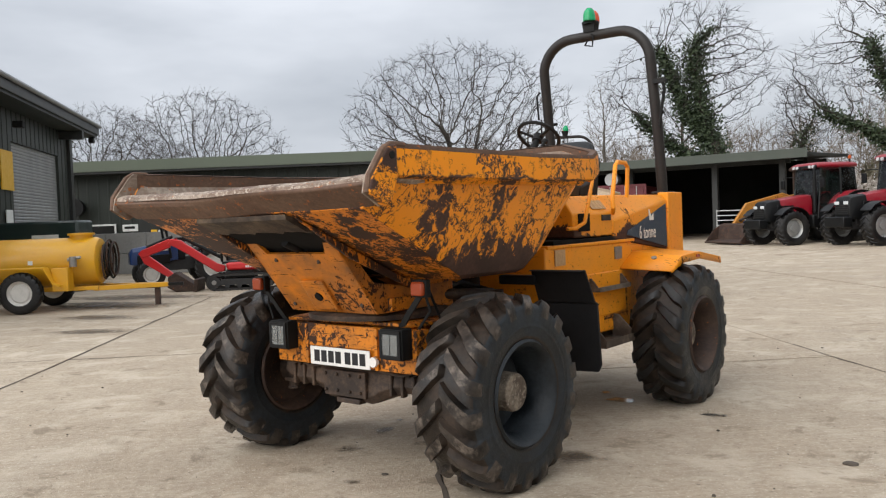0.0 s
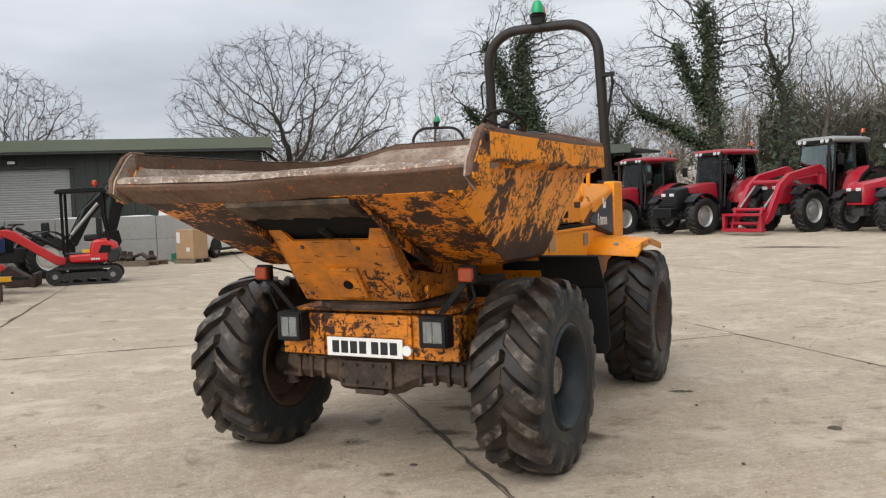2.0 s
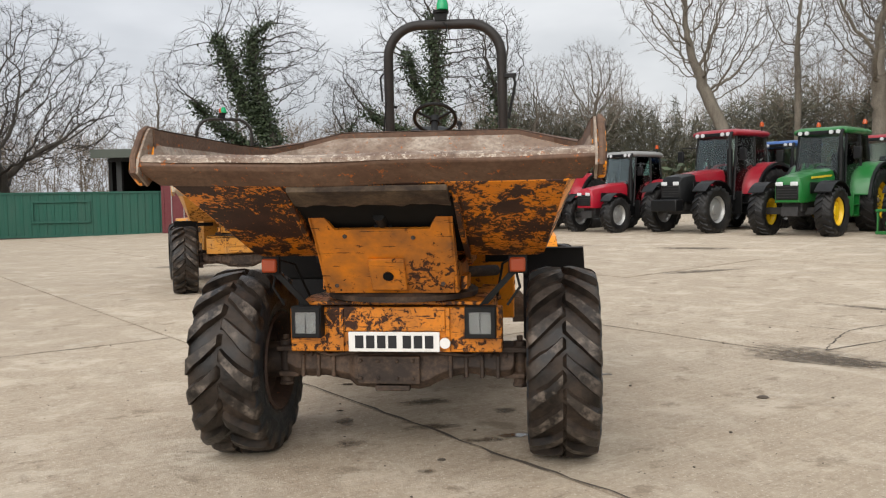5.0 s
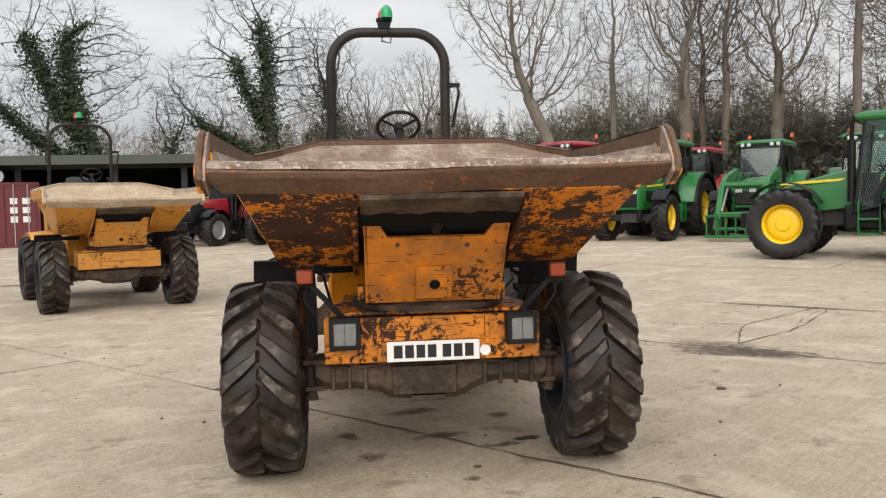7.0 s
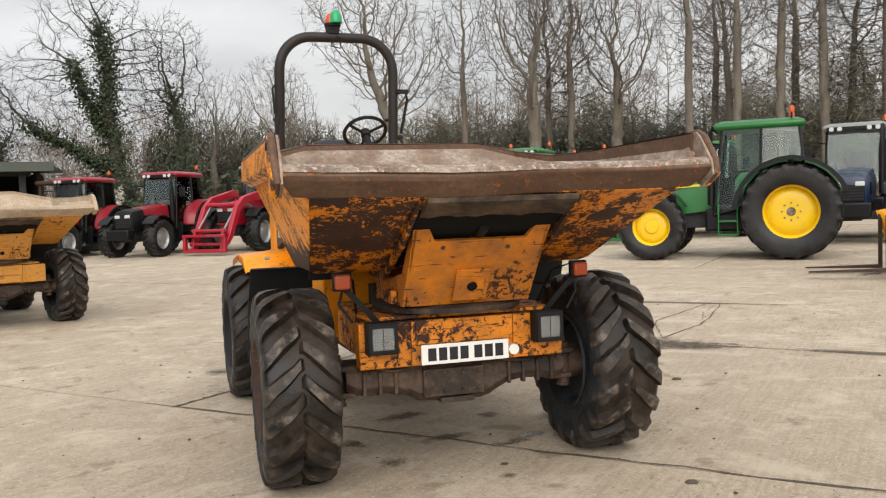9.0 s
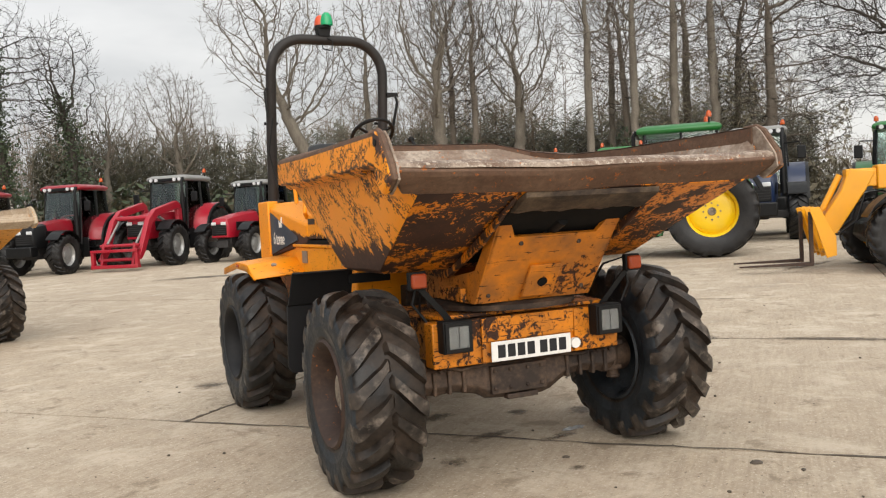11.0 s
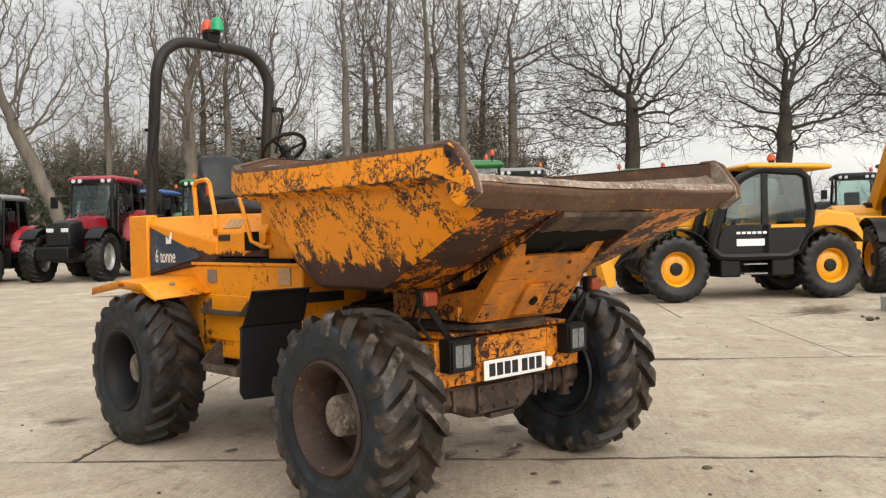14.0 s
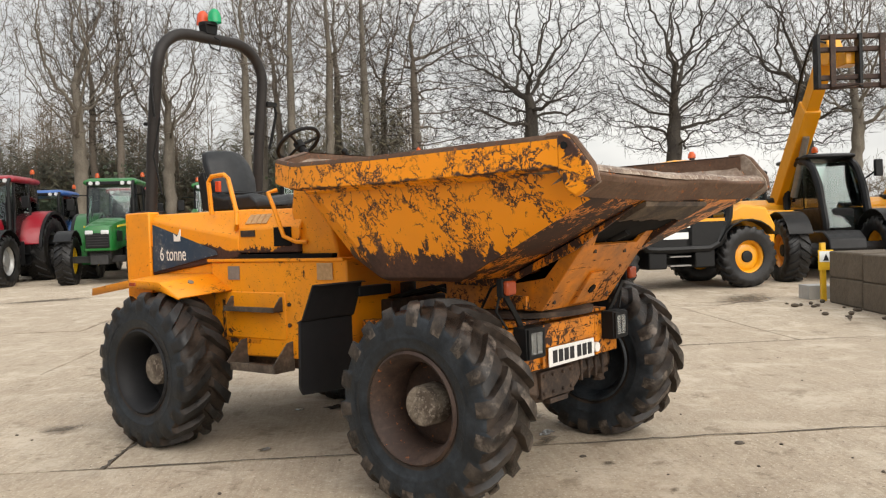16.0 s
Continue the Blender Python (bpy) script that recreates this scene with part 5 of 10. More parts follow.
def hub_mesh(r, x0, x1, bolts, br, mats, bolt=0.014):
    mb = MB()
    mb.lathe([(x0, r * 1.04), (x1 - 0.012, r * 0.99), (x1 - 0.003, r * 0.94), (x1, r * 0.86), (x1 - 0.003, r * 0.5), (x1 - 0.001, r * 0.3), (x1, 0.002)], "x", 28)
    for k in range(bolts):
        a = 2 * math.pi * k / bolts
        y, z = br * math.cos(a), br * math.sin(a)
        mb.cyl((x0, y, z), (x0 + 0.028, y, z), bolt, n=6)
    return mesh_of("hub", mb, mats, 35)


# ---- site dumper ----
def skip_parts(root, mats):
    """The skip: shell, rim, lip, ears and ribs."""
    paint_m, under_m, in_m, lip_m, top_m, ear_m = mats
    # stations of the shell from the lip backwards: upper edge, knuckle, bottom edge for one side
    mb = MB()

    def shell(s):
        A = (s * 1.075, -0.86, 1.80)      # upper front
        B = (s * 1.085, 0.88, 1.80)       # upper rear
        C = (s * 0.92, 1.20, 1.86)        # rear chamfer
        K0 = (s * 1.05, -0.95, 1.66)      # lip end
        L0 = (s * 0.94, -0.93, 1.565)     # lip foot
        F = (s * 0.835, -0.10, 1.185)     # bottom front
        G = (s * 0.845, 0.50, 1.185)      # bottom rear
        G2 = (s * 0.83, 0.72, 1.30)
        F2 = (s * 0.80, -0.05, 1.165)
        G1 = (s * 0.80, 0.48, 1.165)
        R0 = (s * 0.66, 1.28, 1.93)
        R1 = (s * 0.60, 0.74, 1.30)
        R2 = (s * 0.60, 0.50, 1.165)
        return A, B, C, K0, L0, F, G, G2, F2, G1, R0, R1, R2

    names = "A B C K0 L0 F G G2 F2 G1 R0 R1 R2".split()
    pts, ix = [], {}
    for s, tag in ((-1, "l"), (1, "r")):
        for nme, p in zip(names, shell(s)):
            ix[nme + tag] = len(pts)
            pts.append(p)
    faces = []
    for t in "lr":
        g = lambda *k: tuple(ix[q + t] for q in k)
        faces += [g("A", "B", "G", "F"), g("B", "G2", "G"), g("A", "F", "L0", "K0"), g("B", "C", "G2"), g("C", "R0", "R1", "G2"), g("F", "G", "G1", "F2"), g("G", "G2", "R1", "R2", "G1")]
    faces += [tuple(ix[q] for q in ("R0l", "R0r", "R1r", "R1l")), tuple(ix[q] for q in ("R1l", "R1r", "R2r", "R2l"))]
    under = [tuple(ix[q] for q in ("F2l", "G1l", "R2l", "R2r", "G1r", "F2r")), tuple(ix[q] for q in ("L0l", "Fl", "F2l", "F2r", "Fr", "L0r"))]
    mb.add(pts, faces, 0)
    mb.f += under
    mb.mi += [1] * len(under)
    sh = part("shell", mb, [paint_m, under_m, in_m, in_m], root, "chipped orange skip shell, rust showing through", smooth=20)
    bm = bmesh.new()
    bm.from_mesh(sh.data)
    bmesh.ops.recalc_face_normals(bm, faces=bm.faces)
    bm.faces.ensure_lookup_table()
    if bm.faces[0].normal.x > 0:
        bmesh.ops.reverse_faces(bm, faces=bm.faces)
    bm.to_mesh(sh.data)
    bm.free()
    md = sh.modifiers.new("plate", "SOLIDIFY")
    md.thickness, md.offset, md.material_offset = 0.014, -1, 2
    md2 = sh.modifiers.new("edge", "BEVEL")
    md2.width, md2.segments, md2.limit_method, md2.angle_limit = 0.022, 3, "ANGLE", radians(20)
    # folded rim band along sides and rear
    outl = [(-1.105, -0.885, 1.845), (-1.115, 0.30, 1.838), (-1.110, 0.92, 1.850), (-0.945, 1.27, 1.905), (-0.64, 1.36, 1.975)]
    outl = outl + [(-x, y, z) for x, y, z in reversed(outl)]
    rings = []
    for k, (x, y, z) in enumerate(outl):
        a, b = Vector(outl[max(k - 1, 0)]), Vector(outl[min(k + 1, len(outl) - 1)])
        d = (b - a).normalized()
        nrm = Vector((d.y, -d.x, 0)).normalized()
        if nrm.dot(Vector((x, y - 0.2, 0))) < 0:
            nrm = -nrm
        p = Vector((x, y, z))
        dz = 0.135
        rings.append([p - nrm * 0.055 + Vector((0, 0, 0.0)), p - nrm * 0.008 + Vector((0, 0, 0.006)), p + Vector((0, 0, -0.012)), p + nrm * 0.004 + Vector((0, 0, -dz)),
                      p - nrm * 0.012 + Vector((0, 0, -dz - 0.01)), p - nrm * 0.05 + Vector((0, 0, -dz - 0.014)), p - nrm * 0.058 + Vector((0, 0, -dz))])
    band = MB().loft([r[2:6] for r in rings], closed=False, caps=False).loft([[r[5], r[6], r[0], r[1], r[2]] for r in rings], closed=False, caps=False, mi=1)
    band.add(rings[0], [tuple(range(7))], 1).add(rings[-1], [tuple(range(7))], 1)
    part("rim", band, [paint_m, lip_m], root, "folded rim band with rust-brown worn edge", smooth=25)
    rings = [[r[0] + Vector((0, 0, 0.006)), r[1] + Vector((0, 0, 0.006)), r[2] + Vector((0, 0, 0.004)), r[2] + Vector((0, 0, -0.02)), r[1] + Vector((0, 0, -0.004))] for r in rings]
    part("rim_edge", MB().loft(rings), [lip_m], root, "rust-brown worn rim edge", smooth=25)
    # lip: a heavy folded bar across the mouth
    sec = [(-0.925, 1.555), (-1.012, 1.628), (-1.03, 1.655), (-1.02, 1.672), (-0.93, 1.668), (-0.90, 1.60)]
    rings = []
    for k in range(25):
        u = -1 + 2 * k / 24
        x = u * 1.075
        dz = 0.005 * math.sin(u * 7.1) * (1 - abs(u)) + 0.016 * abs(u) ** 3
        rings.append([(x * (1 - 0.06 * (i == 0 or i == 5)), y + 0.012 * math.sin(3 * u + i), z + dz) for i, (y, z) in enumerate(sec)])
    part("lip", MB().loft(rings), [lip_m], root, "dark brown rusted steel pouring lip", bevel=0.006, smooth=25)
    sec = [(-1.028, 1.668), (-1.022, 1.688), (-0.985, 1.704), (-0.94, 1.708), (-0.925, 1.672)]
    rings = []
    for k in range(41):
        u = -1 + 2 * k / 40
        dz = 0.005 * math.sin(u * 7.1) * (1 - abs(u)) + 0.016 * abs(u) ** 3 + 0.003 * noise.noise((u * 9, 3, 1))
        rings.append([(u * 1.075, y, z + dz) for y, z in sec])
    part("lip_edge", MB().loft(rings), [top_m], root, "scoured pale lip edge", smooth=25)
    # inside floor of the chute, seen over the lip
    mb = MB()
    mb.add([(-1.03, -0.93, 1.69), (1.03, -0.93, 1.69), (0.88, -0.1, 1.42), (-0.88, -0.1, 1.42)], [(0, 1, 2, 3)])
    fl = part("chute_floor", mb, [in_m], root, "dusty worn inner floor")
    md = fl.modifiers.new("plate", "SOLIDIFY")
    md.thickness = 0.012
    # ears at the mouth
    for s in (-1, 1):
        mb = MB()
        poly = [(-0.86, 1.70), (-0.86, 1.853), (-0.905, 1.853), (-0.94, 1.825), (-1.035, 1.70), (-1.05, 1.63), (-0.95, 1.57), (-0.90, 1.60)]
        a, b = (s * 1.072, s * 1.112)
        mb.prism(poly, "x", min(a, b), max(a, b))
        part("ear", mb, [ear_m], root, "chipped orange ear plate with a lifting hole", bevel=0.012)
        part("ear_lining", MB().prism([(-0.83, 1.70), (-0.83, 1.846), *poly[2:]], "x", min(s * 1.060, s * 1.0715), max(s * 1.060, s * 1.0715)), [in_m], root, "brown scoured ear lining")
        part("ear_edge", MB().tube([(s * 1.09, -0.80, 1.848), (s * 1.09, -0.89, 1.85), (s * 1.092, -0.938, 1.826), (s * 1.092, -1.03, 1.705), (s * 1.085, -1.045, 1.64), (s * 1.085, -0.97, 1.60)], 0.017, 8), [lip_m], root, "rust-brown folded ear edge")
        # black plug paints the dark inside of the lifting hole
        part("lifting_hole", MB().cyl((s * 1.066, -0.90, 1.80), (s * 1.117, -0.90, 1.80), 0.017, n=14), [M_BLACK], root)
        # inner cheek that slopes from the ear down to the lip
        mb = MB()
        mb.add([(s * 1.07, -0.90, 1.84), (s * 1.07, 0.6, 1.80), (s * 0.80, 0.6, 1.60), (s * 0.84, -0.93, 1.70), (s * 1.07, -0.96, 1.70)], [(0, 1, 2, 3, 4)])
        ck = part("cheek", mb, [in_m], root, "brown worn inner cheek")
        md = ck.modifiers.new("plate", "SOLIDIFY")
        md.thickness = 0.01
        # recess line and stiffener under the rim band
        mb = MB()
        mb.loft([[(s * 1.062, y, 1.705), (s * 1.085, y, 1.70), (s * 1.085, y, 1.69), (s * 1.058, y, 1.675)] for y in (-0.62, 0.84)])
        part("rim_fillet", mb, [paint_m], root)
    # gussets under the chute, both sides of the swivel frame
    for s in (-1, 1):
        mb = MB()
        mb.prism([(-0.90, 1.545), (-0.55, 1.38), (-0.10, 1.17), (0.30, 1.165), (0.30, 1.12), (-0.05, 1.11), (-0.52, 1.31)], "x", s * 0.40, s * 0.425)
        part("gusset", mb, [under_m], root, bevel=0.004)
    mb = MB()
    rings = []
    for k in range(17):
        x = -0.385 + 0.77 * k / 16
        q = 0.022 * math.sin(k * 1.9) * math.sin(k * 0.7)
        rings.append([(x, -0.93, 1.556), (x, -0.80, 1.515), (x, -0.765 + q, 1.498 - q * 0.4), (x, -0.765 + q, 1.462 - q * 0.4), (x, -0.80, 1.466), (x, -0.925, 1.53)])
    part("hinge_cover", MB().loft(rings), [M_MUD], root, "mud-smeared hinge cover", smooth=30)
    # near-black strip under the chute stands in for the shade at the hinge
    part("hinge_channel", MB().prism([(-0.79, 1.500), (-0.15, 1.206), (-0.15, 1.194), (-0.79, 1.488)], "x", -0.395, 0.395), [M_SHADE_SOOT], root, "near-black strip painting the shade at the hinge")


def build_dumper(m, mats, name, label, plate=True, worn=True, group=""):
    P = mats
    d = thing(name, m, label, "dumper", group)
    turn = Matrix.Translation((0, 1.35, 0)) @ Matrix.Rotation(radians(2.5), 4, "Z") @ Matrix.Translation((0, -1.35, 0))
    skip = new("skip")
    skip.parent = d
    tagged(skip, P["skip_label"])
    skip_parts(skip, (P["skip"], P["under"], P["inside"], P["lip"], P["liptop"], P["ear"]))

    # swivel frame: sloping front plate with a notch, side cheeks, towing bracket, turntable
    fr = new("swivel_frame")
    fr.parent = d
    mb = MB()

    def slope(z):
        return -0.275 - (z - 0.975) * 0.76

    front = [(-0.345, 0.975), (0.345, 0.975), (0.375, 1.40), (0.29, 1.40), (0.25, 1.335), (-0.25, 1.335), (-0.29, 1.40), (-0.375, 1.40)]
    n = len(front)
    mb.add([(x, slope(z), z) for x, z in front] + [(x, slope(z) + 0.02, z + 0.01) for x, z in front],
           [(0, 1, 4, 5), (1, 2, 3, 4), (0, 5, 6, 7), (n + 5, n + 4, n + 1, n), (n + 4, n + 3, n + 2, n + 1), (n + 7, n + 6, n + 5, n)] + [(i, (i + 1) % n, (i + 1) % n + n, i + n) for i in range(n)])
    part("front_plate", mb, [P["ped"]], fr, "rust-streaked orange sloping plate", smooth=25)
    for s in (-1, 1):
        mb = MB()
        mb.prism([(-0.275, 0.975), (slope(1.40), 1.40), (slope(1.40) + 0.09, 1.39), (-0.30, 1.16), (-0.05, 1.12), (0.35, 1.14), (0.38, 0.975)], "x", s * 0.36 - 0.01, s * 0.36 + 0.01)
        part("cheek_plate", mb, [P["ped"]], fr, bevel=0.004)
        part("fixing_lug", MB().prism([(-0.2, 0.985), (0.02, 0.985), (0.02, 1.06), (-0.2, 1.06)], "x", s * 0.375, s * 0.41), [P["chassis"]], fr, bevel=0.005)
    mb = MB()
    mb.prism([(slope(1.178) + 0.01, 1.178), (slope(1.172) - 0.022, 1.172), (slope(1.0) - 0.03, 0.995), (-0.28, 0.985)], "x", -0.10, 0.095)
    part("towing_bracket", mb, [P["ped"]], fr, bevel=0.006)
    # near-black plug paints the dark inside of the pin hole
    part("pin_hole", MB().cyl((0.0, slope(1.075) - 0.036, 1.072), (0.0, slope(1.075) + 0.012, 1.109), 0.029, n=18), [M_SHADE_SOOT], fr)
    for x, z in ((-0.30, 1.02), (0.29, 1.03), (-0.20, 1.30), (0.16, 1.29)):
        part("rivet", MB().cyl((x, slope(z) - 0.008, z), (x, slope(z) + 0.01, z), 0.012, n=8), [M_AXLE], fr)
    part("turntable", MB().lathe([(0.925, 0.001), (0.925, 0.44), (0.955, 0.445), (0.97, 0.42), (0.97, 0.001)], "z", 48, 0, (0, 0.12, 0)), [M_AXLE], fr, "dark greasy slew ring")
    mb = MB()
    mb.prism([(-0.53, -0.18), (0.53, -0.18), (0.58, 0.1), (0.5, 0.5), (-0.5, 0.5), (-0.58, 0.1)], "z", 0.895, 0.915)
    part("top_plate", mb, [P["chassis"]], fr, bevel=0.004)
    part("slew_ram", MB().cyl((0.25, 0.2, 1.04), (0.52, 0.62, 1.02), 0.035).cyl((0.2, 0.12, 1.04), (0.25, 0.2, 1.04), 0.02), [M_AXLE], fr)
    part("tipping_ram", MB().cyl((0, -0.5, 1.36), (0, 0.3, 1.0), 0.05).cyl((0, -0.62, 1.41), (0, -0.5, 1.36), 0.03), [M_BLACK], fr)
    part("rear_post", MB().box(-0.36, 0.36, 0.30, 0.42, 0.92, 1.15), [P["ped"]], fr, bevel=0.01)

    # front chassis box with bumper and lamps
    ch = new("front_chassis")
    ch.parent = d
    mb = MB()
    mb.box(-0.60, 0.60, -0.215, -0.10, 0.635, 0.885)
    part("bumper", mb, [P["chassis"]], ch, "chipped orange front bumper box", bevel=0.008)
    part("centre_plate", MB().box(-0.285, 0.285, -0.232, -0.216, 0.755, 0.89), [P["chassis"]], ch, "dirt-smeared plate", bevel=0.003)
    for s in (-1, 1):
        part("side_frame", MB().box(s * 0.46 - 0.05, s * 0.46 + 0.05, -0.10, 1.0, 0.62, 0.89), [P["chassis"]], ch, bevel=0.006)
        part("edge_gusset", MB().box(s * 0.30 - 0.012, s * 0.30 + 0.012, -0.235, -0.214, 0.64, 0.885), [P["chassis"]], ch, bevel=0.003)
    part("belly", MB().box(-0.42, 0.42, -0.08, 1.1, 0.66, 0.86), [M_AXLE], ch)
    # axle: a broad cast beam with a shallow centre housing and king pins
    mb = MB()
    low = [(-0.66, 0.50), (-0.60, 0.47), (-0.52, 0.462), (-0.44, 0.470), (-0.36, 0.455), (-0.29, 0.44), (-0.25, 0.415), (-0.14, 0.405), (0.0, 0.408), (0.12, 0.40), (0.18, 0.415), (0.22, 0.44), (0.30, 0.468), (0.40, 0.485), (0.50, 0.478), (0.58, 0.462), (0.64, 0.47), (0.66, 0.50)]
    rings = []
    for x, z in low:
        b = 0.03 if abs(x) < 0.27 else 0.0
        rings.append([(x, -0.06 - b, 0.635), (x, -0.10 - b, 0.60), (x, -0.115 - b, z + 0.05), (x, -0.075 - b, z), (x, 0.14, z + 0.01), (x, 0.20, z + 0.07), (x, 0.18, 0.635)])
    mb.loft(rings)
    mb.lathe([(-0.82, 0.001), (-0.82, 0.11), (-0.66, 0.11), (-0.66, 0.001)], "x", 20, 0, (0, 0.07, 0.535)).lathe([(0.66, 0.001), (0.66, 0.11), (0.82, 0.11), (0.82, 0.001)], "x", 20, 0, (0, 0.07, 0.535))
    mb.cbox((-0.05, -0.14, 0.52), (0.36, 0.05, 0.16)).cbox((-0.03, -0.13, 0.415), (0.20, 0.06, 0.03))
    for x in (-0.56, -0.47, -0.38, 0.30, 0.39, 0.48, 0.57):
        mb.cbox((x, -0.105, 0.535), (0.022, 0.045, 0.13))
        mb.cyl((x + 0.045, -0.12, 0.60), (x + 0.045, -0.09, 0.60), 0.014, n=6)
    for x in (-0.21, -0.11, 0.0, 0.09):
        mb.cyl((x, -0.180, 0.475), (x, -0.15, 0.475), 0.012, n=6).cyl((x, -0.180, 0.575), (x, -0.15, 0.575), 0.012, n=6)
    for s in (-1, 1):
        mb.cyl((s * 0.69, -0.02, 0.42), (s * 0.69, -0.02, 0.67), 0.036, n=12).cyl((s * 0.69, -0.02, 0.67), (s * 0.69, -0.02, 0.70), 0.020, n=6).cyl((s * 0.69, -0.02, 0.405), (s * 0.69, -0.02, 0.425), 0.045, n=6)
        mb.cbox((s * 0.66, -0.02, 0.625), (0.14, 0.13, 0.03)).cbox((s * 0.66, -0.02, 0.475), (0.12, 0.12, 0.03))
        mb.tube([(s * 0.60, -0.09, 0.66), (s * 0.40, -0.13, 0.60), (s * 0.25, -0.15, 0.62), (s * 0.15, -0.12, 0.66)], 0.012, 6)
    part("front_axle", mb, [M_AXLE], ch, "greasy dark cast axle", bevel=0.006)
    if plate:
        pl = part("number_plate", MB().box(-0.26, 0.255, -0.243, -0.234, 0.640, 0.752), [M_WHITE], ch, "white plate, dirty at its edges", bevel=0.004)
        x = -0.222
        for k in range(7):
            wd = 0.048
            part("plate_bar", MB().box(x, x + wd, -0.2455, -0.2425, 0.660, 0.732), [M_INK], pl, bevel=0.002)
            x += wd + (0.034 if k == 3 else 0.0145)
        part("marker_disc", MB().cyl((0.285, -0.25, 0.69), (0.285, -0.225, 0.69), 0.030, n=20), [M_WHITE], ch, "round white marker")
    else:
        part("number_bracket", MB().box(-0.26, 0.26, -0.240, -0.228, 0.65, 0.74), [P["chassis"]], ch, bevel=0.004)
    for s in (-1, 1):
        if worn:
            cx = s * 0.485

            def square(r, y, soft=0.0, zc=0.8125, rx=None):
                rx = rx or r
                if not soft:
                    return [(cx - rx, y, zc - r), (cx + rx, y, zc - r), (cx + rx, y, zc + r), (cx - rx, y, zc + r)]
                ring = []
                for k in range(24):
                    a = 2 * math.pi * k / 24
                    ca, sa = math.cos(a), math.sin(a)
                    g = (abs(ca) ** soft + abs(sa) ** soft) ** (-1 / soft)
                    ring.append((cx + ca * g * rx, y, zc + sa * g * r))
                return ring

            lp = part("headlamp", MB().loft([square(0.0875, -0.215, rx=0.085), square(0.0875, -0.30, rx=0.085), square(0.064, -0.30), square(0.064, -0.225)]), [M_BLACK], ch, "black headlamp housing with a dirty lens", bevel=0.004)
            part("bezel", MB().loft([square(0.079, -0.298), square(0.079, -0.314), square(0.060, -0.316), square(0.060, -0.300), square(0.079, -0.298)], caps=False), [M_BLACK], lp, smooth=20)
            part("reflector", MB().loft([square(0.059, -0.306, 8), square(0.055, -0.290, 6), square(0.047, -0.270, 4), square(0.034, -0.252, 2.6), square(0.016, -0.242, 2)]), [M_MIRROR], lp, "bowl reflector with glints mottled into its colour", smooth=60)
            part("bulb", MB().sphere((cx, -0.266, 0.8125), 0.011), [M_LAMPGLASS], lp)
            lens_ = part("lens", MB().loft([square(0.060, -0.307), square(0.060, -0.311)]), [M_CLEAR], lp, "clouded ribbed lens")
            lens_.visible_shadow = False
            part("lens_rib", MB().box(cx - 0.001, cx + 0.001, -0.3135, -0.311, 0.755, 0.870), [M_BLACK], lens_)
            part("lamp_bracket", MB().loft([[(s * x - 0.024, y, z), (s * x + 0.024, y, z + 0.006 * s), (s * x + 0.024, y + 0.012, z + 0.006 * s), (s * x - 0.024, y + 0.012, z)] for x, y, z in ((0.50, -0.225, 0.90), (0.545, -0.235, 0.955), (0.665, -0.245, 1.085), (0.695, -0.245, 1.11))]), [M_BLACK], ch)
            it = part("indicator", MB().box(s * 0.69 - 0.05, s * 0.69 + 0.05, -0.275, -0.235, 1.08, 1.178), [M_BLACK], ch, bevel=0.006)
            part("indicator_lens", MB().box(s * 0.69 - 0.043, s * 0.69 + 0.043, -0.305, -0.27, 1.090, 1.168), [M_AMBER_DIRTY], it, "dirty amber lens", bevel=0.012)
            part("lamp_cable", MB().tube([(s * 0.63, -0.22, 0.9), (s * 0.70, -0.2, 1.0), (s * 0.66, -0.22, 1.16), (s * 0.60, -0.1, 1.12), (s * 0.56, 0.05, 0.92)], 0.008, 6), [M_BLACK], ch)
    # front mudguards: a leaning black plate with a hanging flap
    for s in (-1, 1):
        mb = MB()
        rings = []
        for y, z, a, b in ((0.76, 1.150, 0.70, 1.085), (0.80, 1.152, 0.695, 1.09), (0.885, 0.95, 0.69, 1.105), (0.925, 0.93, 0.69, 1.11)):
            rings.append([(s * a, y, z), (s * b, y, z), (s * b, y + 0.012, z + 0.006), (s * a, y + 0.012, z + 0.006)])
        mg = part("mudguard", MB().loft(rings), [P["guard"]], ch, "black folded mudguard", bevel=0.003)
        fl = [(s * 0.69, 0.94), (s * 1.11, 0.94), (s * 1.125, 0.56), (s * 1.10, 0.515), (s * 0.72, 0.50), (s * 0.69, 0.53)]
        part("flap", MB().prism(fl, "y", 0.905, 0.922), [M_RUBBER_FLAP], mg, "hanging black rubber flap", bevel=0.004)
        part("guard_stay", MB().box(min(s * 0.44, s * 0.72), max(s * 0.44, s * 0.72), 0.80, 0.87, 1.06, 1.12), [P["guard"]], ch, bevel=0.004)

    # rear body: engine tub, deck, hood, seat box, posts
    rb = new("rear_body")
    rb.parent = d
    rb.matrix_local = turn
    mb = MB()
    mb.prism([(1.20, 0.62), (2.34, 0.60), (2.40, 0.85), (2.42, 1.27), (1.06, 1.28), (1.06, 0.85)], "x", -0.61, 0.61)
    part("engine_tub", mb, [P["body"]], rb, "orange side panel with scuffs and drips", bevel=0.012)
    part("chassis_rail", MB().box(-0.40, 0.40, 1.15, 3.45, 0.50, 0.66), [M_AXLE], rb, bevel=0.01)
    part("rear_tub", MB().box(-0.585, 0.585, 2.40, 3.42, 0.72, 1.30), [P["body"]], rb, bevel=0.01)
    part("deck_seam", MB().box(-0.622, 0.622, 1.08, 2.45, 1.27, 1.292), [P["body"]], rb, bevel=0.004)
    mb = MB()
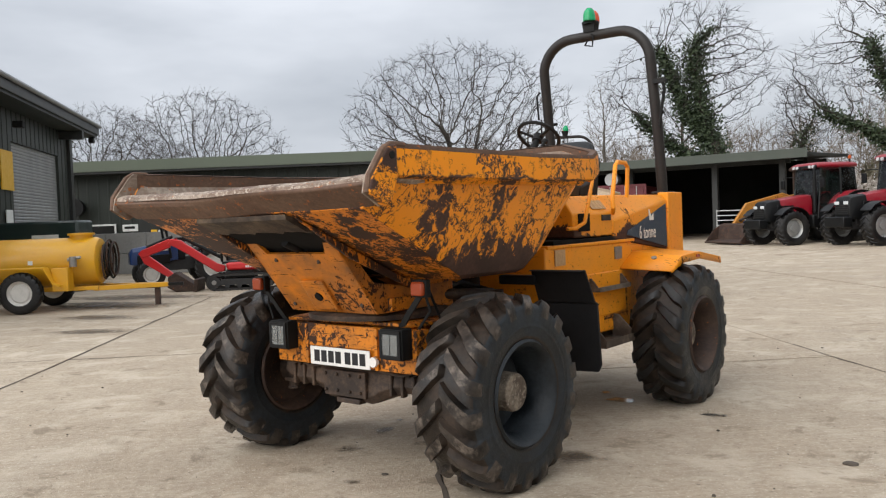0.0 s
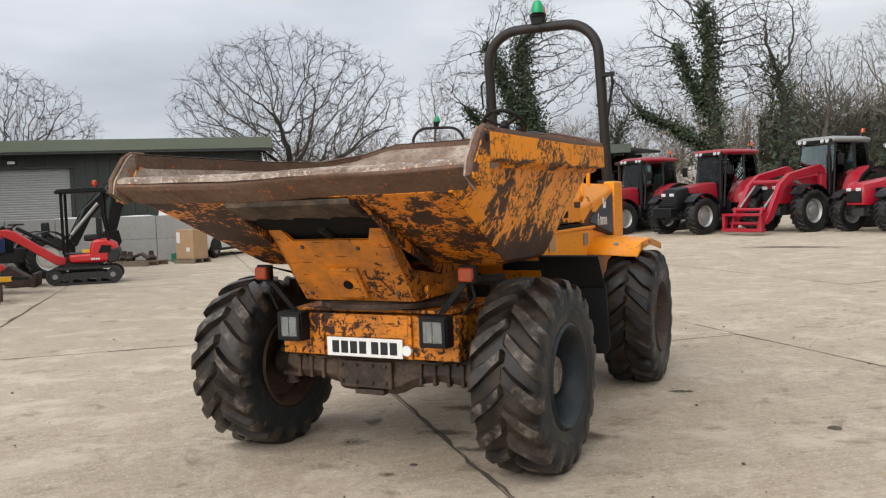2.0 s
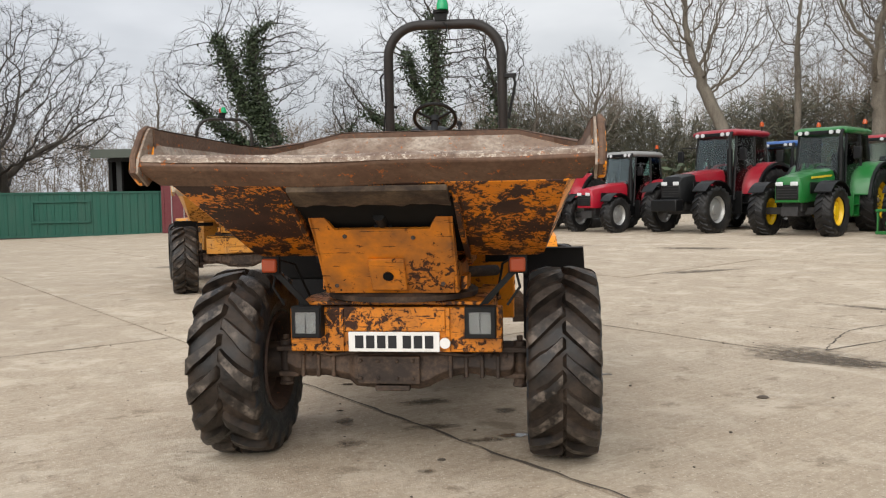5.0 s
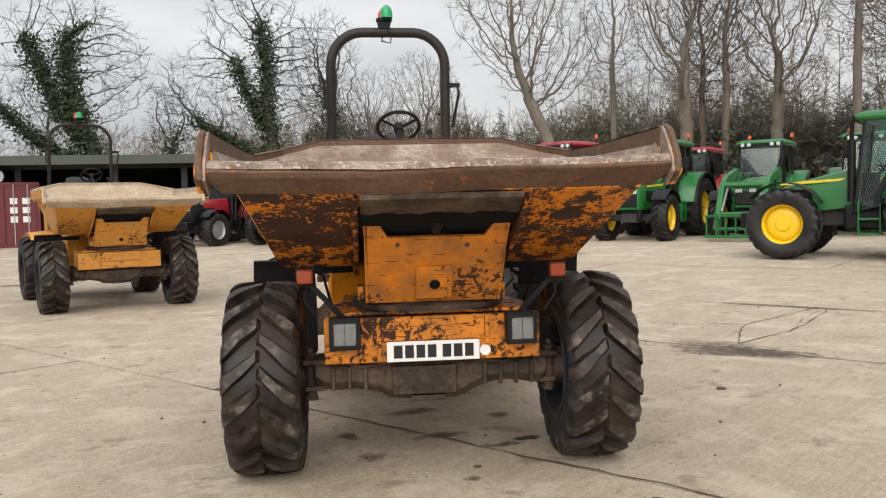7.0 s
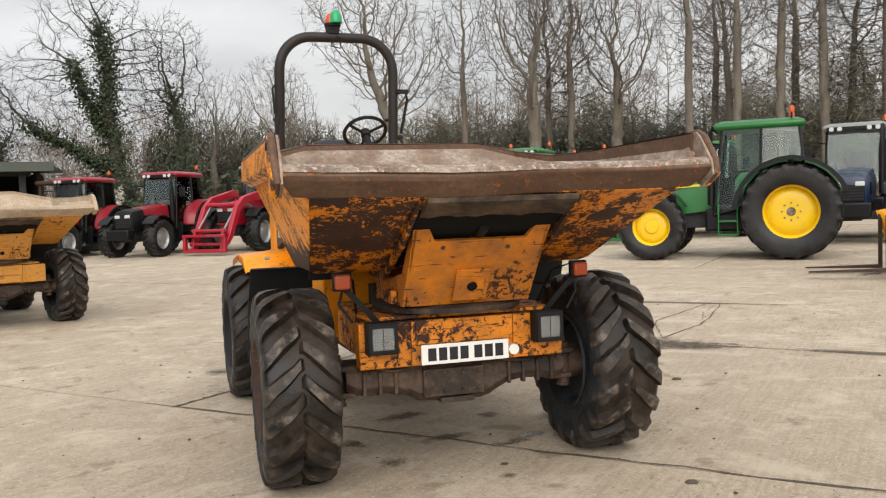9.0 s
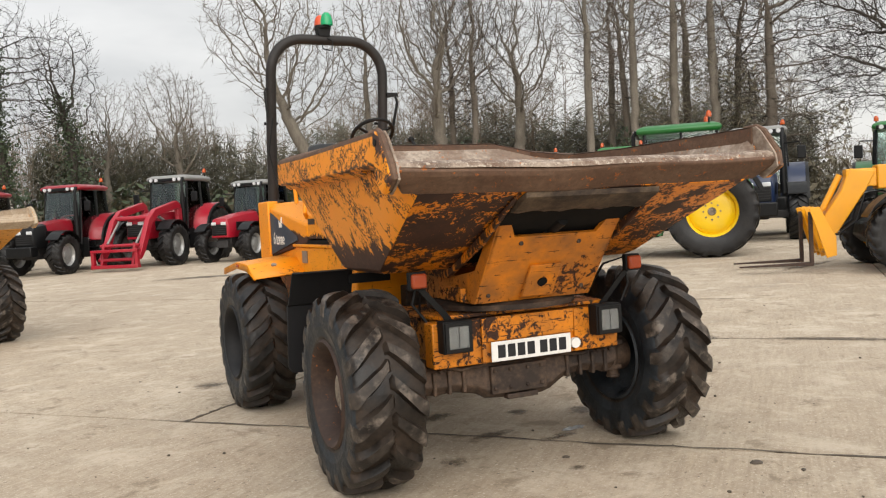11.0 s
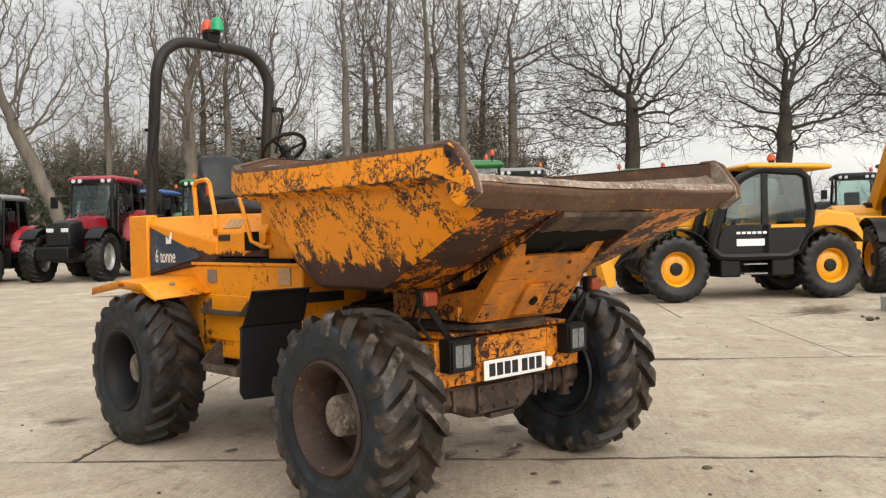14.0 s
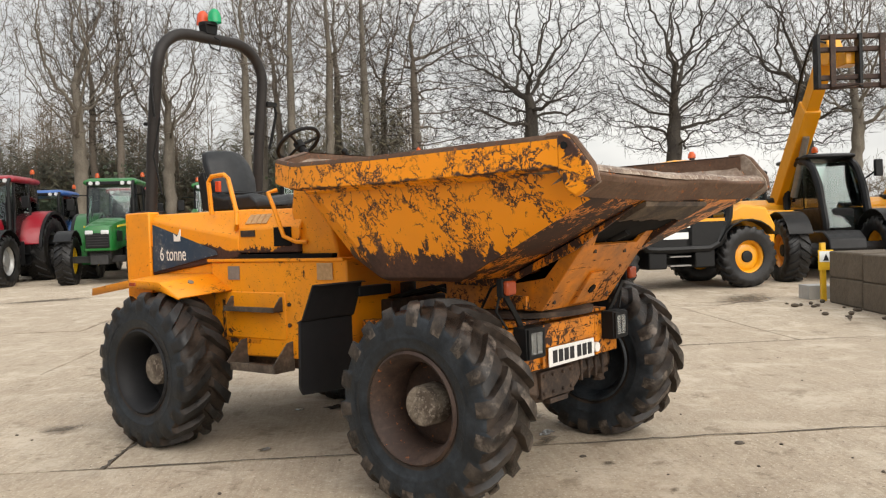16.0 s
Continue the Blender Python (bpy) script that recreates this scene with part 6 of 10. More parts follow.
    mb.loft([[(-0.60, 2.12, 1.30), (0.60, 2.12, 1.30), (0.60, 2.12, 1.44), (0.46, 2.10, 1.645), (-0.46, 2.10, 1.645), (-0.60, 2.12, 1.44)],
             [(-0.605, 3.16, 1.17), (0.605, 3.16, 1.17), (0.605, 3.16, 1.60), (0.56, 3.16, 1.645), (-0.56, 3.16, 1.645), (-0.605, 3.16, 1.60)]])
    part("hood", mb, [P["hood"]], rb, "faded orange engine hood", bevel=0.014)
    mb = MB()
    mb.loft([[(-0.585, 1.52, 1.33), (0.585, 1.52, 1.33), (0.585, 1.50, 1.50), (0.50, 1.52, 1.63), (-0.50, 1.52, 1.63), (-0.585, 1.50, 1.50)],
             [(-0.59, 2.13, 1.33), (0.59, 2.13, 1.33), (0.59, 2.13, 1.50), (0.47, 2.13, 1.64), (-0.47, 2.13, 1.64), (-0.59, 2.13, 1.50)]])
    part("seat_box", mb, [P["hood"]], rb, "", bevel=0.012)
    part("rear_panel", MB().box(-0.523, 0.523, 3.36, 3.40, 1.302, 1.640), [P["body"]], rb, "plain orange rear engine panel", bevel=0.008)
    # near-black filler paints the shade in the gap under the hood
    part("footwell_gap", MB().box(-0.597, 0.597, 1.20, 3.0, 1.288, 1.322), [M_SHADE_SOOT], rb)
    for s in (-1, 1):
        part("rear_post", MB().box(s * 0.575 - 0.05, s * 0.575 + 0.05, 3.15, 3.47, 0.80, 1.665), [P["body"]], rb, "", bevel=0.012)
        # decal panel let into the hood side
        dec = [(2.34, 1.325), (2.36, 1.355), (3.12, 1.565), (3.13, 1.195)]
        mb = MB()
        xs = s * 0.607
        mb.prism(dec, "x", min(xs, xs + s * 0.006), max(xs, xs + s * 0.006))
        dk = part("decal", mb, [M_DECAL], rb, "scuffed navy decal with pale lettering")
        if worn:
            me = text_mesh("6 tonne", 0.150)
            ob = part("lettering", me, None, dk, "cream lettering")
            me.materials.append(M_DECAL_TXT)
            sq = Matrix.Diagonal((0.70, 1.0, 1, 1))
            if s < 0:
                ob.matrix_local = Matrix.Translation((xs - 0.008, 3.035, 1.285)) @ Matrix.Rotation(radians(-90), 4, "Z") @ Matrix.Rotation(radians(90), 4, "X") @ sq
            else:
                ob.matrix_local = Matrix.Translation((xs + 0.008, 2.56, 1.285)) @ Matrix.Rotation(radians(90), 4, "Z") @ Matrix.Rotation(radians(90), 4, "X") @ sq
            yy = 2.82 if s < 0 else 2.82
            part("emblem", MB().prism([(yy - 0.05, 1.43), (yy + 0.03, 1.43), (yy + 0.03, 1.49), (yy - 0.01, 1.46), (yy - 0.05, 1.52)], "x", min(xs, xs + s * 0.009), max(xs, xs + s * 0.009)), [M_DECAL_TXT], dk)
        # fender: two-plane wing plate
        mb = MB()
        inner = [(s * 0.58, y, z) for y, z in ((2.19, 1.070), (2.41, 1.184), (3.00, 1.182), (3.42, 1.125))]
        outer = [(s * 0.985, y, z) for y, z in ((2.29, 1.040), (2.52, 1.142), (2.88, 1.156), (3.37, 1.088))]
        hem = [(x * 1.004, y, z - d) for (x, y, z), d in zip(outer, (0.012, 0.052, 0.052, 0.050))]
        mb.loft([inner, outer, hem], closed=False, caps=False)
        fd = part("fender", mb, [P["body"]], rb, "angular orange rear fender with chipped edge", smooth=20)
        md = fd.modifiers.new("plate", "SOLIDIFY")
        md.thickness, md.offset = 0.012, 0
        part("fender_side", MB().prism([(2.19, 1.075), (2.41, 1.186), (3.00, 1.184), (3.28, 1.150), (3.28, 0.98), (2.22, 0.98)], "x", s * 0.588, s * 0.60), [P["body"]], rb)
        part("rear_marker", MB().cbox((s * 0.994, 2.83, 1.130), (0.012, 0.075, 0.026)), [M_AMBER_DIRTY], fd, "dull amber marker", bevel=0.004)
        part("filler_cap", MB().cyl((s * 0.80, 2.42, 1.112), (s * 0.80, 2.405, 1.142), 0.022, n=14), [M_STEEL], fd)
        # hatch, steps, grab rails
        mb = MB()
        mb.box(s * 0.612 - 0.006, s * 0.612 + 0.008, 1.635, 2.265, 0.735, 1.060)
        hh = part("hatch", mb, [P["body"]], rb, "scuffed access hatch with worn dark edges", bevel=0.006)
        for z in (0.84, 0.98):
            part("hatch_bolt", MB().cyl((s * 0.608, 1.60, z), (s * 0.622, 1.60, z), 0.014, n=8), [M_AXLE], hh)
        part("hatch_edge", MB().box(s * 0.6105 - 0.003, s * 0.6105 + 0.003, 2.268, 2.300, 0.69, 1.0).box(s * 0.6105 - 0.003, s * 0.6105 + 0.003, 1.90, 2.268, 0.700, 0.728), [M_CHASSIS], hh, "rust-blackened hatch edge")
        ax = [s * 0.618, s * 0.700]
        tr = MB().box(min(ax), max(ax), 1.66, 2.18, 0.930, 0.942)
        tr.box(s * 0.700 - 0.006, s * 0.700 + 0.006, 1.66, 2.18, 0.930, 0.965)
        for y in (1.66, 2.168):
            tr.prism([(s * 0.618, 0.930), (s * 0.700, 0.930), (s * 0.700, 0.950), (s * 0.635, 1.030), (s * 0.618, 1.030)], "y", y, y + 0.012)
        part("upper_step", tr, [M_STEP], rb, "worn bare-steel tread on brackets", bevel=0.002)
        lo = MB().box(s * 0.69 - 0.085, s * 0.69 + 0.085, 1.58, 2.06, 0.545, 0.562)
        lo.box(s * 0.775 - 0.006, s * 0.775 + 0.006, 1.58, 2.06, 0.535, 0.590)
        for y in (1.58, 2.048):
            lo.prism([(s * 0.60, 0.535), (s * 0.77, 0.535), (s * 0.79, 0.590), (s * 0.66, 0.725), (s * 0.60, 0.735)], "y", y, y + 0.012)
        part("lower_step", lo, [M_STEP], rb, "muddy steel stirrup step", bevel=0.002)
        rail = [(s * 0.57, 2.44, 1.62), (s * 0.58, 2.45, 1.86), (s * 0.58, 2.41, 1.895), (s * 0.58, 2.27, 1.90), (s * 0.585, 2.22, 1.87), (s * 0.60, 2.12, 1.62), (s * 0.61, 2.11, 1.54), (s * 0.58, 2.16, 1.50)]
        part("grab_rail", MB().tube(rail, 0.017, 10), [P["body"]], rb, "bent orange grab rail")
        rail = [(s * 0.56, 1.74, 1.76), (s * 0.62, 1.76, 1.74), (s * 0.62, 1.72, 1.66), (s * 0.62, 1.62, 1.44), (s * 0.60, 1.52, 1.40), (s * 0.56, 1.46, 1.40)]
        part("grab_rail", MB().tube(rail, 0.015, 10), [P["body"]], rb, "bent orange lower grab rail")
        tilt = Matrix.Rotation(radians(-s * 41), 3, "Y")
        if worn:
            for k in range(4):
                part("label_plate", MB().cbox((s * 0.541, 2.045 - 0.058 * k, 1.568), (0.006, 0.050, 0.085), tilt), [M_STICKER], rb, "faded pictogram sticker")
        part("label_plate", MB().cbox((s * 0.592, 2.02, 1.468), (0.006, 0.15, 0.045)), [M_AXLE], rb, "dark riveted data plate")
        part("lever_plate", MB().cbox((s * 0.590, 1.665, 1.440), (0.012, 0.17, 0.13)), [M_SHADE_SOOT], rb, "sooty black lever plate", bevel=0.004)
        part("label_plate", MB().box(s * 0.616 - 0.004, s * 0.616 + 0.004, 2.10, 2.22, 1.145, 1.240), [M_STEEL], rb, "metal data plate")
        part("label_plate", MB().box(s * 0.616 - 0.004, s * 0.616 + 0.004, 1.18, 1.32, 1.15, 1.26), [M_STICKER], rb, "sun-bleached sticker")
    # dash console, steering wheel, seat
    mb = MB()
    mb.prism([(1.18, 1.28), (1.52, 1.28), (1.62, 1.60), (1.56, 1.93), (1.42, 1.95), (1.28, 1.70)], "x", -0.55, 0.30)
    part("console", mb, [P["body"]], rb, "chipped orange dash console", bevel=0.02)
    part("hand_lever", MB().tube([(0.18, 1.60, 1.85), (0.20, 1.75, 2.02), (0.20, 1.80, 2.06)], 0.012, 8).sphere((0.20, 1.81, 2.07), 0.025), [M_BLACK], rb)
    part("steering_column", MB().cyl((-0.015, 1.68, 1.75), (-0.015, 2.05, 2.10), 0.035, 0.028), [M_BLACK], rb)
    sw = MB()
    tilt = Matrix.Translation((-0.015, 2.07, 2.125)) @ Matrix.Rotation(radians(-38), 4, "X")
    ring = [tuple(tilt @ Vector((0.17 * math.cos(a), 0.17 * math.sin(a), 0.02))) for a in (2 * math.pi * k / 32 for k in range(33))]
    sw.tube(ring, 0.015, 8, caps=False)
    for a in (90, 210, 330):
        p = tilt @ Vector((0.166 * math.cos(radians(a)), 0.166 * math.sin(radians(a)), 0.02))
        sw.tube([tilt @ Vector((0, 0, 0)), p], 0.012, 6)
    sw.tube([tilt @ Vector((0, 0, -0.03)), tilt @ Vector((0, 0, 0.03))], 0.04, 12)
    part("steering_wheel", sw, [M_BLACK], rb, "black three-spoke steering wheel")
    seat = new("seat")
    seat.parent = rb
    seat.matrix_local = Matrix.Translation((-0.04, 0.05, 0.02)) @ Matrix.Translation((-0.08, 2.5, 1.62)) @ Matrix.Diagonal((0.90, 0.92, 0.90, 1)) @ Matrix.Translation((0.08, -2.5, -1.64))
    mb = MB()
    mb.loft([[(-0.33, y, z0), (0.17, y, z0), (0.19, y, z1 - 0.03), (0.12, y, z1 - 0.012), (-0.08, y, z1 - 0.045), (-0.28, y, z1 - 0.012), (-0.35, y, z1 - 0.03)] for y, z0, z1 in ((2.12, 1.66, 1.74), (2.2, 1.65, 1.80), (2.5, 1.65, 1.79), (2.68, 1.66, 1.84))])
    part("cushion", mb, [M_SEAT], seat, "black vinyl cushion", bevel=0.02, seg=3)
    mb = MB()
    mb.loft([[(-0.08 - w * k, y + (0.03 if abs(k) > 0.8 else 0) - 0.04 * (1 - abs(k)), z) for k in (-1, -0.6, 0, 0.6, 1)] + [(-0.08 + w * k, y + 0.10, z) for k in (-1, -0.6, 0, 0.6, 1)][::1]
             for y, z, w in ((2.62, 1.80, 0.22), (2.66, 1.95, 0.245), (2.72, 2.08, 0.235), (2.77, 2.17, 0.20), (2.79, 2.195, 0.13))])
    part("backrest", mb, [M_SEAT], seat, "black vinyl backrest", bevel=0.012)
    part("belt_buckle", MB().cbox((-0.36, 2.56, 1.86), (0.03, 0.05, 0.09)), [M_RED_LENS], seat, "red seat belt buckle", bevel=0.006)
    part("seat_belt", MB().loft([[(x, y, z), (x, y + 0.045, z + 0.006), (x, y + 0.045, z + 0.012), (x, y, z + 0.006)] for x, y, z in ((-0.36, 2.56, 1.80), (-0.22, 2.48, 1.815), (-0.05, 2.44, 1.80), (0.10, 2.46, 1.815), (0.19, 2.52, 1.79))]), [M_RUBBER_FLAP], seat, "black webbing seat belt")
    part("seat_base", MB().box(-0.32, 0.16, 2.18, 2.75, 1.60, 1.66), [M_BLACK], seat, bevel=0.01)
    for s in (-1, 1):
        part("seat_side", MB().prism([(2.45, 1.66), (2.80, 1.66), (2.85, 1.95), (2.78, 2.0), (2.70, 1.78), (2.45, 1.74)], "x", -0.08 + s * 0.25 - 0.015, -0.08 + s * 0.25 + 0.015), [M_BLACK], seat, bevel=0.008)
    # roll bar with beacon
    rp = new("roll_bar")
    rp.parent = rb
    r, h, x0 = 0.30, 3.10, 0.53
    path = [(-x0 - 0.012, 3.24, 1.60), (-x0 - 0.008, 3.18, 2.2), (-x0, 3.10, h - r)] + [(p[0], 3.085, p[2]) for p in arc((-x0 + r, 0, h - r), r, 180, 90, 8)[1:]]
    path += [(p[0], 3.085, p[2]) for p in arc((x0 - r, 0, h - r), r, 90, 0, 8)] + [(x0 + 0.008, 3.18, 2.2), (x0 + 0.012, 3.24, 1.60)]
    part("bar", MB().tube(path, 0.046 if worn else 0.030, 14), [M_ROPS], rp, "dark weathered steel hoop")
    for s in (-1, 1):
        part("bar_foot", MB().box(s * x0 - 0.07, s * x0 + 0.07, 3.18, 3.36, 1.655, 1.675), [M_ROPS], rp, bevel=0.004)
        part("pivot_pin", MB().cyl((s * (x0 - 0.06), 3.2, 2.36), (s * (x0 + 0.06), 3.2, 2.36), 0.014), [M_BLACK], rp)
    part("latch_arm", MB().tube([(x0 + 0.03, 3.09, 2.60), (x0 + 0.11, 3.07, 2.61), (x0 + 0.125, 3.06, 2.54), (x0 + 0.06, 3.09, 2.22)], 0.014, 6).cbox((x0 + 0.08, 3.08, 2.615), (0.11, 0.05, 0.035)), [M_BLACK], rp, "black folding latch")
    part("latch_arm", MB().tube([(-x0 - 0.05, 3.09, 2.66), (-x0 - 0.075, 3.07, 2.62), (-x0 - 0.06, 3.07, 2.40)], 0.010, 6), [M_BLACK], rp)
    bx = -0.03
    bc = part("beacon_bracket", MB().prism([(bx - 0.05, 3.13), (bx + 0.05, 3.13), (bx + 0.065, 3.22), (bx - 0.065, 3.22)], "y", 3.04, 3.13).lathe([(3.20, 0.001), (3.20, 0.075), (3.225, 0.075), (3.225, 0.001)], "z", 20, 0, (bx, 3.085, 0)), [M_BLACK], rp, "black beacon bracket")
    dome = [(0, 0.056), (0.05, 0.055), (0.085, 0.045), (0.11, 0.025), (0.118, 0.001)]
    part("green_beacon", MB().lathe([(3.222 + a, q) for a, q in dome], "z", 20, 0, (bx + 0.02, 3.025, 0)), [M_GREEN_LENS], bc, "green beacon dome")
    part("amber_beacon", MB().lathe([(3.222 + a, q * 0.95) for a, q in dome], "z", 20, 0, (bx + 0.00, 3.15, 0)), [M_RED_LENS], bc, "orange-red beacon dome")
    part("beacon_cable", MB().tube([(bx, 3.07, 3.13), (bx + 0.06, 3.01, 3.08), (bx + 0.05, 3.01, 2.99), (bx - 0.03, 3.02, 3.01), (bx - 0.02, 3.06, 3.06)], 0.007, 6), [M_BLACK], bc)
    part("hydraulic_hose", MB().tube([(-x0 - 0.02, 3.05, 2.4), (-x0 - 0.06, 3.10, 2.1), (-x0 - 0.01, 3.08, 1.8)], 0.008, 6), [M_BLACK], rp)

    # wheels: deep rims with long hubs
    for y, in_rear in ((0.07, False), (2.57, True)):
        hub = hub_mesh(0.108, -0.06, 0.118 if not in_rear else 0.085, 8, 0.185, [P["hub"]])
        for s in (-1, 1):
            rim_mat = P["rims"][(2 if in_rear else 0) + (s > 0)]
            wl = part("wheel", dish_mesh(0.285, 0.20, 0.235, [rim_mat], 44, 0.93), None, d, P["rim_labels"][(2 if in_rear else 0) + (s > 0)])
            spin = Matrix.Rotation(radians(17 + 31 * s + 40 * in_rear), 4, "X")
            face = Matrix.Rotation(math.pi, 4, "Z") if s < 0 else Matrix.Identity(4)
            wl.matrix_local = (turn if in_rear else Matrix.Identity(4)) @ Matrix.Translation((s * 0.935, y + (0.02 * s if not in_rear else 0), 0.533)) @ face
            t = part("tyre", P["tyre_rear"] if in_rear else P["tyre_mesh"], None, wl, "worn black traction tyre with muddy bars")
            t.matrix_local = (Matrix.Rotation(math.pi, 4, "Z") if s < 0 else Matrix.Identity(4)) @ spin
            part("hub", hub, None, wl, "pitted grey hub")
    # hoses and loose bits in the articulation
    part("centre_joint", MB().box(-0.28, 0.28, 0.95, 1.25, 0.55, 1.0).cyl((0, 1.1, 0.45), (0, 1.1, 1.1), 0.09), [M_AXLE], d, "greasy centre joint", bevel=0.01)
    for k in range(4):
        x = -0.2 + 0.12 * k
        part("hose", MB().tube([(x, 0.35, 1.0), (x + 0.05, 0.7, 1.08), (x, 1.05, 1.0), (x, 1.2, 0.95)], 0.014, 6), [M_BLACK], d)
    part("rear_axle", MB().lathe([(-0.82, 0.001), (-0.82, 0.10), (-0.6, 0.08), (-0.2, 0.1), (0, 0.16), (0.2, 0.1), (0.6, 0.08), (0.82, 0.10), (0.82, 0.001)], "x", 18, 0, (0, 0, 0)), [M_AXLE], d).matrix_local = turn @ Matrix.Translation((0, 2.57, 0.535))
    return d


TYRE_405 = tyre_mesh(0.547, 0.40, 0.285, 18, [M_TYRE, M_TYRE_SIDE, M_LUG], h=0.038, lug_w=0.078, sweep=0.33)
TYRE_REAR = tyre_mesh(0.547, 0.40, 0.285, 18, [M_TYRE, M_TYRE_SIDE, M_LUG_DARK], h=0.038, lug_w=0.078, sweep=0.33)
DUMPER_AT = Matrix.Translation((-2.644, 4.735, 0.0)) @ Matrix.Rotation(radians(-12.9), 4, "Z")
WORN = dict(skip=M_SKIP, under=M_SKIP_UNDER, inside=M_SKIP_IN, lip=M_LIP, liptop=M_LIPTOP, ear=M_SKIP_EAR, ped=M_PED, chassis=M_CHASSIS, body=M_BODY, hood=M_HOOD, guard=M_RUBBER_FLAP, tyre_mesh=TYRE_405,
            tyre_rear=TYRE_REAR, rims=(M_RIM_RUST, M_TYRE_SIDE, M_RIM_DARK, M_RIM_RUST), rim_labels=("rust-brown deep rim", "dark blue-grey deep rim", "black deep rim", "dusty brown deep rim"), hub=M_HUB, skip_label="battered orange steel skip, paint chipped to brown rust")
build_dumper(DUMPER_AT, WORN, "site_dumper", "battered orange articulated site dumper with raised skip and roll bar")

# ---- parked tractors ----
def gloss(name, col, dirt=0.09):
    m = Nodes(name, 0.38)
    f = m.ramp(m.noise(3.0, 5, 0.6), 0.45, 0.8, 0, dirt)
    g = m.ramp(m.noise(1.1, 4, 0.6, offset=(2, 5, 1)), 0.35, 0.7, 0, 0.3)
    c = m.mix(g, col, tuple(v * 0.78 for v in col))
    m.color(m.mix(f, c, (0.20, 0.17, 0.13)))
    m.rough(m.ramp(f, 0, dirt, 0.28, 0.7))
    m.bsdf.inputs["Coat Weight"].default_value = 0.10
    return m.mat


M_RED = gloss("tractor_red", (0.25, 0.004, 0.014))
M_RED2 = gloss("tractor_bright_red", (0.33, 0.006, 0.020))
M_GREEN = gloss("tractor_green", (0.010, 0.128, 0.024))
M_BLUE = gloss("tractor_blue", (0.016, 0.085, 0.28))
M_NAVY = gloss("tractor_navy", (0.006, 0.017, 0.055))
M_TYELLOW = gloss("wheel_yellow", (0.78, 0.50, 0.008), 0.1)
M_SILVER = plain("silver_rim", (0.40, 0.40, 0.39), 0.4, 0.5, vary=0.3)
M_WHITE_RIM = plain("white_rim", (0.62, 0.60, 0.56), 0.5, vary=0.25)
M_GREYROOF = plain("grey_cab_roof", (0.22, 0.22, 0.21), 0.5, vary=0.2)
M_PLASTIC = plain("black_plastic", (0.0045, 0.0048, 0.0052), 0.42, vary=0.4)
M_DARKGREY = plain("dark_grey_casting", (0.038, 0.037, 0.037), 0.6, vary=0.4)
M_LAMP = lens("lamp_glass", (0.75, 0.77, 0.78), 0.1, 0.3)
M_STRIPE = plain("yellow_stripe", (0.75, 0.55, 0.03), 0.4)
M_INTERIOR = plain("cab_interior", (0.008, 0.008, 0.008), 0.8, vary=0.4)

WHEELS = {}


def far_wheel(R, W, rim_r, rim_mat, lugs=20):
    key = (R, W, rim_r, rim_mat.name)
    if key not in WHEELS:
        WHEELS[key] = (tyre_mesh(R, W, rim_r, lugs, [M_TYRE_FAR, M_TYRE_FAR], h=0.036, lug_w=0.075, sweep=0.26, far=True), dish_mesh(rim_r, W / 2, W * 0.22, [rim_mat], n=28),
                       hub_mesh(rim_r * (0.16 if R > 0.78 else 0.36), 0.085 if R > 0.78 else -0.02, W * (0.21 if R > 0.78 else 0.26), 8, rim_r * (0.32 if R > 0.78 else 0.52), [M_HUB if R > 0.78 else M_PLASTIC if "telehandler" in rim_mat.name else rim_mat], 0.02))
    return WHEELS[key]


def add_wheel(parent, x, y, R, W, rim_r, rim_mat, spin=0, label="", name="wheel"):
    ty, di, hu = far_wheel(R, W, rim_r, rim_mat)
    w = part(name, di, None, parent, label)
    out = Matrix.Rotation(math.pi, 4, "Z") if x < 0 else Matrix.Identity(4)
    w.matrix_local = Matrix.Translation((x, y, R - 0.02)) @ out
    t = part("tyre", ty, None, w, "black bar-tread tyre")
    t.matrix_local = out @ Matrix.Rotation(radians(spin), 4, "X")
    part("hub", hu, None, w)
    return w


def facing(x, y, fx, fy, dz=0.0):
    """A pose whose local -y looks along (fx, fy)."""
    return Matrix.Translation((x, y, gz(x, y) + dz)) @ Matrix.Rotation(math.atan2(fx, -fy), 4, "Z")


def pane(name, pts, parent, mat=None, th=0.012):
    """A glass pane through four or more corners."""
    vs = [Vector(p) for p in pts]
    n = (vs[1] - vs[0]).cross(vs[2] - vs[0]).normalized() * th
    k = len(vs)
    mb = MB().add([*vs, *[v + n for v in vs]], [tuple(range(k)), tuple(range(2 * k - 1, k - 1, -1))] + [(i, (i + 1) % k, (i + 1) % k + k, i + k) for i in range(k)])
    ob = part(name, mb, [mat or M_GLASS], parent, smooth=0)
    ob.visible_shadow = False
    return ob


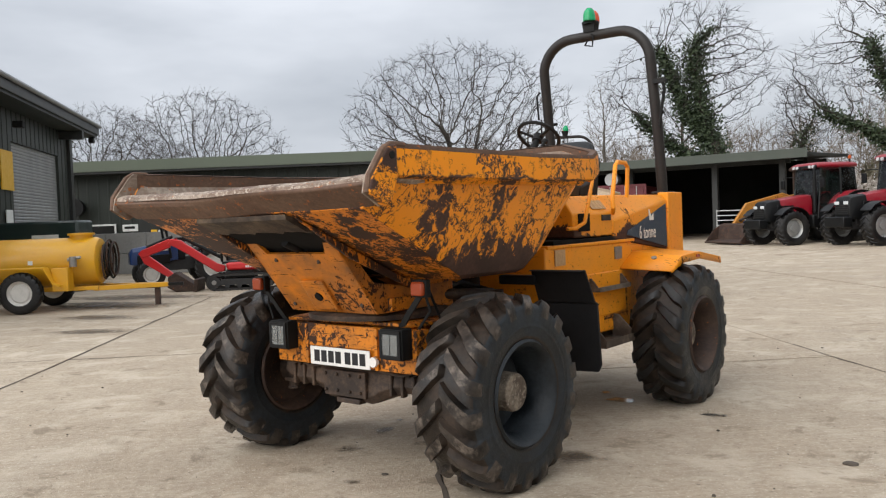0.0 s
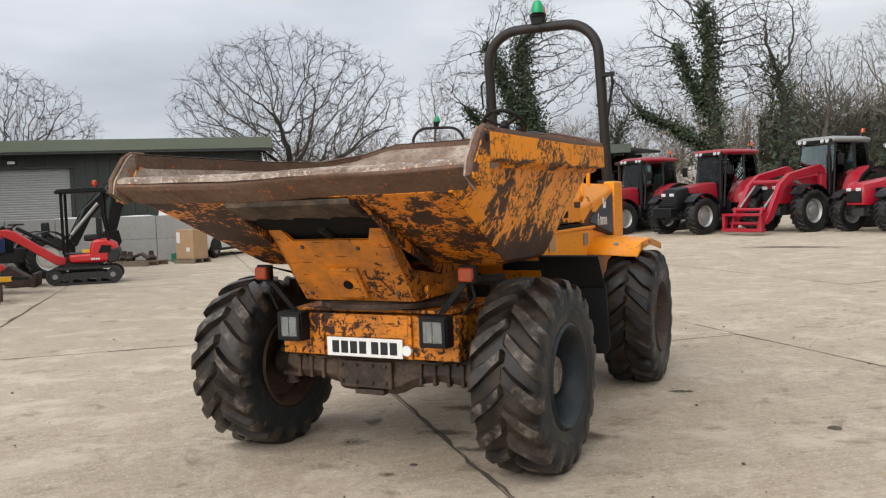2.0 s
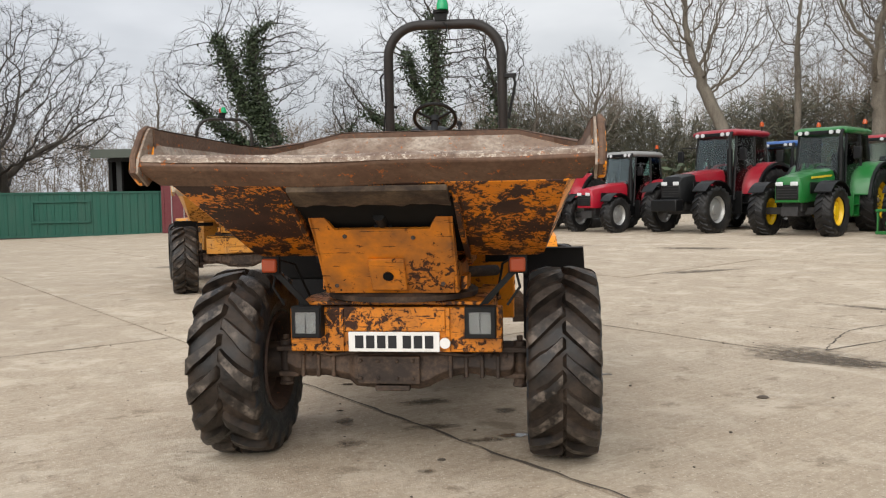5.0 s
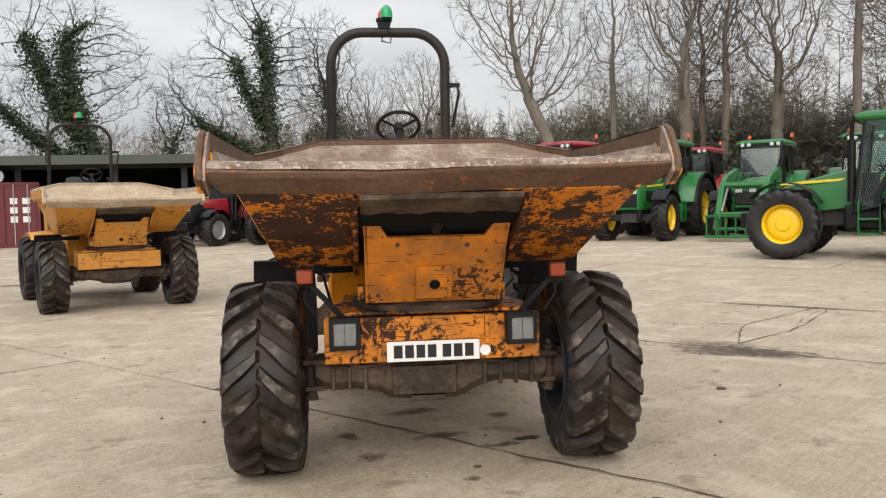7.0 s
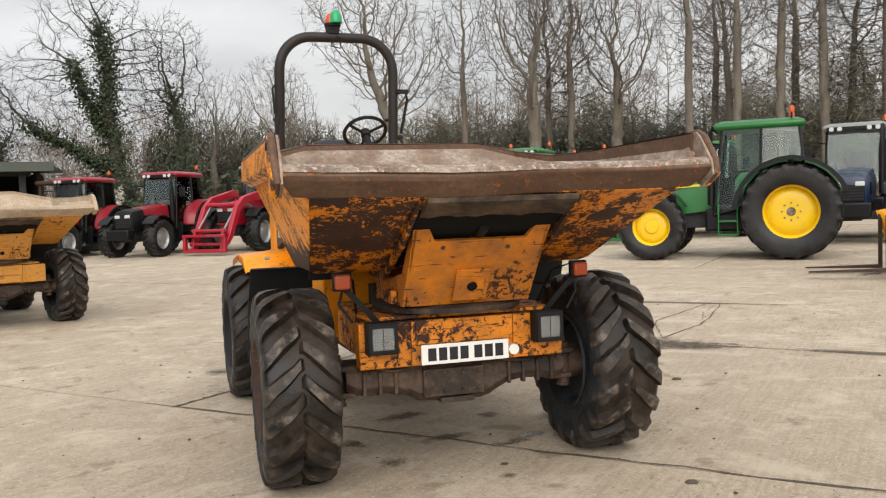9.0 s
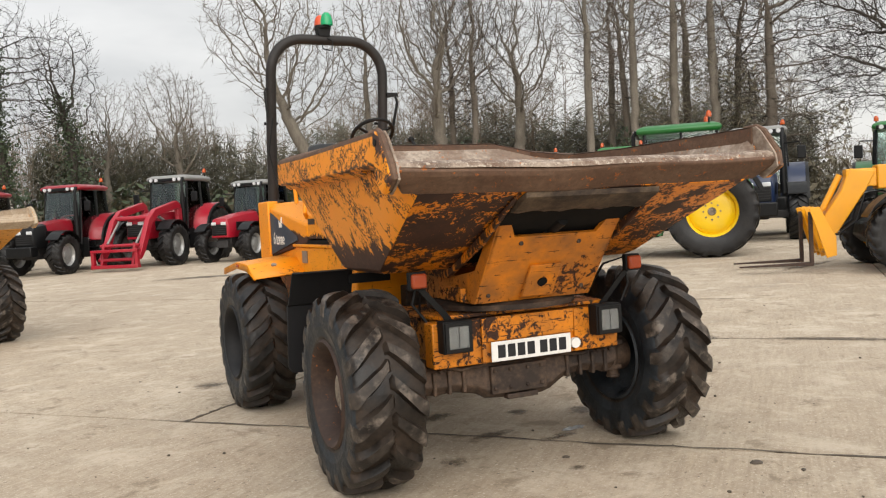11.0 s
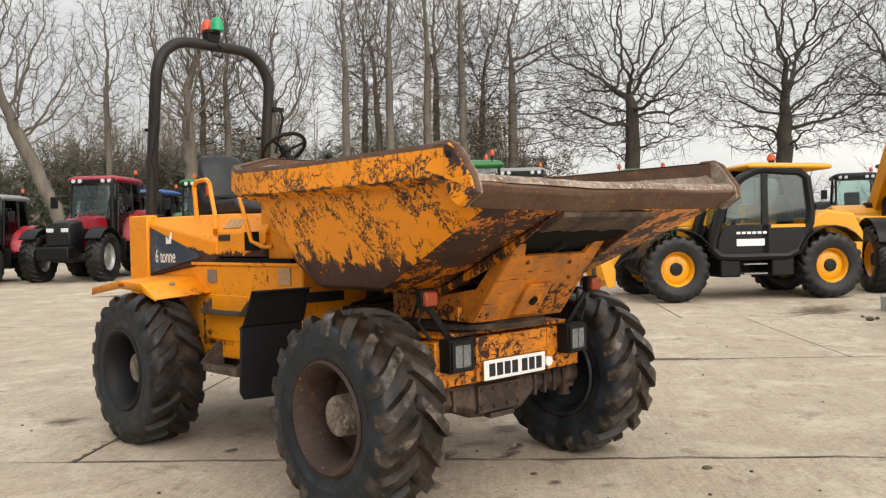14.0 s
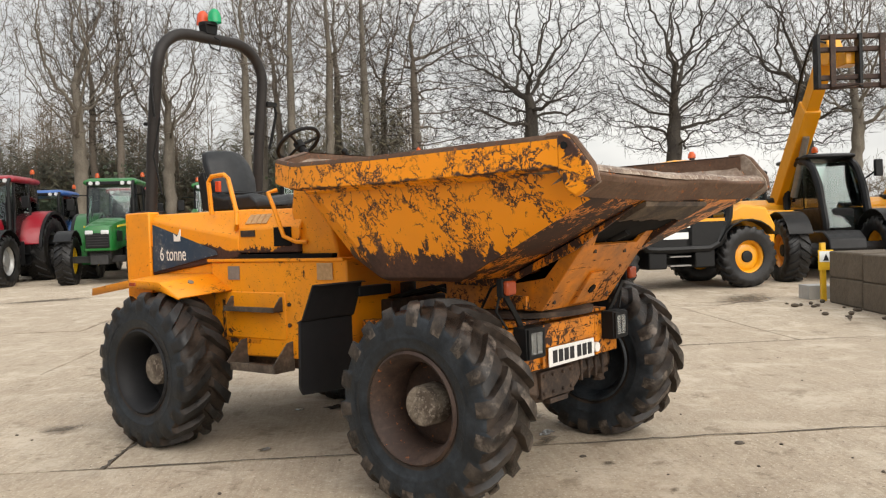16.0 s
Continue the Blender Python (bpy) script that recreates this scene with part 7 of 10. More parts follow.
def build_tractor(m, label, body, rim, roof, sc=1.0, nose="square", loader=None, fr=0.62, rr=0.88, wb=2.6, stripe=False, group="parked tractors", beacon=True, weights=True, exhaust="right"):
    t = thing("tractor", m @ Matrix.Diagonal((sc, sc, sc, 1)), label, "tractor", group)
    fw, rw = 0.42, 0.56
    tf, tr = 0.86, 0.90
    # chassis, engine, axles
    part("engine_block", MB().box(-0.27, 0.27, -0.35, wb, 0.62, 1.10), [M_DARKGREY], t, bevel=0.03)
    part("front_axle", MB().box(-tf, tf, -0.10, 0.10, fr - 0.10, fr + 0.08).box(-0.22, 0.22, -0.5, 0.3, 0.50, 0.75), [M_DARKGREY], t, bevel=0.02)
    part("rear_axle", MB().cyl((-tr, wb, rr), (tr, wb, rr), 0.16, n=14).box(-0.35, 0.35, wb - 0.45, wb + 0.35, 0.55, 1.2), [M_DARKGREY], t, bevel=0.02)
    # hood
    top0, top1 = (1.52, 1.72) if nose != "sloped" else (1.34, 1.76)
    rings = []
    for y, z0, z1, w in ((-0.62, 0.86, top0 - 0.16, 0.30), (-0.56, 0.84, top0 - 0.03, 0.34), (-0.30, 0.84, top0 + 0.02, 0.37), (0.40, 0.90, (top0 + top1) / 2 + 0.02, 0.40), (1.18, 0.98, top1, 0.44)):
        rings.append([(-w, y, z0), (w, y, z0), (w, y, z1 - 0.22), (w * 0.86, y, z1 - 0.04), (w * 0.55, y, z1), (-w * 0.55, y, z1), (-w * 0.86, y, z1 - 0.04), (-w, y, z1 - 0.22)])
    part("hood", MB().loft(rings), [body], t, "glossy engine hood", bevel=0.012)
    gr = part("grille", MB().box(-0.29, 0.29, -0.645, -0.60, 0.92, top0 - 0.22), [M_PLASTIC], t, "black grille", bevel=0.02)
    for k in range(5):
        z = 0.98 + k * 0.065
        part("grille_bar", MB().box(-0.26, 0.26, -0.655, -0.64, z, z + 0.016), [M_DARKGREY], gr)
    if body is M_RED:
        mask = [[(-w, y, z0), (w, y, z0), (w, y, z1 - 0.215), (w * 0.875, y, z1 - 0.028), (w * 0.56, y, z1 + 0.012), (-w * 0.56, y, z1 + 0.012), (-w * 0.875, y, z1 - 0.028), (-w, y, z1 - 0.215)] for y, z0, z1, w in ((-0.635, 0.84, top0 - 0.15, 0.31), (-0.56, 0.82, top0 - 0.025, 0.350), (-0.30, 0.82, top0 + 0.022, 0.380), (-0.05, 0.84, top0 + 0.055, 0.392))]
        part("nose_mask", MB().loft(mask), [M_PLASTIC], t, "black nose panel", bevel=0.012)
    for s in (-1, 1):
        part("headlamp", MB().cbox((s * 0.19, -0.655, top0 - 0.20), (0.19, 0.03, 0.10)), [M_LAMP], t, "clear headlamp", bevel=0.015)
        part("hood_vent", MB().box(s * 0.40 - 0.012, s * 0.40 + 0.012, -0.20, 0.45, 1.08, 1.36), [M_PLASTIC], t, "black side vent", bevel=0.01)
        if stripe:
            part("hood_stripe", MB().cbox((s * 0.41, 0.45, 1.50), (0.02, 1.2, 0.05), Matrix.Rotation(radians(3), 3, "X")), [M_STRIPE], t, "yellow stripe")
    if weights:
        part("front_weight", MB().box(-0.42, 0.42, -0.95, -0.62, 0.58, 0.90), [M_PLASTIC], t, "black front weights", bevel=0.03)
    # wheels and guards
    for s in (-1, 1):
        add_wheel(t, s * tf, 0, fr, fw, fr * 0.56, rim, 13 * s)
        add_wheel(t, s * tr, wb, rr, rw, rr * 0.56, rim, 29 * s)
        fg = []
        for k in range(9):
            a = radians(20 + 150 * k / 8)
            y, z = -math.cos(a) * (fr + 0.09), fr + math.sin(a) * (fr + 0.09)
            fg.append([(s * (tf - 0.21), y, z), (s * (tf + 0.21), y, z), (s * (tf + 0.21), y, z + 0.02), (s * (tf - 0.21), y, z + 0.03)])
        part("front_guard", MB().loft(fg[1:8]), [M_PLASTIC], t, "black front mudguard")
        rg = []
        for k in range(12):
            a = radians(8 + 150 * k / 11)
            y, z = wb - math.cos(a) * (rr + 0.10), rr + math.sin(a) * (rr + 0.10)
            rg.append([(s * 0.52, y, z), (s * (tr + 0.22), y, z), (s * (tr + 0.25), y, z - 0.05), (s * (tr + 0.22), y, z + 0.04), (s * 0.52, y, z + 0.05)])
        part("rear_fender", MB().loft(rg), [body], t, "curved rear fender", smooth=50)
        fl = []
        for k in range(12):
            a = radians(4 + 156 * k / 11)
            y, z = wb - math.cos(a) * (rr + 0.06), rr + math.sin(a) * (rr + 0.06)
            y2, z2 = wb - math.cos(a) * (rr + 0.155), rr + math.sin(a) * (rr + 0.155)
            fl.append([(s * (tr + 0.18), y, z), (s * (tr + 0.30), y, z), (s * (tr + 0.30), y2, z2 - 0.02), (s * (tr + 0.226), y2, z2 - 0.02)])
        part("fender_flare", MB().loft(fl), [M_PLASTIC], t, "black fender flare", smooth=50)
        part("fender_inner", MB().prism([(wb - 0.75, 1.0), (wb - 0.62, rr + 0.45), (wb, rr + 0.98), (wb + 0.6, rr + 0.5), (wb + 0.6, 1.0)], "x", s * 0.52 - 0.02, s * 0.52 + 0.02), [M_PLASTIC], t)
    # cab
    c = new("cab")
    c.parent = t
    y0, y1, zf, zr = 1.20, wb + 0.28, 1.22, 2.62
    pts = {"fl": (0.66, y0 + 0.04), "ml": (0.74, y0 + 0.95), "rl": (0.70, y1)}
    tops = {"fl": (0.62, y0 + 0.22), "ml": (0.66, y0 + 0.98), "rl": (0.62, y1 - 0.10)}
    for s in (-1, 1):
        for k in ("fl", "ml", "rl"):
            a, b = pts[k], tops[k]
            part("pillar", MB().tube([(s * a[0], a[1], zf - (0.35 if k == "fl" else 0.0)), (s * b[0], b[1], zr)], 0.035, 6), [M_PLASTIC], c)
        part("sill", MB().tube([(s * 0.66, y0 + 0.04, zf - 0.32), (s * 0.72, y0 + 0.9, zf - 0.1), (s * 0.70, y1, zf + 0.12)], 0.04, 6), [M_PLASTIC], c)
        pane("side_glass", [(s * 0.66, y0 + 0.06, zf - 0.28), (s * 0.735, y0 + 0.93, zf - 0.06), (s * 0.66, y0 + 0.96, zr), (s * 0.625, y0 + 0.22, zr)], c)
        pane("quarter_glass", [(s * 0.74, y0 + 0.98, zf + 0.3), (s * 0.70, y1 - 0.02, zf + 0.35), (s * 0.625, y1 - 0.12, zr), (s * 0.66, y0 + 1.0, zr)], c)
        part("lower_side", MB().prism([(y0 + 0.95, zf - 0.1), (y1, zf - 0.05), (y1, zf + 0.36), (y0 + 0.98, zf + 0.3)], "x", s * 0.70 - 0.02, s * 0.70 + 0.02), [M_PLASTIC], c)
        mr = part("mirror_arm", MB().tube([(s * 0.64, y0 + 0.15, 2.35), (s * 0.98, y0 - 0.05, 2.36), (s * 1.0, y0 - 0.05, 2.28)], 0.016, 6), [M_PLASTIC], c)
        part("mirror", MB().cbox((s * 1.02, y0 - 0.06, 2.10), (0.20, 0.07, 0.32)), [M_PLASTIC], mr, "black door mirror", bevel=0.02)
        part("step", MB().box(s * 0.70 - 0.16, s * 0.70 + 0.16, y0 + 0.12, y0 + 0.52, 0.46, 0.50).box(s * 0.70 - 0.16, s * 0.70 + 0.16, y0 + 0.14, y0 + 0.50, 0.74, 0.78).box(s * 0.70 - 0.16, s * 0.70 + 0.16, y0 + 0.12, y0 + 0.15, 0.46, 1.1).box(s * 0.70 - 0.16, s * 0.70 + 0.16, y0 + 0.49, y0 + 0.52, 0.46, 1.1), [body if stripe else M_PLASTIC], t, "cab step", bevel=0.008)
        part("tank", MB().box(s * 0.46 - 0.18, s * 0.46 + 0.18, y0 - 0.15, y0 + 0.75, 0.55, 1.02), [M_PLASTIC], t, "black fuel tank", bevel=0.05)
    pane("windscreen", [(-0.64, y0 + 0.05, zf + 0.12), (0.64, y0 + 0.05, zf + 0.12), (0.60, y0 + 0.22, zr), (-0.60, y0 + 0.22, zr)], c)
    pane("rear_glass", [(-0.66, y1, zf + 0.35), (0.66, y1, zf + 0.35), (0.60, y1 - 0.1, zr), (-0.60, y1 - 0.1, zr)], c)
    part("floor", MB().box(-0.66, 0.66, y0 + 0.1, y1, zf - 0.33, zf - 0.22), [M_INTERIOR], c)
    part("driver_seat", MB().box(-0.27, 0.27, y1 - 0.85, y1 - 0.35, 1.32, 1.50).prism([(y1 - 0.42, 1.5), (y1 - 0.28, 1.5), (y1 - 0.18, 2.2), (y1 - 0.30, 2.2)], "x", -0.25, 0.25), [M_INTERIOR], c, "dark driver's seat", bevel=0.05)
    part("dash", MB().box(-0.25, 0.25, y0 + 0.12, y0 + 0.38, 1.1, 1.65).tube([(0, y0 + 0.35, 1.6), (0, y0 + 0.52, 1.78)], 0.03, 6).lathe([(1.77, 0.17), (1.80, 0.2), (1.77, 0.2)], "z", 16, 0, (0, y0 + 0.52, 0)), [M_INTERIOR], c)
    rings = []
    for z, g in ((zr, 0.0), (zr + 0.05, 0.06), (zr + 0.14, 0.04), (zr + 0.20, -0.10)):
        rings.append([(-0.66 - g, y0 + 0.10 - g, z), (0.66 + g, y0 + 0.10 - g, z), (0.68 + g, y1 - 0.05 + g, z), (-0.68 - g, y1 - 0.05 + g, z)])
    part("roof", MB().loft(rings), [roof], c, "cab roof", bevel=0.05)
    part("roof_visor", MB().box(-0.62, 0.62, y0 + 0.02, y0 + 0.08, zr + 0.0, zr + 0.10), [M_PLASTIC], c, bevel=0.015)
    for x in (-0.5, -0.32, 0.32, 0.5):
        part("work_lamp", MB().cyl((x, y0 - 0.02, zr + 0.05), (x, y0 + 0.04, zr + 0.05), 0.055, n=12), [M_LAMP], c)
    part("wiper", MB().tube([(0.05, y0 + 0.03, zf + 0.2), (-0.25, y0 + 0.10, zf + 0.75)], 0.012, 5), [M_PLASTIC], c)
    if beacon:
        for s in ((-1, 1) if stripe else (1,)):
            b = part("beacon_stem", MB().cyl((s * 0.62, y1 - 0.25, zr + 0.1), (s * 0.62, y1 - 0.25, zr + 0.30), 0.02, n=8), [M_PLASTIC], c)
            part("beacon", MB().lathe([(zr + 0.30, 0.06), (zr + 0.38, 0.058), (zr + 0.43, 0.03), (zr + 0.435, 0.001)], "z", 14, 0, (s * 0.62, y1 - 0.25, 0)), [M_AMBER], b, "amber beacon")
    sx = 0.58 if exhaust == "right" else -0.58
    part("exhaust", MB().tube([(sx, y0 - 0.02, 1.1), (sx, y0 - 0.02, 2.25)], 0.075, 12).tube([(sx, y0 - 0.02, 2.25), (sx, y0 - 0.02, 2.6), (sx + 0.02, y0 + 0.05, 2.72)], 0.045, 10), [M_PLASTIC], t, "black exhaust stack")
    if loader:
        ld = new("front_loader")
        ld.parent = t
        lc, low = loader
        for s in (-1, 1):
            part("loader_post", MB().box(s * 0.58 - 0.06, s * 0.58 + 0.06, 0.75, 1.0, 0.7, 1.75), [lc], ld, bevel=0.02)
            arm = [(0.92, 1.86), (0.72, 1.98), (-0.55, 1.72), (-0.95, 1.42), (-1.45, 0.52), (-1.62, 0.30), (-1.45, 0.28), (-1.22, 0.50), (-0.78, 1.28), (-0.42, 1.52), (0.70, 1.74), (0.90, 1.66)]
            part("loader_arm", MB().prism(arm, "x", s * 0.58 - 0.075, s * 0.58 + 0.075), [lc], ld, "bent loader arm", bevel=0.015)
            part("loader_ram", MB().cyl((s * 0.58, 0.80, 1.0), (s * 0.58, -0.30, 1.50), 0.045, n=10).cyl((s * 0.46, -0.60, 1.55), (s * 0.46, -1.40, 0.75), 0.035, n=10), [M_STEEL], ld, "steel ram")
            part("loader_plate", MB().prism([(-1.72, 0.12), (-1.50, 0.12), (-1.36, 0.62), (-1.55, 0.78)], "x", s * 0.50 - 0.04, s * 0.50 + 0.04), [lc], ld, bevel=0.01)
        for z, yy in ((0.30, -1.62), (0.70, -1.50)):
            part("cross_tube", MB().cyl((-0.62, yy, z), (0.62, yy, z), 0.05, n=10), [lc], ld)
        part("cross_tube", MB().cyl((-0.58, -0.75, 1.48), (0.58, -0.75, 1.48), 0.07, n=10), [lc], ld)
        if low == "bucket":
            part("loader_frame", MB().box(-0.75, 0.75, -1.85, -1.66, 0.06, 0.16).box(-0.75, 0.75, -1.85, -1.66, 0.52, 0.60).box(-0.75, -0.65, -1.83, -1.7, 0.1, 0.6).box(0.65, 0.75, -1.83, -1.7, 0.1, 0.6), [lc], ld, "loader implement frame", bevel=0.012)
        else:
            fr_ = MB().box(-0.8, 0.8, -1.85, -1.72, 0.06, 0.14).box(-0.8, 0.8, -1.85, -1.72, 0.62, 0.68)
            for k in range(7):
                x = -0.76 + 0.2533 * k
                fr_.box(x - 0.02, x + 0.02, -1.82, -1.74, 0.1, 0.66)
            part("loader_frame", fr_, [lc], ld, "barred loader frame", bevel=0.006)
    return t


def at_axle(x, y, fx, fy):
    n = math.hypot(fx, fy)
    return facing(x, y, fx / n, fy / n)


build_tractor(at_axle(-2.78, 31.16, -0.74, -0.68), "dark red tractor with black cab parked in the row", M_RED, M_SILVER, M_RED, 0.98, fr=0.60, rr=0.84)
build_tractor(at_axle(-0.18, 29.36, -0.74, -0.68), "dark red tractor with clear headlamps and red cab roof", M_RED, M_SILVER, M_RED, 1.0, fr=0.62, rr=0.86)
build_tractor(at_axle(2.97, 28.66, -0.76, -0.65), "bright red tractor with red front loader lowered to the ground", M_RED2, M_SILVER, M_GREYROOF, 1.06, loader=(M_RED2, "bucket"), fr=0.64, rr=0.88, weights=False)
build_tractor(at_axle(5.02, 26.86, -0.84, -0.55), "small bright red tractor with grey cab roof", M_RED2, M_SILVER, M_GREYROOF, 0.94, fr=0.62, rr=0.84, weights=False)
build_tractor(at_axle(7.37, 25.16, -0.86, -0.51), "large dark red tractor with black nose weights", M_RED, M_SILVER, M_RED, 1.14, fr=0.64, rr=0.88)
build_tractor(at_axle(10.32, 26.46, -0.84, -0.54), "blue tractor parked behind the front row", M_BLUE, M_SILVER, M_BLUE, 1.02)
build_tractor(at_axle(9.32, 22.01, -0.80, -0.60), "green tractor with yellow wheels and green cab roof", M_GREEN, M_TYELLOW, M_GREEN, 1.08, stripe=True, fr=0.64, rr=0.88, weights=False)
build_tractor(at_axle(13.02, 25.26, -0.80, -0.60), "red tractor parked behind the front row", M_RED, M_SILVER, M_RED, 1.05)
build_tractor(at_axle(12.37, 20.66, -0.78, -0.63), "green tractor with green front loader and barred frame", M_GREEN, M_TYELLOW, M_GREEN, 1.04, loader=(M_GREEN, "frame"), stripe=True, weights=False)
build_tractor(at_axle(15.02, 19.16, -0.78, -0.63), "green tractor with yellow wheels behind the row", M_GREEN, M_TYELLOW, M_GREEN, 1.08, stripe=True)
build_tractor(at_axle(9.05, 15.15, -0.61, 0.79), "large green tractor with bright yellow wheels, parked broadside", M_GREEN, M_TYELLOW, M_GREEN, 1.06, nose="sloped", stripe=True, fr=0.70, rr=0.95, wb=2.72)
build_tractor(at_axle(14.6, 14.0, -0.85, -0.52), "dark navy tractor with black grille and dark roof", M_NAVY, M_SILVER, M_GREYROOF, 1.12)

# ---- second dumper, telehandlers ----
M_OCHRE = paint("faded_ochre_paint", (0.58, 0.25, 0.035), wear=0.42, dirt=0.5, dirt_col=(0.34, 0.25, 0.15))
M_OCHRE_IN = rust_metal("dusty_skip_inside", (0.40, 0.30, 0.20), (0.56, 0.47, 0.36), 0.7)
CLEANER = dict(WORN, skip=M_OCHRE, under=M_OCHRE, inside=M_OCHRE_IN, lip=M_OCHRE_IN, liptop=M_OCHRE_IN, ear=M_OCHRE, ped=M_OCHRE, chassis=M_OCHRE, body=M_OCHRE, hood=M_OCHRE, rims=(M_BLACK,) * 4, rim_labels=("black rim",) * 4, hub=M_OCHRE,
               skip_label="faded ochre skip with a dusty pale mouth")
build_dumper(at_axle(-4.72, 14.05, 0.20, -0.98), CLEANER, "site_dumper", "second site dumper in faded ochre paint, dusty skip", plate=False, worn=False)

M_GLASS_DIM = glass("tinted_cab_glass", (0.62, 0.70, 0.68))
M_JYELLOW = gloss("telehandler_yellow", (0.76, 0.325, 0.005), 0.10)


def build_telehandler(m, label, boom_up=0.0, sc=1.0, forks=True, hand=1, roof=None):
    """Local -y is forward; hand +1 puts the cab on the -x side, -1 on the +x side."""

    def mpart(name, mb, *a, **k):
        mb.v = [(hand * x, y, z) for x, y, z in mb.v]
        return part(name, mb, *a, **k)

    def mpane(name, pts, parent, mat=M_GLASS):
        return pane(name, [(hand * x, y, z) for x, y, z in pts], parent, mat)

    t = thing("telehandler", m @ Matrix.Diagonal((sc, sc, sc, 1)), label, "telehandler", "telehandlers")
    wb, R = 3.0, 0.62
    for y in (0, wb):
        for s in (-1, 1):
            add_wheel(t, s * 0.93, y, R, 0.44, 0.33, M_JYELLOW, 11 * s, "yellow rim")
        mpart("axle", MB().cyl((-0.9, y, R), (0.9, y, R), 0.11, n=12), [M_DARKGREY], t)
    mpart("chassis", MB().prism([(-0.55, 0.60), (-0.40, 0.45), (wb + 0.7, 0.45), (wb + 0.7, 0.95), (-0.25, 0.95), (-0.50, 0.80)], "x", -0.36, 0.36), [M_PLASTIC], t, bevel=0.03)
    # cab
    c = new("cab")
    c.parent = t
    c.matrix_local = Matrix.Translation((0, 0.19, 0)) @ Matrix.Diagonal((1, 1.2, 1, 1))
    prof = [(0.40, 0.98), (0.55, 0.80), (1.80, 0.80), (2.04, 1.50), (1.95, 2.36), (1.16, 2.42), (0.86, 2.24), (0.62, 1.82)]
    fr = MB()
    for s, x in ((-1, -1.02), (1, -0.12)):
        loop = [tuple(a[i] + (b[i] - a[i]) * q for i in (0, 1)) for a, b in zip(prof, prof[1:] + prof[:1]) for q in (0.13, 0.87)]
        fr.tube([(x, y, z) for y, z in [*loop, loop[0]]], 0.078, 8)
    mpart("cab_frame", fr, [M_PLASTIC], c, "black cab frame")
    for x in (-1.03, -0.12):
        mpart("door_panel", MB().prism([(0.50, 0.82), (1.95, 0.82), (2.0, 1.40), (0.62, 1.40), (0.50, 1.10)], "x", x - 0.03, x + 0.03), [M_PLASTIC], c, "black door panel", bevel=0.015)
        mpane("side_glass", [(x, 0.64, 1.42), (x, 1.24, 1.42), (x, 1.24, 2.38), (x, 1.16, 2.38), (x, 0.90, 2.20), (x, 0.68, 1.80)], c, M_GLASS_DIM)
        mpane("quarter_glass", [(x, 1.30, 1.42), (x, 1.96, 1.46), (x, 1.92, 2.33), (x, 1.30, 2.36)], c, M_GLASS_DIM)
    mpart("door_pillar", MB().box(-1.06, -1.0, 1.22, 1.32, 0.85, 2.38), [M_PLASTIC], c)
    mpane("windscreen", [(-1.0, 0.46, 1.0), (-0.14, 0.46, 1.0), (-0.14, 1.10, 2.36), (-1.0, 1.10, 2.36)], c, M_GLASS_DIM)
    mpane("rear_glass", [(-1.0, 2.0, 1.5), (-0.14, 2.0, 1.5), (-0.14, 1.88, 2.3), (-1.0, 1.88, 2.3)], c)
    rings = [[(-1.06 - g, 1.02 - g, z), (-0.08 + g, 1.02 - g, z), (-0.08 + g, 2.34 + g, z - 0.03), (-1.06 - g, 2.34 + g, z - 0.03)] for z, g in ((2.44, 0), (2.46, 0.04), (2.52, 0.03), (2.555, -0.08))]
    mpart("cab_roof", MB().loft(rings), [roof or M_JYELLOW], c, "cab roof", bevel=0.03)
    mpart("steering_wheel", MB().lathe([(1.50, 0.17), (1.52, 0.19), (1.50, 0.21), (1.48, 0.19)], "z", 18, 0, (-0.58, 0.98, 0)).tube([(-0.58, 0.72, 1.0), (-0.58, 0.98, 1.49)], 0.04, 8), [M_INTERIOR], c)
    mpart("dash_console", MB().prism([(0.55, 0.9), (0.78, 0.9), (0.74, 1.42), (0.58, 1.36)], "x", -0.80, -0.36), [M_INTERIOR], c, bevel=0.03)
    mpart("driver_seat", MB().box(-0.85, -0.35, 1.3, 1.8, 1.0, 1.3).box(-0.82, -0.38, 1.72, 1.86, 1.3, 1.95), [M_INTERIOR], c, bevel=0.05)
    mpart("door_stripe", MB().box(-1.068, -1.06, 1.36, 1.92, 1.33, 1.39), [M_JYELLOW], c, "yellow stripe")
    mpart("door_mark", MB().box(-1.070, -1.060, 0.80, 1.25, 1.0, 1.13), [M_WHITE_SIGN], c, "plain white maker's mark")
    for k in range(6):
        mpart("door_mark", MB().box(-1.070, -1.060, 0.80 + k * 0.085, 0.86 + k * 0.085, 1.22, 1.265), [M_WHITE_SIGN], c)
    b = mpart("beacon_stem", MB().cyl((-0.55, 1.6, 2.5), (-0.55, 1.6, 2.62), 0.05, n=10), [M_PLASTIC], c)
    mpart("beacon", MB().lathe([(2.62, 0.07), (2.70, 0.065), (2.75, 0.03), (2.755, 0.001)], "z", 14, 0, (-0.55, 1.6, 0)), [M_AMBER], b, "amber beacon")
    mr = mpart("mirror_arm", MB().tube([(-1.0, 0.75, 1.9), (-1.2, 0.55, 2.1), (-1.22, 0.5, 2.2)], 0.018, 6), [M_PLASTIC], c)
    mpart("mirror", MB().cbox((-1.24, 0.48, 2.18), (0.16, 0.08, 0.34)), [M_PLASTIC], mr, "black mirror", bevel=0.02)
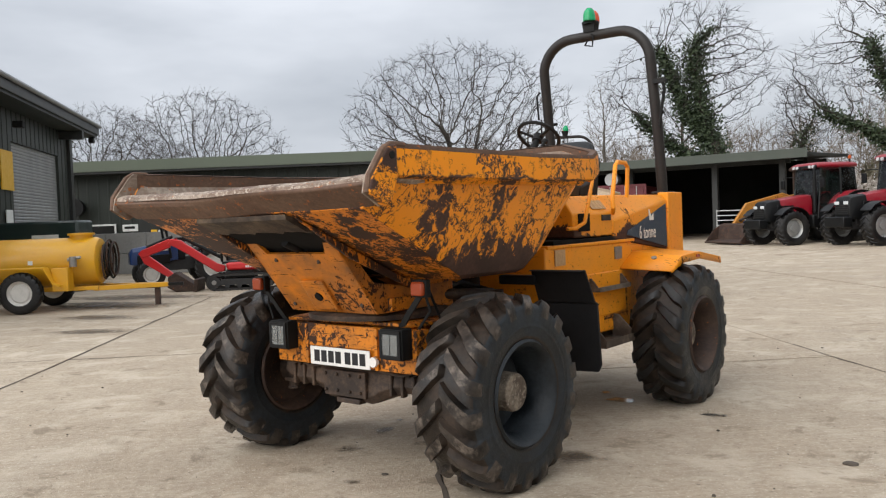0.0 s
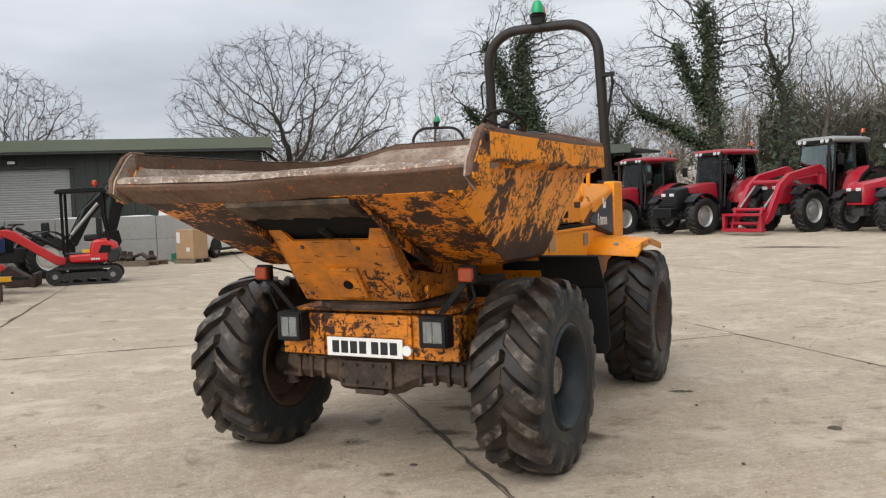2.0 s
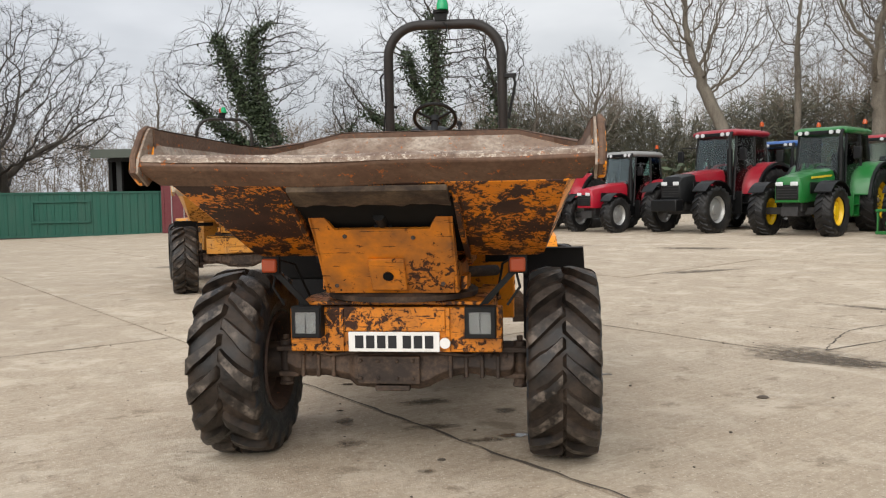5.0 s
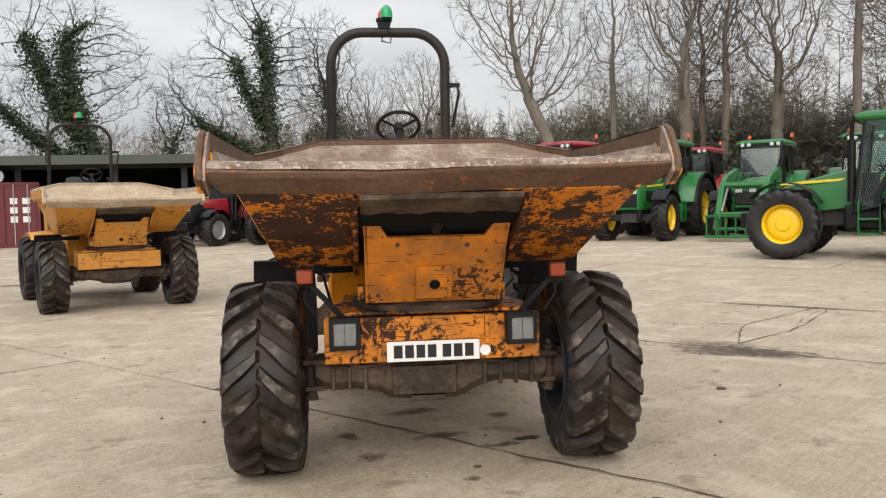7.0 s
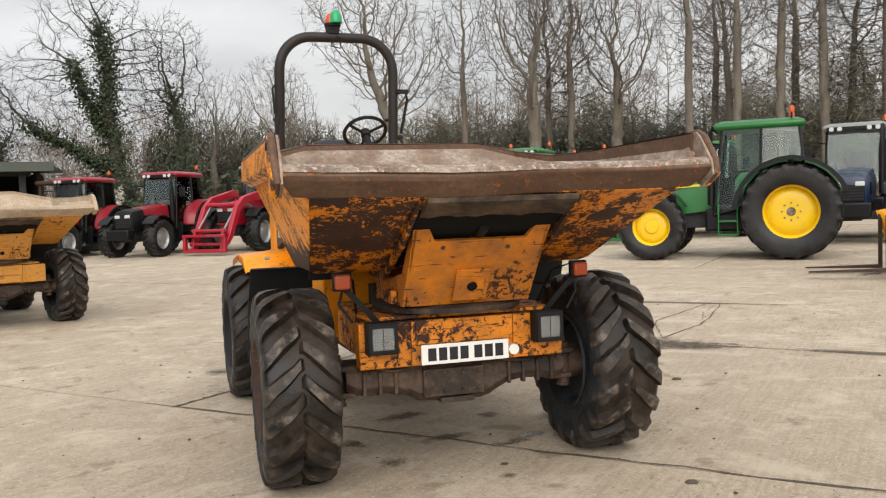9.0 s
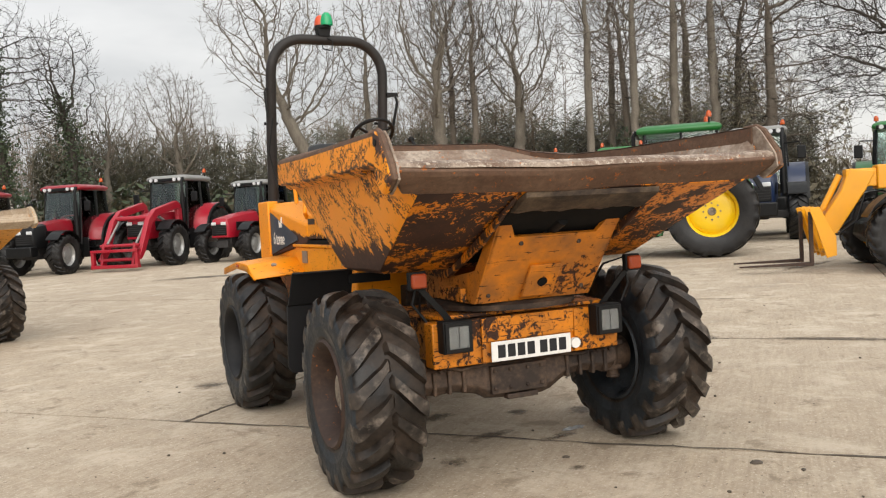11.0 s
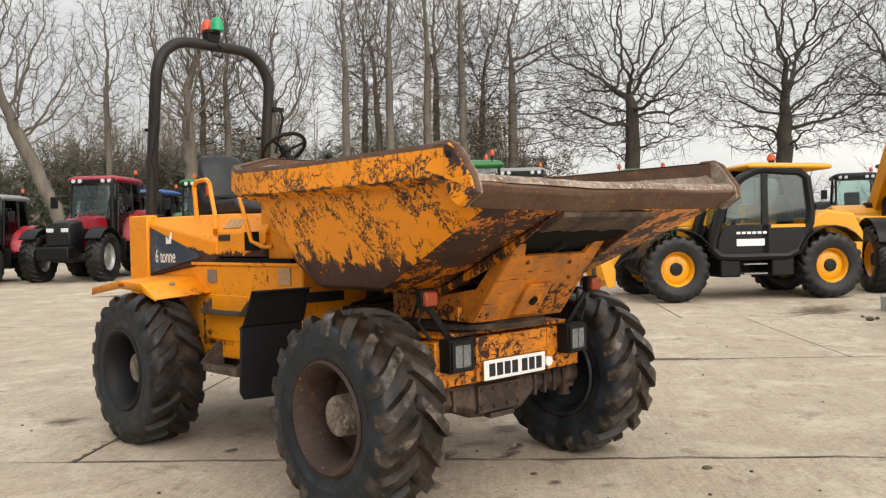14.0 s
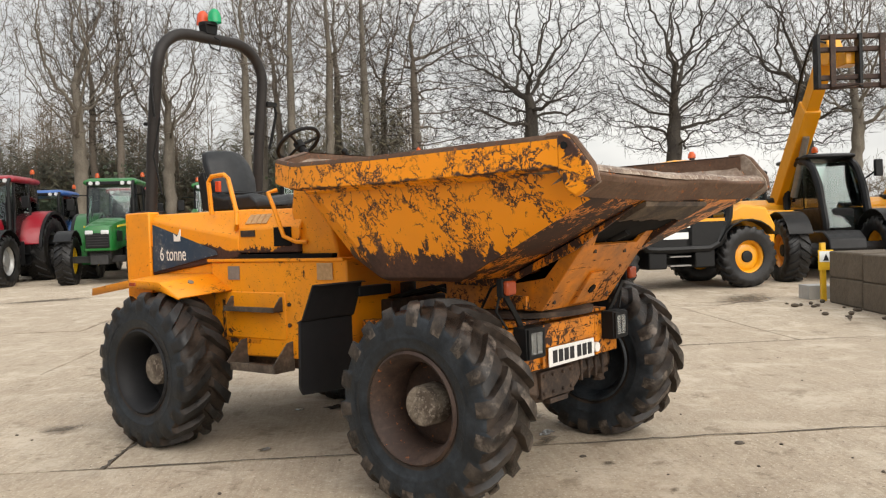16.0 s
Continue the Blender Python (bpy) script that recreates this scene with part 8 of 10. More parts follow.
    # tanks, steps, engine pod
    for y0, y1 in ((0.85, 1.25), (1.85, 2.30)):
        mpart("side_box", MB().box(-1.02, -0.45, y0, y1, 0.42, 0.82), [M_PLASTIC], t, "black side box", bevel=0.03)
    for z in (0.46, 0.64):
        mpart("step", MB().box(-1.0, -0.7, 1.32, 1.78, z, z + 0.03), [M_STEEL], t, "", bevel=0.006)
    mpart("engine_pod", MB().prism([(0.75, 0.75), (2.9, 0.75), (3.15, 0.9), (3.1, 1.25), (2.2, 1.42), (0.8, 1.38)], "x", 0.42, 1.02), [M_JYELLOW], t, "yellow engine cover", bevel=0.05)
    mpart("tail", MB().prism([(2.40, 1.22), (2.50, 1.52), (2.8, 1.66), (3.35, 1.58), (3.55, 1.2), (3.50, 0.6), (3.2, 0.55), (2.75, 1.32)], "x", -0.85, 0.85), [M_JYELLOW], t, "yellow tail casting", bevel=0.05).matrix_local = Matrix.Translation((0, 0.25, 0))
    for s in (-1, 1):
        for y in (0, wb):
            arcs = []
            for k in range(8):
                a = radians(25 + 120 * k / 7)
                yy, z = y - math.cos(a) * (R + 0.09), R + math.sin(a) * (R + 0.09)
                arcs.append([(s * 0.70, yy, z), (s * 1.15, yy, z), (s * 1.15, yy, z + 0.025), (s * 0.70, yy, z + 0.025)])
            mpart("mudguard", MB().loft(arcs), [M_PLASTIC], t, "black mudguard")
    # boom, turned about its rear pivot
    up = boom_up > 10
    bo = new("boom")
    bo.parent = t
    frame_m = Matrix.Translation((-0.12 * hand if up else 0.12 * hand, 3.0, 1.58)) @ Matrix.Rotation(radians(-boom_up), 4, "X")
    bo.matrix_local = frame_m
    mpart("outer_boom", MB().box(-0.17, 0.17, -2.6 if up else -3.2, 0.25, -0.20, 0.22), [M_JYELLOW], bo, "yellow boom section", bevel=0.02)
    mpart("boom_pivot", MB().cyl((-0.3, 0, 0), (0.3, 0, 0), 0.12, n=14), [M_PLASTIC], bo)
    e = -3.9 if up else -3.70
    mpart("inner_boom", MB().box(-0.13, 0.13, e, -2.5 if up else -3.2, -0.15, 0.17), [M_JYELLOW], bo, "", bevel=0.015)
    mpart("lift_ram", MB().cyl((0, -0.6, -0.5), (0, -2.0, -0.22), 0.07, n=12), [M_STEEL], bo)
    if up:
        mpart("boom_nose", MB().prism([(e + 0.2, 0.2), (e - 0.22, 0.2), (e - 0.30, 0.0), (e - 0.22, -0.35), (e + 0.05, -0.45), (e + 0.2, -0.2)], "x", -0.14, 0.14), [M_JYELLOW], bo, "yellow boom nose", bevel=0.03)
        mpart("hydraulic_hose", MB().tube([(0.2, -2.4, 0.28), (0.24, -3.2, 0.32), (0.24, e - 0.1, 0.3), (0.15, e - 0.25, -0.1)], 0.025, 6), [M_PLASTIC], bo)
        ca = new("fork_carriage")
        ca.parent = bo
        ca.matrix_local = Matrix.Translation((0, e - 0.1, -0.48)) @ Matrix.Rotation(radians(boom_up), 4, "X")
        for z in (0.34, 0.10, -0.42, -0.58):
            mpart("carriage_bar", MB().box(-0.95, 0.65, -0.50, -0.38, z - 0.045, z + 0.045), [M_RIM_RUST], ca, "rusty carriage bar", bevel=0.01)
        for x in (-0.95, -0.20, 0.58):
            mpart("carriage_upright", MB().box(x, x + 0.07, -0.56, -0.36, -0.62, 0.38), [M_PLASTIC], ca, "", bevel=0.01)
        for x in (-0.62, 0.30):
            mpart("fork_tine", MB().box(x, x + 0.10, -0.56, -0.50, -0.66, 0.36).prism([(-0.56, -0.60), (-0.56, -0.66), (-1.60, -0.74), (-1.60, -0.72)], "x", x, x + 0.10), [M_RIM_RUST], ca, "worn steel fork", bevel=0.006)
        mpart("carriage_link", MB().box(-0.26, 0.04, -0.38, 0.05, -0.16, 0.16), [M_JYELLOW], ca, "", bevel=0.02)
        return t
    back = frame_m.inverted() @ Matrix.Translation((0, 0.28, 0))

    def fpart(name, mb, mats, parent, label="", **k):
        ob = mpart(name, mb, mats, parent, label, **k)
        ob.matrix_local = back
        return ob

    fpart("boom_nose", MB().prism([(-0.92, 1.76), (-0.50, 1.70), (-0.66, 1.38), (-1.24, 0.50), (-1.45, 0.52), (-1.50, 0.72), (-1.06, 1.40)], "x", -0.03, 0.27), [M_JYELLOW], bo, "yellow boom nose", bevel=0.02)
    fpart("tilt_ram", MB().cyl((0.12, -1.06, 1.66), (0.12, -1.36, 1.06), 0.055, n=12).cyl((0.12, -1.36, 1.06), (0.12, -1.46, 0.86), 0.035, n=10), [M_JYELLOW], bo, "yellow tilt ram")
    for x in (-0.06, 0.30):
        fpart("hydraulic_hose", MB().tube([(x, -0.70, 1.30), (x - 0.03, -0.85, 0.85), (x, -1.15, 0.62), (x, -1.40, 0.60), (x, -1.52, 0.75)], 0.02, 6), [M_PLASTIC], bo)
    ca = fpart("fork_carriage", MB().box(-0.50, 0.74, -1.62, -1.54, 0.93, 1.01), [M_JYELLOW], bo, "yellow fork carriage", bevel=0.01)
    mpart("carriage_bar", MB().box(-0.50, 0.74, -1.45, -1.38, 0.31, 0.39), [M_JYELLOW], ca, "", bevel=0.01)
    for x in (-0.50, -0.06, 0.26, 0.70):
        mpart("carriage_plate", MB().prism([(-1.70, 1.10), (-1.54, 1.13), (-1.28, 0.60), (-1.28, 0.28), (-1.44, 0.24), (-1.60, 0.78)], "x", x - 0.025, x + 0.025), [M_JYELLOW], ca, "", bevel=0.006)
    if forks:
        for x in (-0.38, 0.52):
            mpart("fork_tine", MB().box(x, x + 0.10, -1.68, -1.62, 0.105, 1.04).prism([(-1.68, 0.17), (-1.68, 0.105), (-2.85, 0.105), (-2.85, 0.125)], "x", x, x + 0.10), [M_RIM_RUST], ca, "worn steel fork", bevel=0.006)
    return t


def wheel_line(x0, y0, x1, y1, off):
    """Pose from the contacts of the near front and near rear wheels; off: from the near wheels to the middle."""
    f = Vector((x0 - x1, y0 - y1)).normalized()
    n = Vector((-f.y, f.x))
    if n.dot(Vector((1, 0.5))) < 0:
        n = -n
    c = Vector((x0, y0)) + n * off
    return facing(c.x, c.y, f.x, f.y)


build_telehandler(wheel_line(8.46, 7.43, 10.3, 5.25, 0.93), "yellow and black telehandler, forks lowered just above the concrete", 0, hand=-1)
build_telehandler(facing(12.28, 3.52, -0.897, -0.442), "orange-yellow telehandler with its boom raised high", 48, 1.1, hand=-1, roof=M_PLASTIC)
build_telehandler(facing(13.5, 0.95, -0.897, -0.442), "orange-yellow telehandler, boom raised, parked at the yard's edge", 44, 1.1, hand=-1, roof=M_PLASTIC)
build_tractor(facing(25.0, 6.6, -0.95, -0.25), "dark tractor with black cab and red nose behind the telehandlers", M_PLASTIC, M_SILVER, M_PLASTIC, 1.05)
build_tractor(facing(15.6, 10.6, -0.90, -0.42), "green tractor facing the yard behind the telehandler", M_GREEN, M_TYELLOW, M_GREEN, 1.06, stripe=True)
build_tractor(facing(18.9, 8.7, -0.90, -0.42), "dark red tractor behind the telehandler", M_RED, M_SILVER, M_RED, 1.05)
# ---- things round the yard ----
M_BOWSER = gloss("bowser_yellow", (0.66, 0.335, 0.008), 0.18)
M_DRED = gloss("digger_red", (0.58, 0.016, 0.020), 0.08)
M_VAN = gloss("van_white", (0.74, 0.74, 0.73), 0.12)
M_CARD = plain("cardboard", (0.42, 0.27, 0.15), 0.85, vary=0.15, scale=3)
M_MAROON = paint("container_maroon", (0.13, 0.022, 0.028), wear=0.12, dirt=0.2)
M_GALV = plain("galvanised_steel", (0.48, 0.49, 0.49), 0.4, 0.5, vary=0.2)
M_TRACK = plain("track_rubber", (0.045, 0.042, 0.040), 0.8, vary=0.4)


def build_bowser(m):
    """Tank trailer; local +x is the drawbar end, origin under the axle."""
    t = thing("fuel_bowser", m, "yellow tank trailer with white-rimmed wheels and coiled hose", "trailer")
    prof = [(-2.6, 0.001), (-2.6, 0.28), (-2.52, 0.43), (-2.40, 0.485), (1.17, 0.485), (1.25, 0.45), (1.30, 0.30), (1.31, 0.001)]
    part("tank", MB().lathe(prof, "x", 40, 0, (0, 0, 0.94)), [M_BOWSER], t, "scuffed yellow tank barrel")
    for x in (-1.6, -0.4, 0.7):
        part("tank_saddle", MB().box(x - 0.05, x + 0.05, -0.45, 0.45, 0.42, 0.62), [M_BOWSER], t, bevel=0.01)
    part("manhole", MB().lathe([(1.38, 0.22), (1.47, 0.22), (1.47, 0.26), (1.51, 0.26), (1.52, 0.001)], "z", 20, 0, (0.88, 0, 0)), [M_BOWSER], t, "hatch on the tank")
    for s in (-1, 1):
        part("side_rail", MB().box(-2.4, 1.3, s * 0.42 - 0.04, s * 0.42 + 0.04, 0.38, 0.46), [M_BOWSER], t, bevel=0.008)
        w = add_wheel(t, 0.8 * s, 0, 0.40, 0.24, 0.24, M_WHITE_RIM, 10, "white rim")
        w.matrix_local = Matrix.Translation((0, s * 0.86, 0.40)) @ Matrix.Rotation(radians(90 * s), 4, "Z")
        part("mudguard", MB().loft([[(x, s * 0.72, z), (x, s * 1.0, z), (x, s * 1.0, z + 0.02), (x, s * 0.72, z + 0.02)] for x, z in ((-0.62, 0.62), (-0.48, 0.86), (0.46, 0.86), (0.62, 0.56), (0.75, 0.50))]), [M_BOWSER], t, "yellow mudguard")
    part("drawbar", MB().prism([(1.2, -0.42), (2.55, -0.06), (2.55, 0.06), (1.2, 0.42), (1.2, 0.30), (2.2, 0), (1.2, -0.30)], "z", 0.36, 0.45), [M_BOWSER], t, "yellow drawbar", bevel=0.006)
    part("tow_eye", MB().box(2.5, 2.85, -0.04, 0.04, 0.38, 0.44), [M_BLACK], t)
    part("jack_leg", MB().box(2.28, 2.38, -0.05, 0.05, 0.0, 0.42), [M_RIM_RUST], t, "rusty jack leg", bevel=0.006)
    part("pump_box", MB().box(0.55, 0.85, -0.80, -0.48, 0.40, 0.85), [M_BOWSER], t, "pump box", bevel=0.01)
    part("pump", MB().cyl((0.9, -0.62, 0.86), (0.9, -0.62, 1.06), 0.07, n=12).cyl((0.8, -0.62, 1.0), (1.05, -0.62, 1.04), 0.03, n=8), [M_STEEL], t, "hand pump")
    for k in range(5):
        x = 1.36 + 0.03 * k
        pts = [(x, -0.12 + 0.06 * k + 0.20 * math.sin(a) * (1 + 0.10 * k), 0.92 + 0.05 * (k % 3) + 0.34 * math.cos(a)) for a in (2 * math.pi * q / 16 for q in range(17))]
        part("hose", MB().tube(pts, 0.022, 6), [M_BLACK if k % 2 else M_RIM_RUST], t, "coiled hose")
    part("reflector", MB().box(0.0, 0.09, -0.492, -0.47, 0.92, 1.0), [M_WHITE], t)
    return t


a_b = Vector((0.85, 0.527))
n_b = Vector((0.527, -0.85))
c_b = Vector((-14.36, 10.99)) - n_b * 0.86
build_bowser(Matrix.Translation((c_b.x, c_b.y, 0)) @ Matrix.Rotation(math.atan2(a_b.y, a_b.x), 4, "Z"))


def build_digger(m):
    """Mini excavator; local -x is where its boom reaches, tracks along x."""
    t = thing("mini_excavator", m, "small red tracked excavator with canopy, bucket curled to the ground", "excavator")
    for s in (-1, 1):
        belt = []
        for k in range(28):
            a = 2 * math.pi * (k + 0.5) / 28
            cx = 0.62 if math.cos(a) > 0 else -0.62
            y0, y1 = s * 0.42 - 0.12, s * 0.42 + 0.12
            belt.append([(cx + r * math.cos(a), y, 0.21 + r * math.sin(a)) for r, y in ((0.20, y0), (0.20, y1), (0.155, y1), (0.155, y0))])
        tr = part("track", MB().loft([*belt, belt[0]], caps=False), [M_TRACK], t, "dusty rubber track", smooth=25)
        for k in range(14):
            x = -0.62 + 1.24 * k / 13
            for z in (0.010, 0.410):
                part("track_bar", MB().box(x - 0.022, x + 0.022, s * 0.42 - 0.122, s * 0.42 + 0.122, z - 0.010, z + 0.012), [M_TRACK], tr)
        part("track_frame", MB().prism([(-0.52, 0.13), (0.52, 0.13), (0.56, 0.21), (0.40, 0.29), (-0.40, 0.29), (-0.56, 0.21)], "y", s * 0.42 - 0.09, s * 0.42 + 0.09), [M_DARKGREY], tr, "dusty grey track frame", bevel=0.01)
        for x in (-0.62, 0.62):
            part("idler", MB().cyl((x, s * 0.42 - 0.10, 0.21), (x, s * 0.42 + 0.10, 0.21), 0.15, n=18), [M_DARKGREY], tr)
            part("idler_hub", MB().cyl((x, s * 0.42 - 0.12, 0.21), (x, s * 0.42 + 0.12, 0.21), 0.06, n=12), [M_STEEL], tr)
        for x in (-0.30, 0.0, 0.30):
            part("roller", MB().cyl((x, s * 0.42 - 0.10, 0.115), (x, s * 0.42 + 0.10, 0.115), 0.06, n=12), [M_DARKGREY], tr)
    part("undercarriage", MB().box(-0.35, 0.35, -0.35, 0.35, 0.22, 0.50), [M_DARKGREY], t)
    part("dozer_blade", MB().prism([(-1.15, 0.02), (-1.05, 0.0), (-1.02, 0.30), (-1.10, 0.32)], "y", -0.52, 0.52), [M_RIM_RUST], t, "worn dozer blade", bevel=0.01)
    part("body", MB().prism([(-0.30, 0.50), (0.62, 0.50), (0.74, 0.62), (0.72, 0.92), (0.50, 1.05), (0.20, 1.02), (0.10, 0.72), (-0.34, 0.70)], "y", -0.46, 0.46), [M_DRED], t, "red rounded engine body", bevel=0.06)
    part("side_vent", MB().prism([(0.32, 0.72), (0.58, 0.72), (0.62, 0.88), (0.40, 0.90)], "y", -0.475, -0.455), [M_PLASTIC], t, "black side vent")
    part("counterweight", MB().prism([(0.50, 0.46), (0.74, 0.50), (0.80, 0.66), (0.78, 0.82), (0.60, 0.82), (0.50, 0.70)], "y", -0.47, 0.47), [M_DARKGREY], t, "dark grey counterweight", bevel=0.04)
    part("warning_sticker", MB().box(-0.02, 0.14, -0.470, -0.462, 0.74, 0.82), [M_YELLOW_SIGN], t, "yellow warning sticker")
    for k in range(4):
        part("model_bar", MB().box(0.16 + 0.05 * k, 0.195 + 0.05 * k, -0.466, -0.460, 0.56, 0.61), [M_WHITE_SIGN], t, "pale model lettering bar")
    part("seat", MB().box(0.0, 0.35, -0.22, 0.2, 1.0, 1.15).box(0.28, 0.40, -0.22, 0.2, 1.1, 1.55), [M_SEAT], t, "black seat", bevel=0.04)
    part("foot_deck", MB().box(-0.42, 0.1, -0.42, 0.42, 0.66, 0.72), [M_PLASTIC], t)
    cn = new("canopy")
    cn.parent = t
    for x, y in ((-0.42, -0.42), (-0.42, 0.42), (0.46, -0.42), (0.46, 0.42)):
        part("canopy_post", MB().tube([(x + (0.1 if x > 0 else 0), y, 0.72 if x < 0 else 1.0), (x, y, 1.6), (x, y, 2.14)], 0.034, 8), [M_PLASTIC], cn)
    part("canopy_roof", MB().prism([(-0.56, 2.16), (-0.50, 2.22), (0.10, 2.26), (0.50, 2.25), (0.58, 2.18), (0.56, 2.10), (0.44, 2.14), (-0.54, 2.12)], "y", -0.50, 0.50), [M_PLASTIC], cn, "black canopy roof", bevel=0.02)
    part("beacon", MB().lathe([(2.24, 0.04), (2.30, 0.04), (2.32, 0.07), (2.41, 0.065), (2.44, 0.001)], "z", 14, 0, (0.28, 0, 0)), [M_RED_LENS], cn, "red beacon")
    bm_ = new("boom")
    bm_.parent = t
    part("boom_arm", MB().prism([(-0.40, 0.60), (-0.62, 0.68), (-1.20, 1.08), (-1.50, 1.30), (-1.72, 1.34), (-1.82, 1.22), (-1.62, 1.12), (-1.30, 0.92), (-0.62, 0.45), (-0.42, 0.46)], "y", -0.09, 0.09), [M_DRED], bm_, "bent red boom", bevel=0.02)
    part("dipper_arm", MB().prism([(-1.58, 1.34), (-1.80, 1.34), (-2.46, 1.08), (-2.56, 0.99), (-2.44, 0.88), (-1.78, 1.12)], "y", -0.07, 0.07), [M_DRED], bm_, "red dipper arm", bevel=0.015)
    part("dipper_drop", MB().prism([(-2.55, 1.02), (-2.38, 1.0), (-1.66, 0.42), (-1.74, 0.31), (-2.42, 0.74)], "y", -0.06, 0.06), [M_DRED], bm_, "", bevel=0.015)
    part("boom_ram", MB().cyl((-0.50, 0.0, 0.82), (-1.45, 0.0, 1.36), 0.045, n=10), [M_PLASTIC], bm_)
    part("bucket_ram", MB().cyl((-1.7, 0.0, 1.40), (-2.35, 0, 1.15), 0.04, n=10), [M_PLASTIC], bm_)
    part("bucket", MB().prism([(-1.80, 0.38), (-1.62, 0.50), (-1.10, 0.14), (-1.12, 0.01), (-1.60, 0.0), (-1.82, 0.12)], "y", -0.28, 0.28), [M_RIM_RUST], bm_, "rusty digging bucket", bevel=0.02)
    return t


build_digger(Matrix.Translation((-13.67, 16.53, 0)) @ Matrix.Rotation(radians(32), 4, "Z") @ Matrix.Diagonal((0.96, 0.96, 0.96, 1)))


M_CBLUE = gloss("compact_blue", (0.010, 0.036, 0.13))


def build_compact(m):
    """Small open tractor; local -y is forward."""
    t = thing("compact_tractor", m, "compact dark blue open tractor with white wheels and roll bar", "tractor")
    part("engine_block", MB().box(-0.2, 0.2, -0.25, 1.75, 0.42, 0.78), [M_DARKGREY], t, bevel=0.02)
    part("side_grille", MB().box(-0.30, 0.30, -0.30, 0.55, 0.62, 0.86), [M_PLASTIC], t, "black side grille", bevel=0.02)
    rings = [[(-w, y, z0), (w, y, z0), (w, y, z1 - 0.1), (w * 0.7, y, z1), (-w * 0.7, y, z1), (-w, y, z1 - 0.1)] for y, z0, z1, w in ((-0.48, 0.62, 0.92, 0.20), (-0.40, 0.60, 1.04, 0.24), (0.2, 0.64, 1.14, 0.27), (0.75, 0.70, 1.20, 0.29))]
    part("hood", MB().loft(rings), [M_CBLUE], t, "dark blue hood", bevel=0.015)
    part("hood_stripe", MB().box(-0.295, 0.295, 0.1, 0.5, 0.96, 0.99), [M_WHITE_SIGN], t, "pale stripe")
    part("front_axle", MB().box(-0.5, 0.5, -0.06, 0.06, 0.28, 0.40), [M_DARKGREY], t)
    part("dash", MB().box(-0.24, 0.24, 0.75, 0.95, 0.7, 1.30), [M_PLASTIC], t, bevel=0.02)
    part("steering_wheel", MB().lathe([(1.37, 0.16), (1.39, 0.18), (1.37, 0.20), (1.35, 0.18)], "z", 18, 0, (0, 1.08, 0)).tube([(0, 0.9, 1.25), (0, 1.08, 1.36)], 0.02, 6), [M_PLASTIC], t)
    bh = new("backhoe")
    bh.parent = t
    part("backhoe_frame", MB().box(-0.45, 0.45, 2.15, 2.35, 0.35, 0.85), [M_PLASTIC], bh, bevel=0.02)
    part("backhoe_boom", MB().prism([(2.25, 0.70), (2.50, 0.75), (2.90, 1.50), (3.62, 2.28), (3.72, 2.48), (3.60, 2.52), (2.72, 1.72)], "x", -0.09, 0.09), [M_PLASTIC], bh, "raised black backhoe boom", bevel=0.015)
    part("backhoe_dipper", MB().prism([(3.30, 1.10), (3.52, 1.08), (3.92, 2.36), (3.90, 2.54), (3.78, 2.62), (3.62, 2.60), (3.52, 2.46)], "x", -0.10, 0.10), [M_PLASTIC], bh, "black backhoe dipper", bevel=0.02)
    for y, z in ((3.70, 2.46), (3.58, 1.90)):
        part("pivot_pin", MB().cyl((-0.12, y, z), (0.12, y, z), 0.04, n=12), [M_STEEL], bh, "bright pivot pin")
    part("backhoe_ram", MB().cyl((0.13, 2.35, 1.05), (0.13, 3.05, 1.85), 0.045, n=10), [M_STEEL], bh, "bright ram")
    part("hydraulic_hose", MB().tube([(-0.12, 2.3, 0.9), (-0.15, 2.75, 1.75), (-0.14, 3.3, 2.35), (-0.12, 3.6, 2.45)], 0.022, 6), [M_PLASTIC], bh)
    part("backhoe_bucket", MB().prism([(3.20, 1.10), (3.55, 1.12), (3.62, 0.80), (3.45, 0.55), (3.15, 0.62)], "x", -0.2, 0.2), [M_PLASTIC], bh, "", bevel=0.02)
    part("seat", MB().box(-0.22, 0.22, 1.35, 1.75, 0.92, 1.04).box(-0.22, 0.22, 1.70, 1.82, 1.0, 1.40), [M_SEAT], t, "black seat", bevel=0.04)
    part("roll_bar", MB().tube([(-0.42, 0.55, 0.75), (-0.42, 0.40, 1.85), (-0.34, 0.40, 1.95), (0.34, 0.40, 1.95), (0.42, 0.40, 1.85), (0.42, 0.55, 0.75)], 0.035, 8), [M_PLASTIC], t, "black roll bar")
    for s in (-1, 1):
        add_wheel(t, s * 0.55, 0, 0.37, 0.24, 0.22, M_WHITE_RIM, 9 * s, "white rim")
        add_wheel(t, s * 0.60, 1.65, 0.54, 0.34, 0.33, M_WHITE_RIM, 21 * s, "white rim")
        arc = []
        for k in range(9):
            a = radians(25 + 130 * k / 8)
            y, z = 1.65 - math.cos(a) * 0.62, 0.54 + math.sin(a) * 0.62
            arc.append([(s * 0.40, y, z), (s * 0.80, y, z), (s * 0.80, y, z + 0.025), (s * 0.40, y, z + 0.025)])
        part("fender", MB().loft(arc), [M_DARKGREY], t, "dark rear fender")
    return t


build_compact(facing(-17.30, 17.0, -0.60, -0.80))


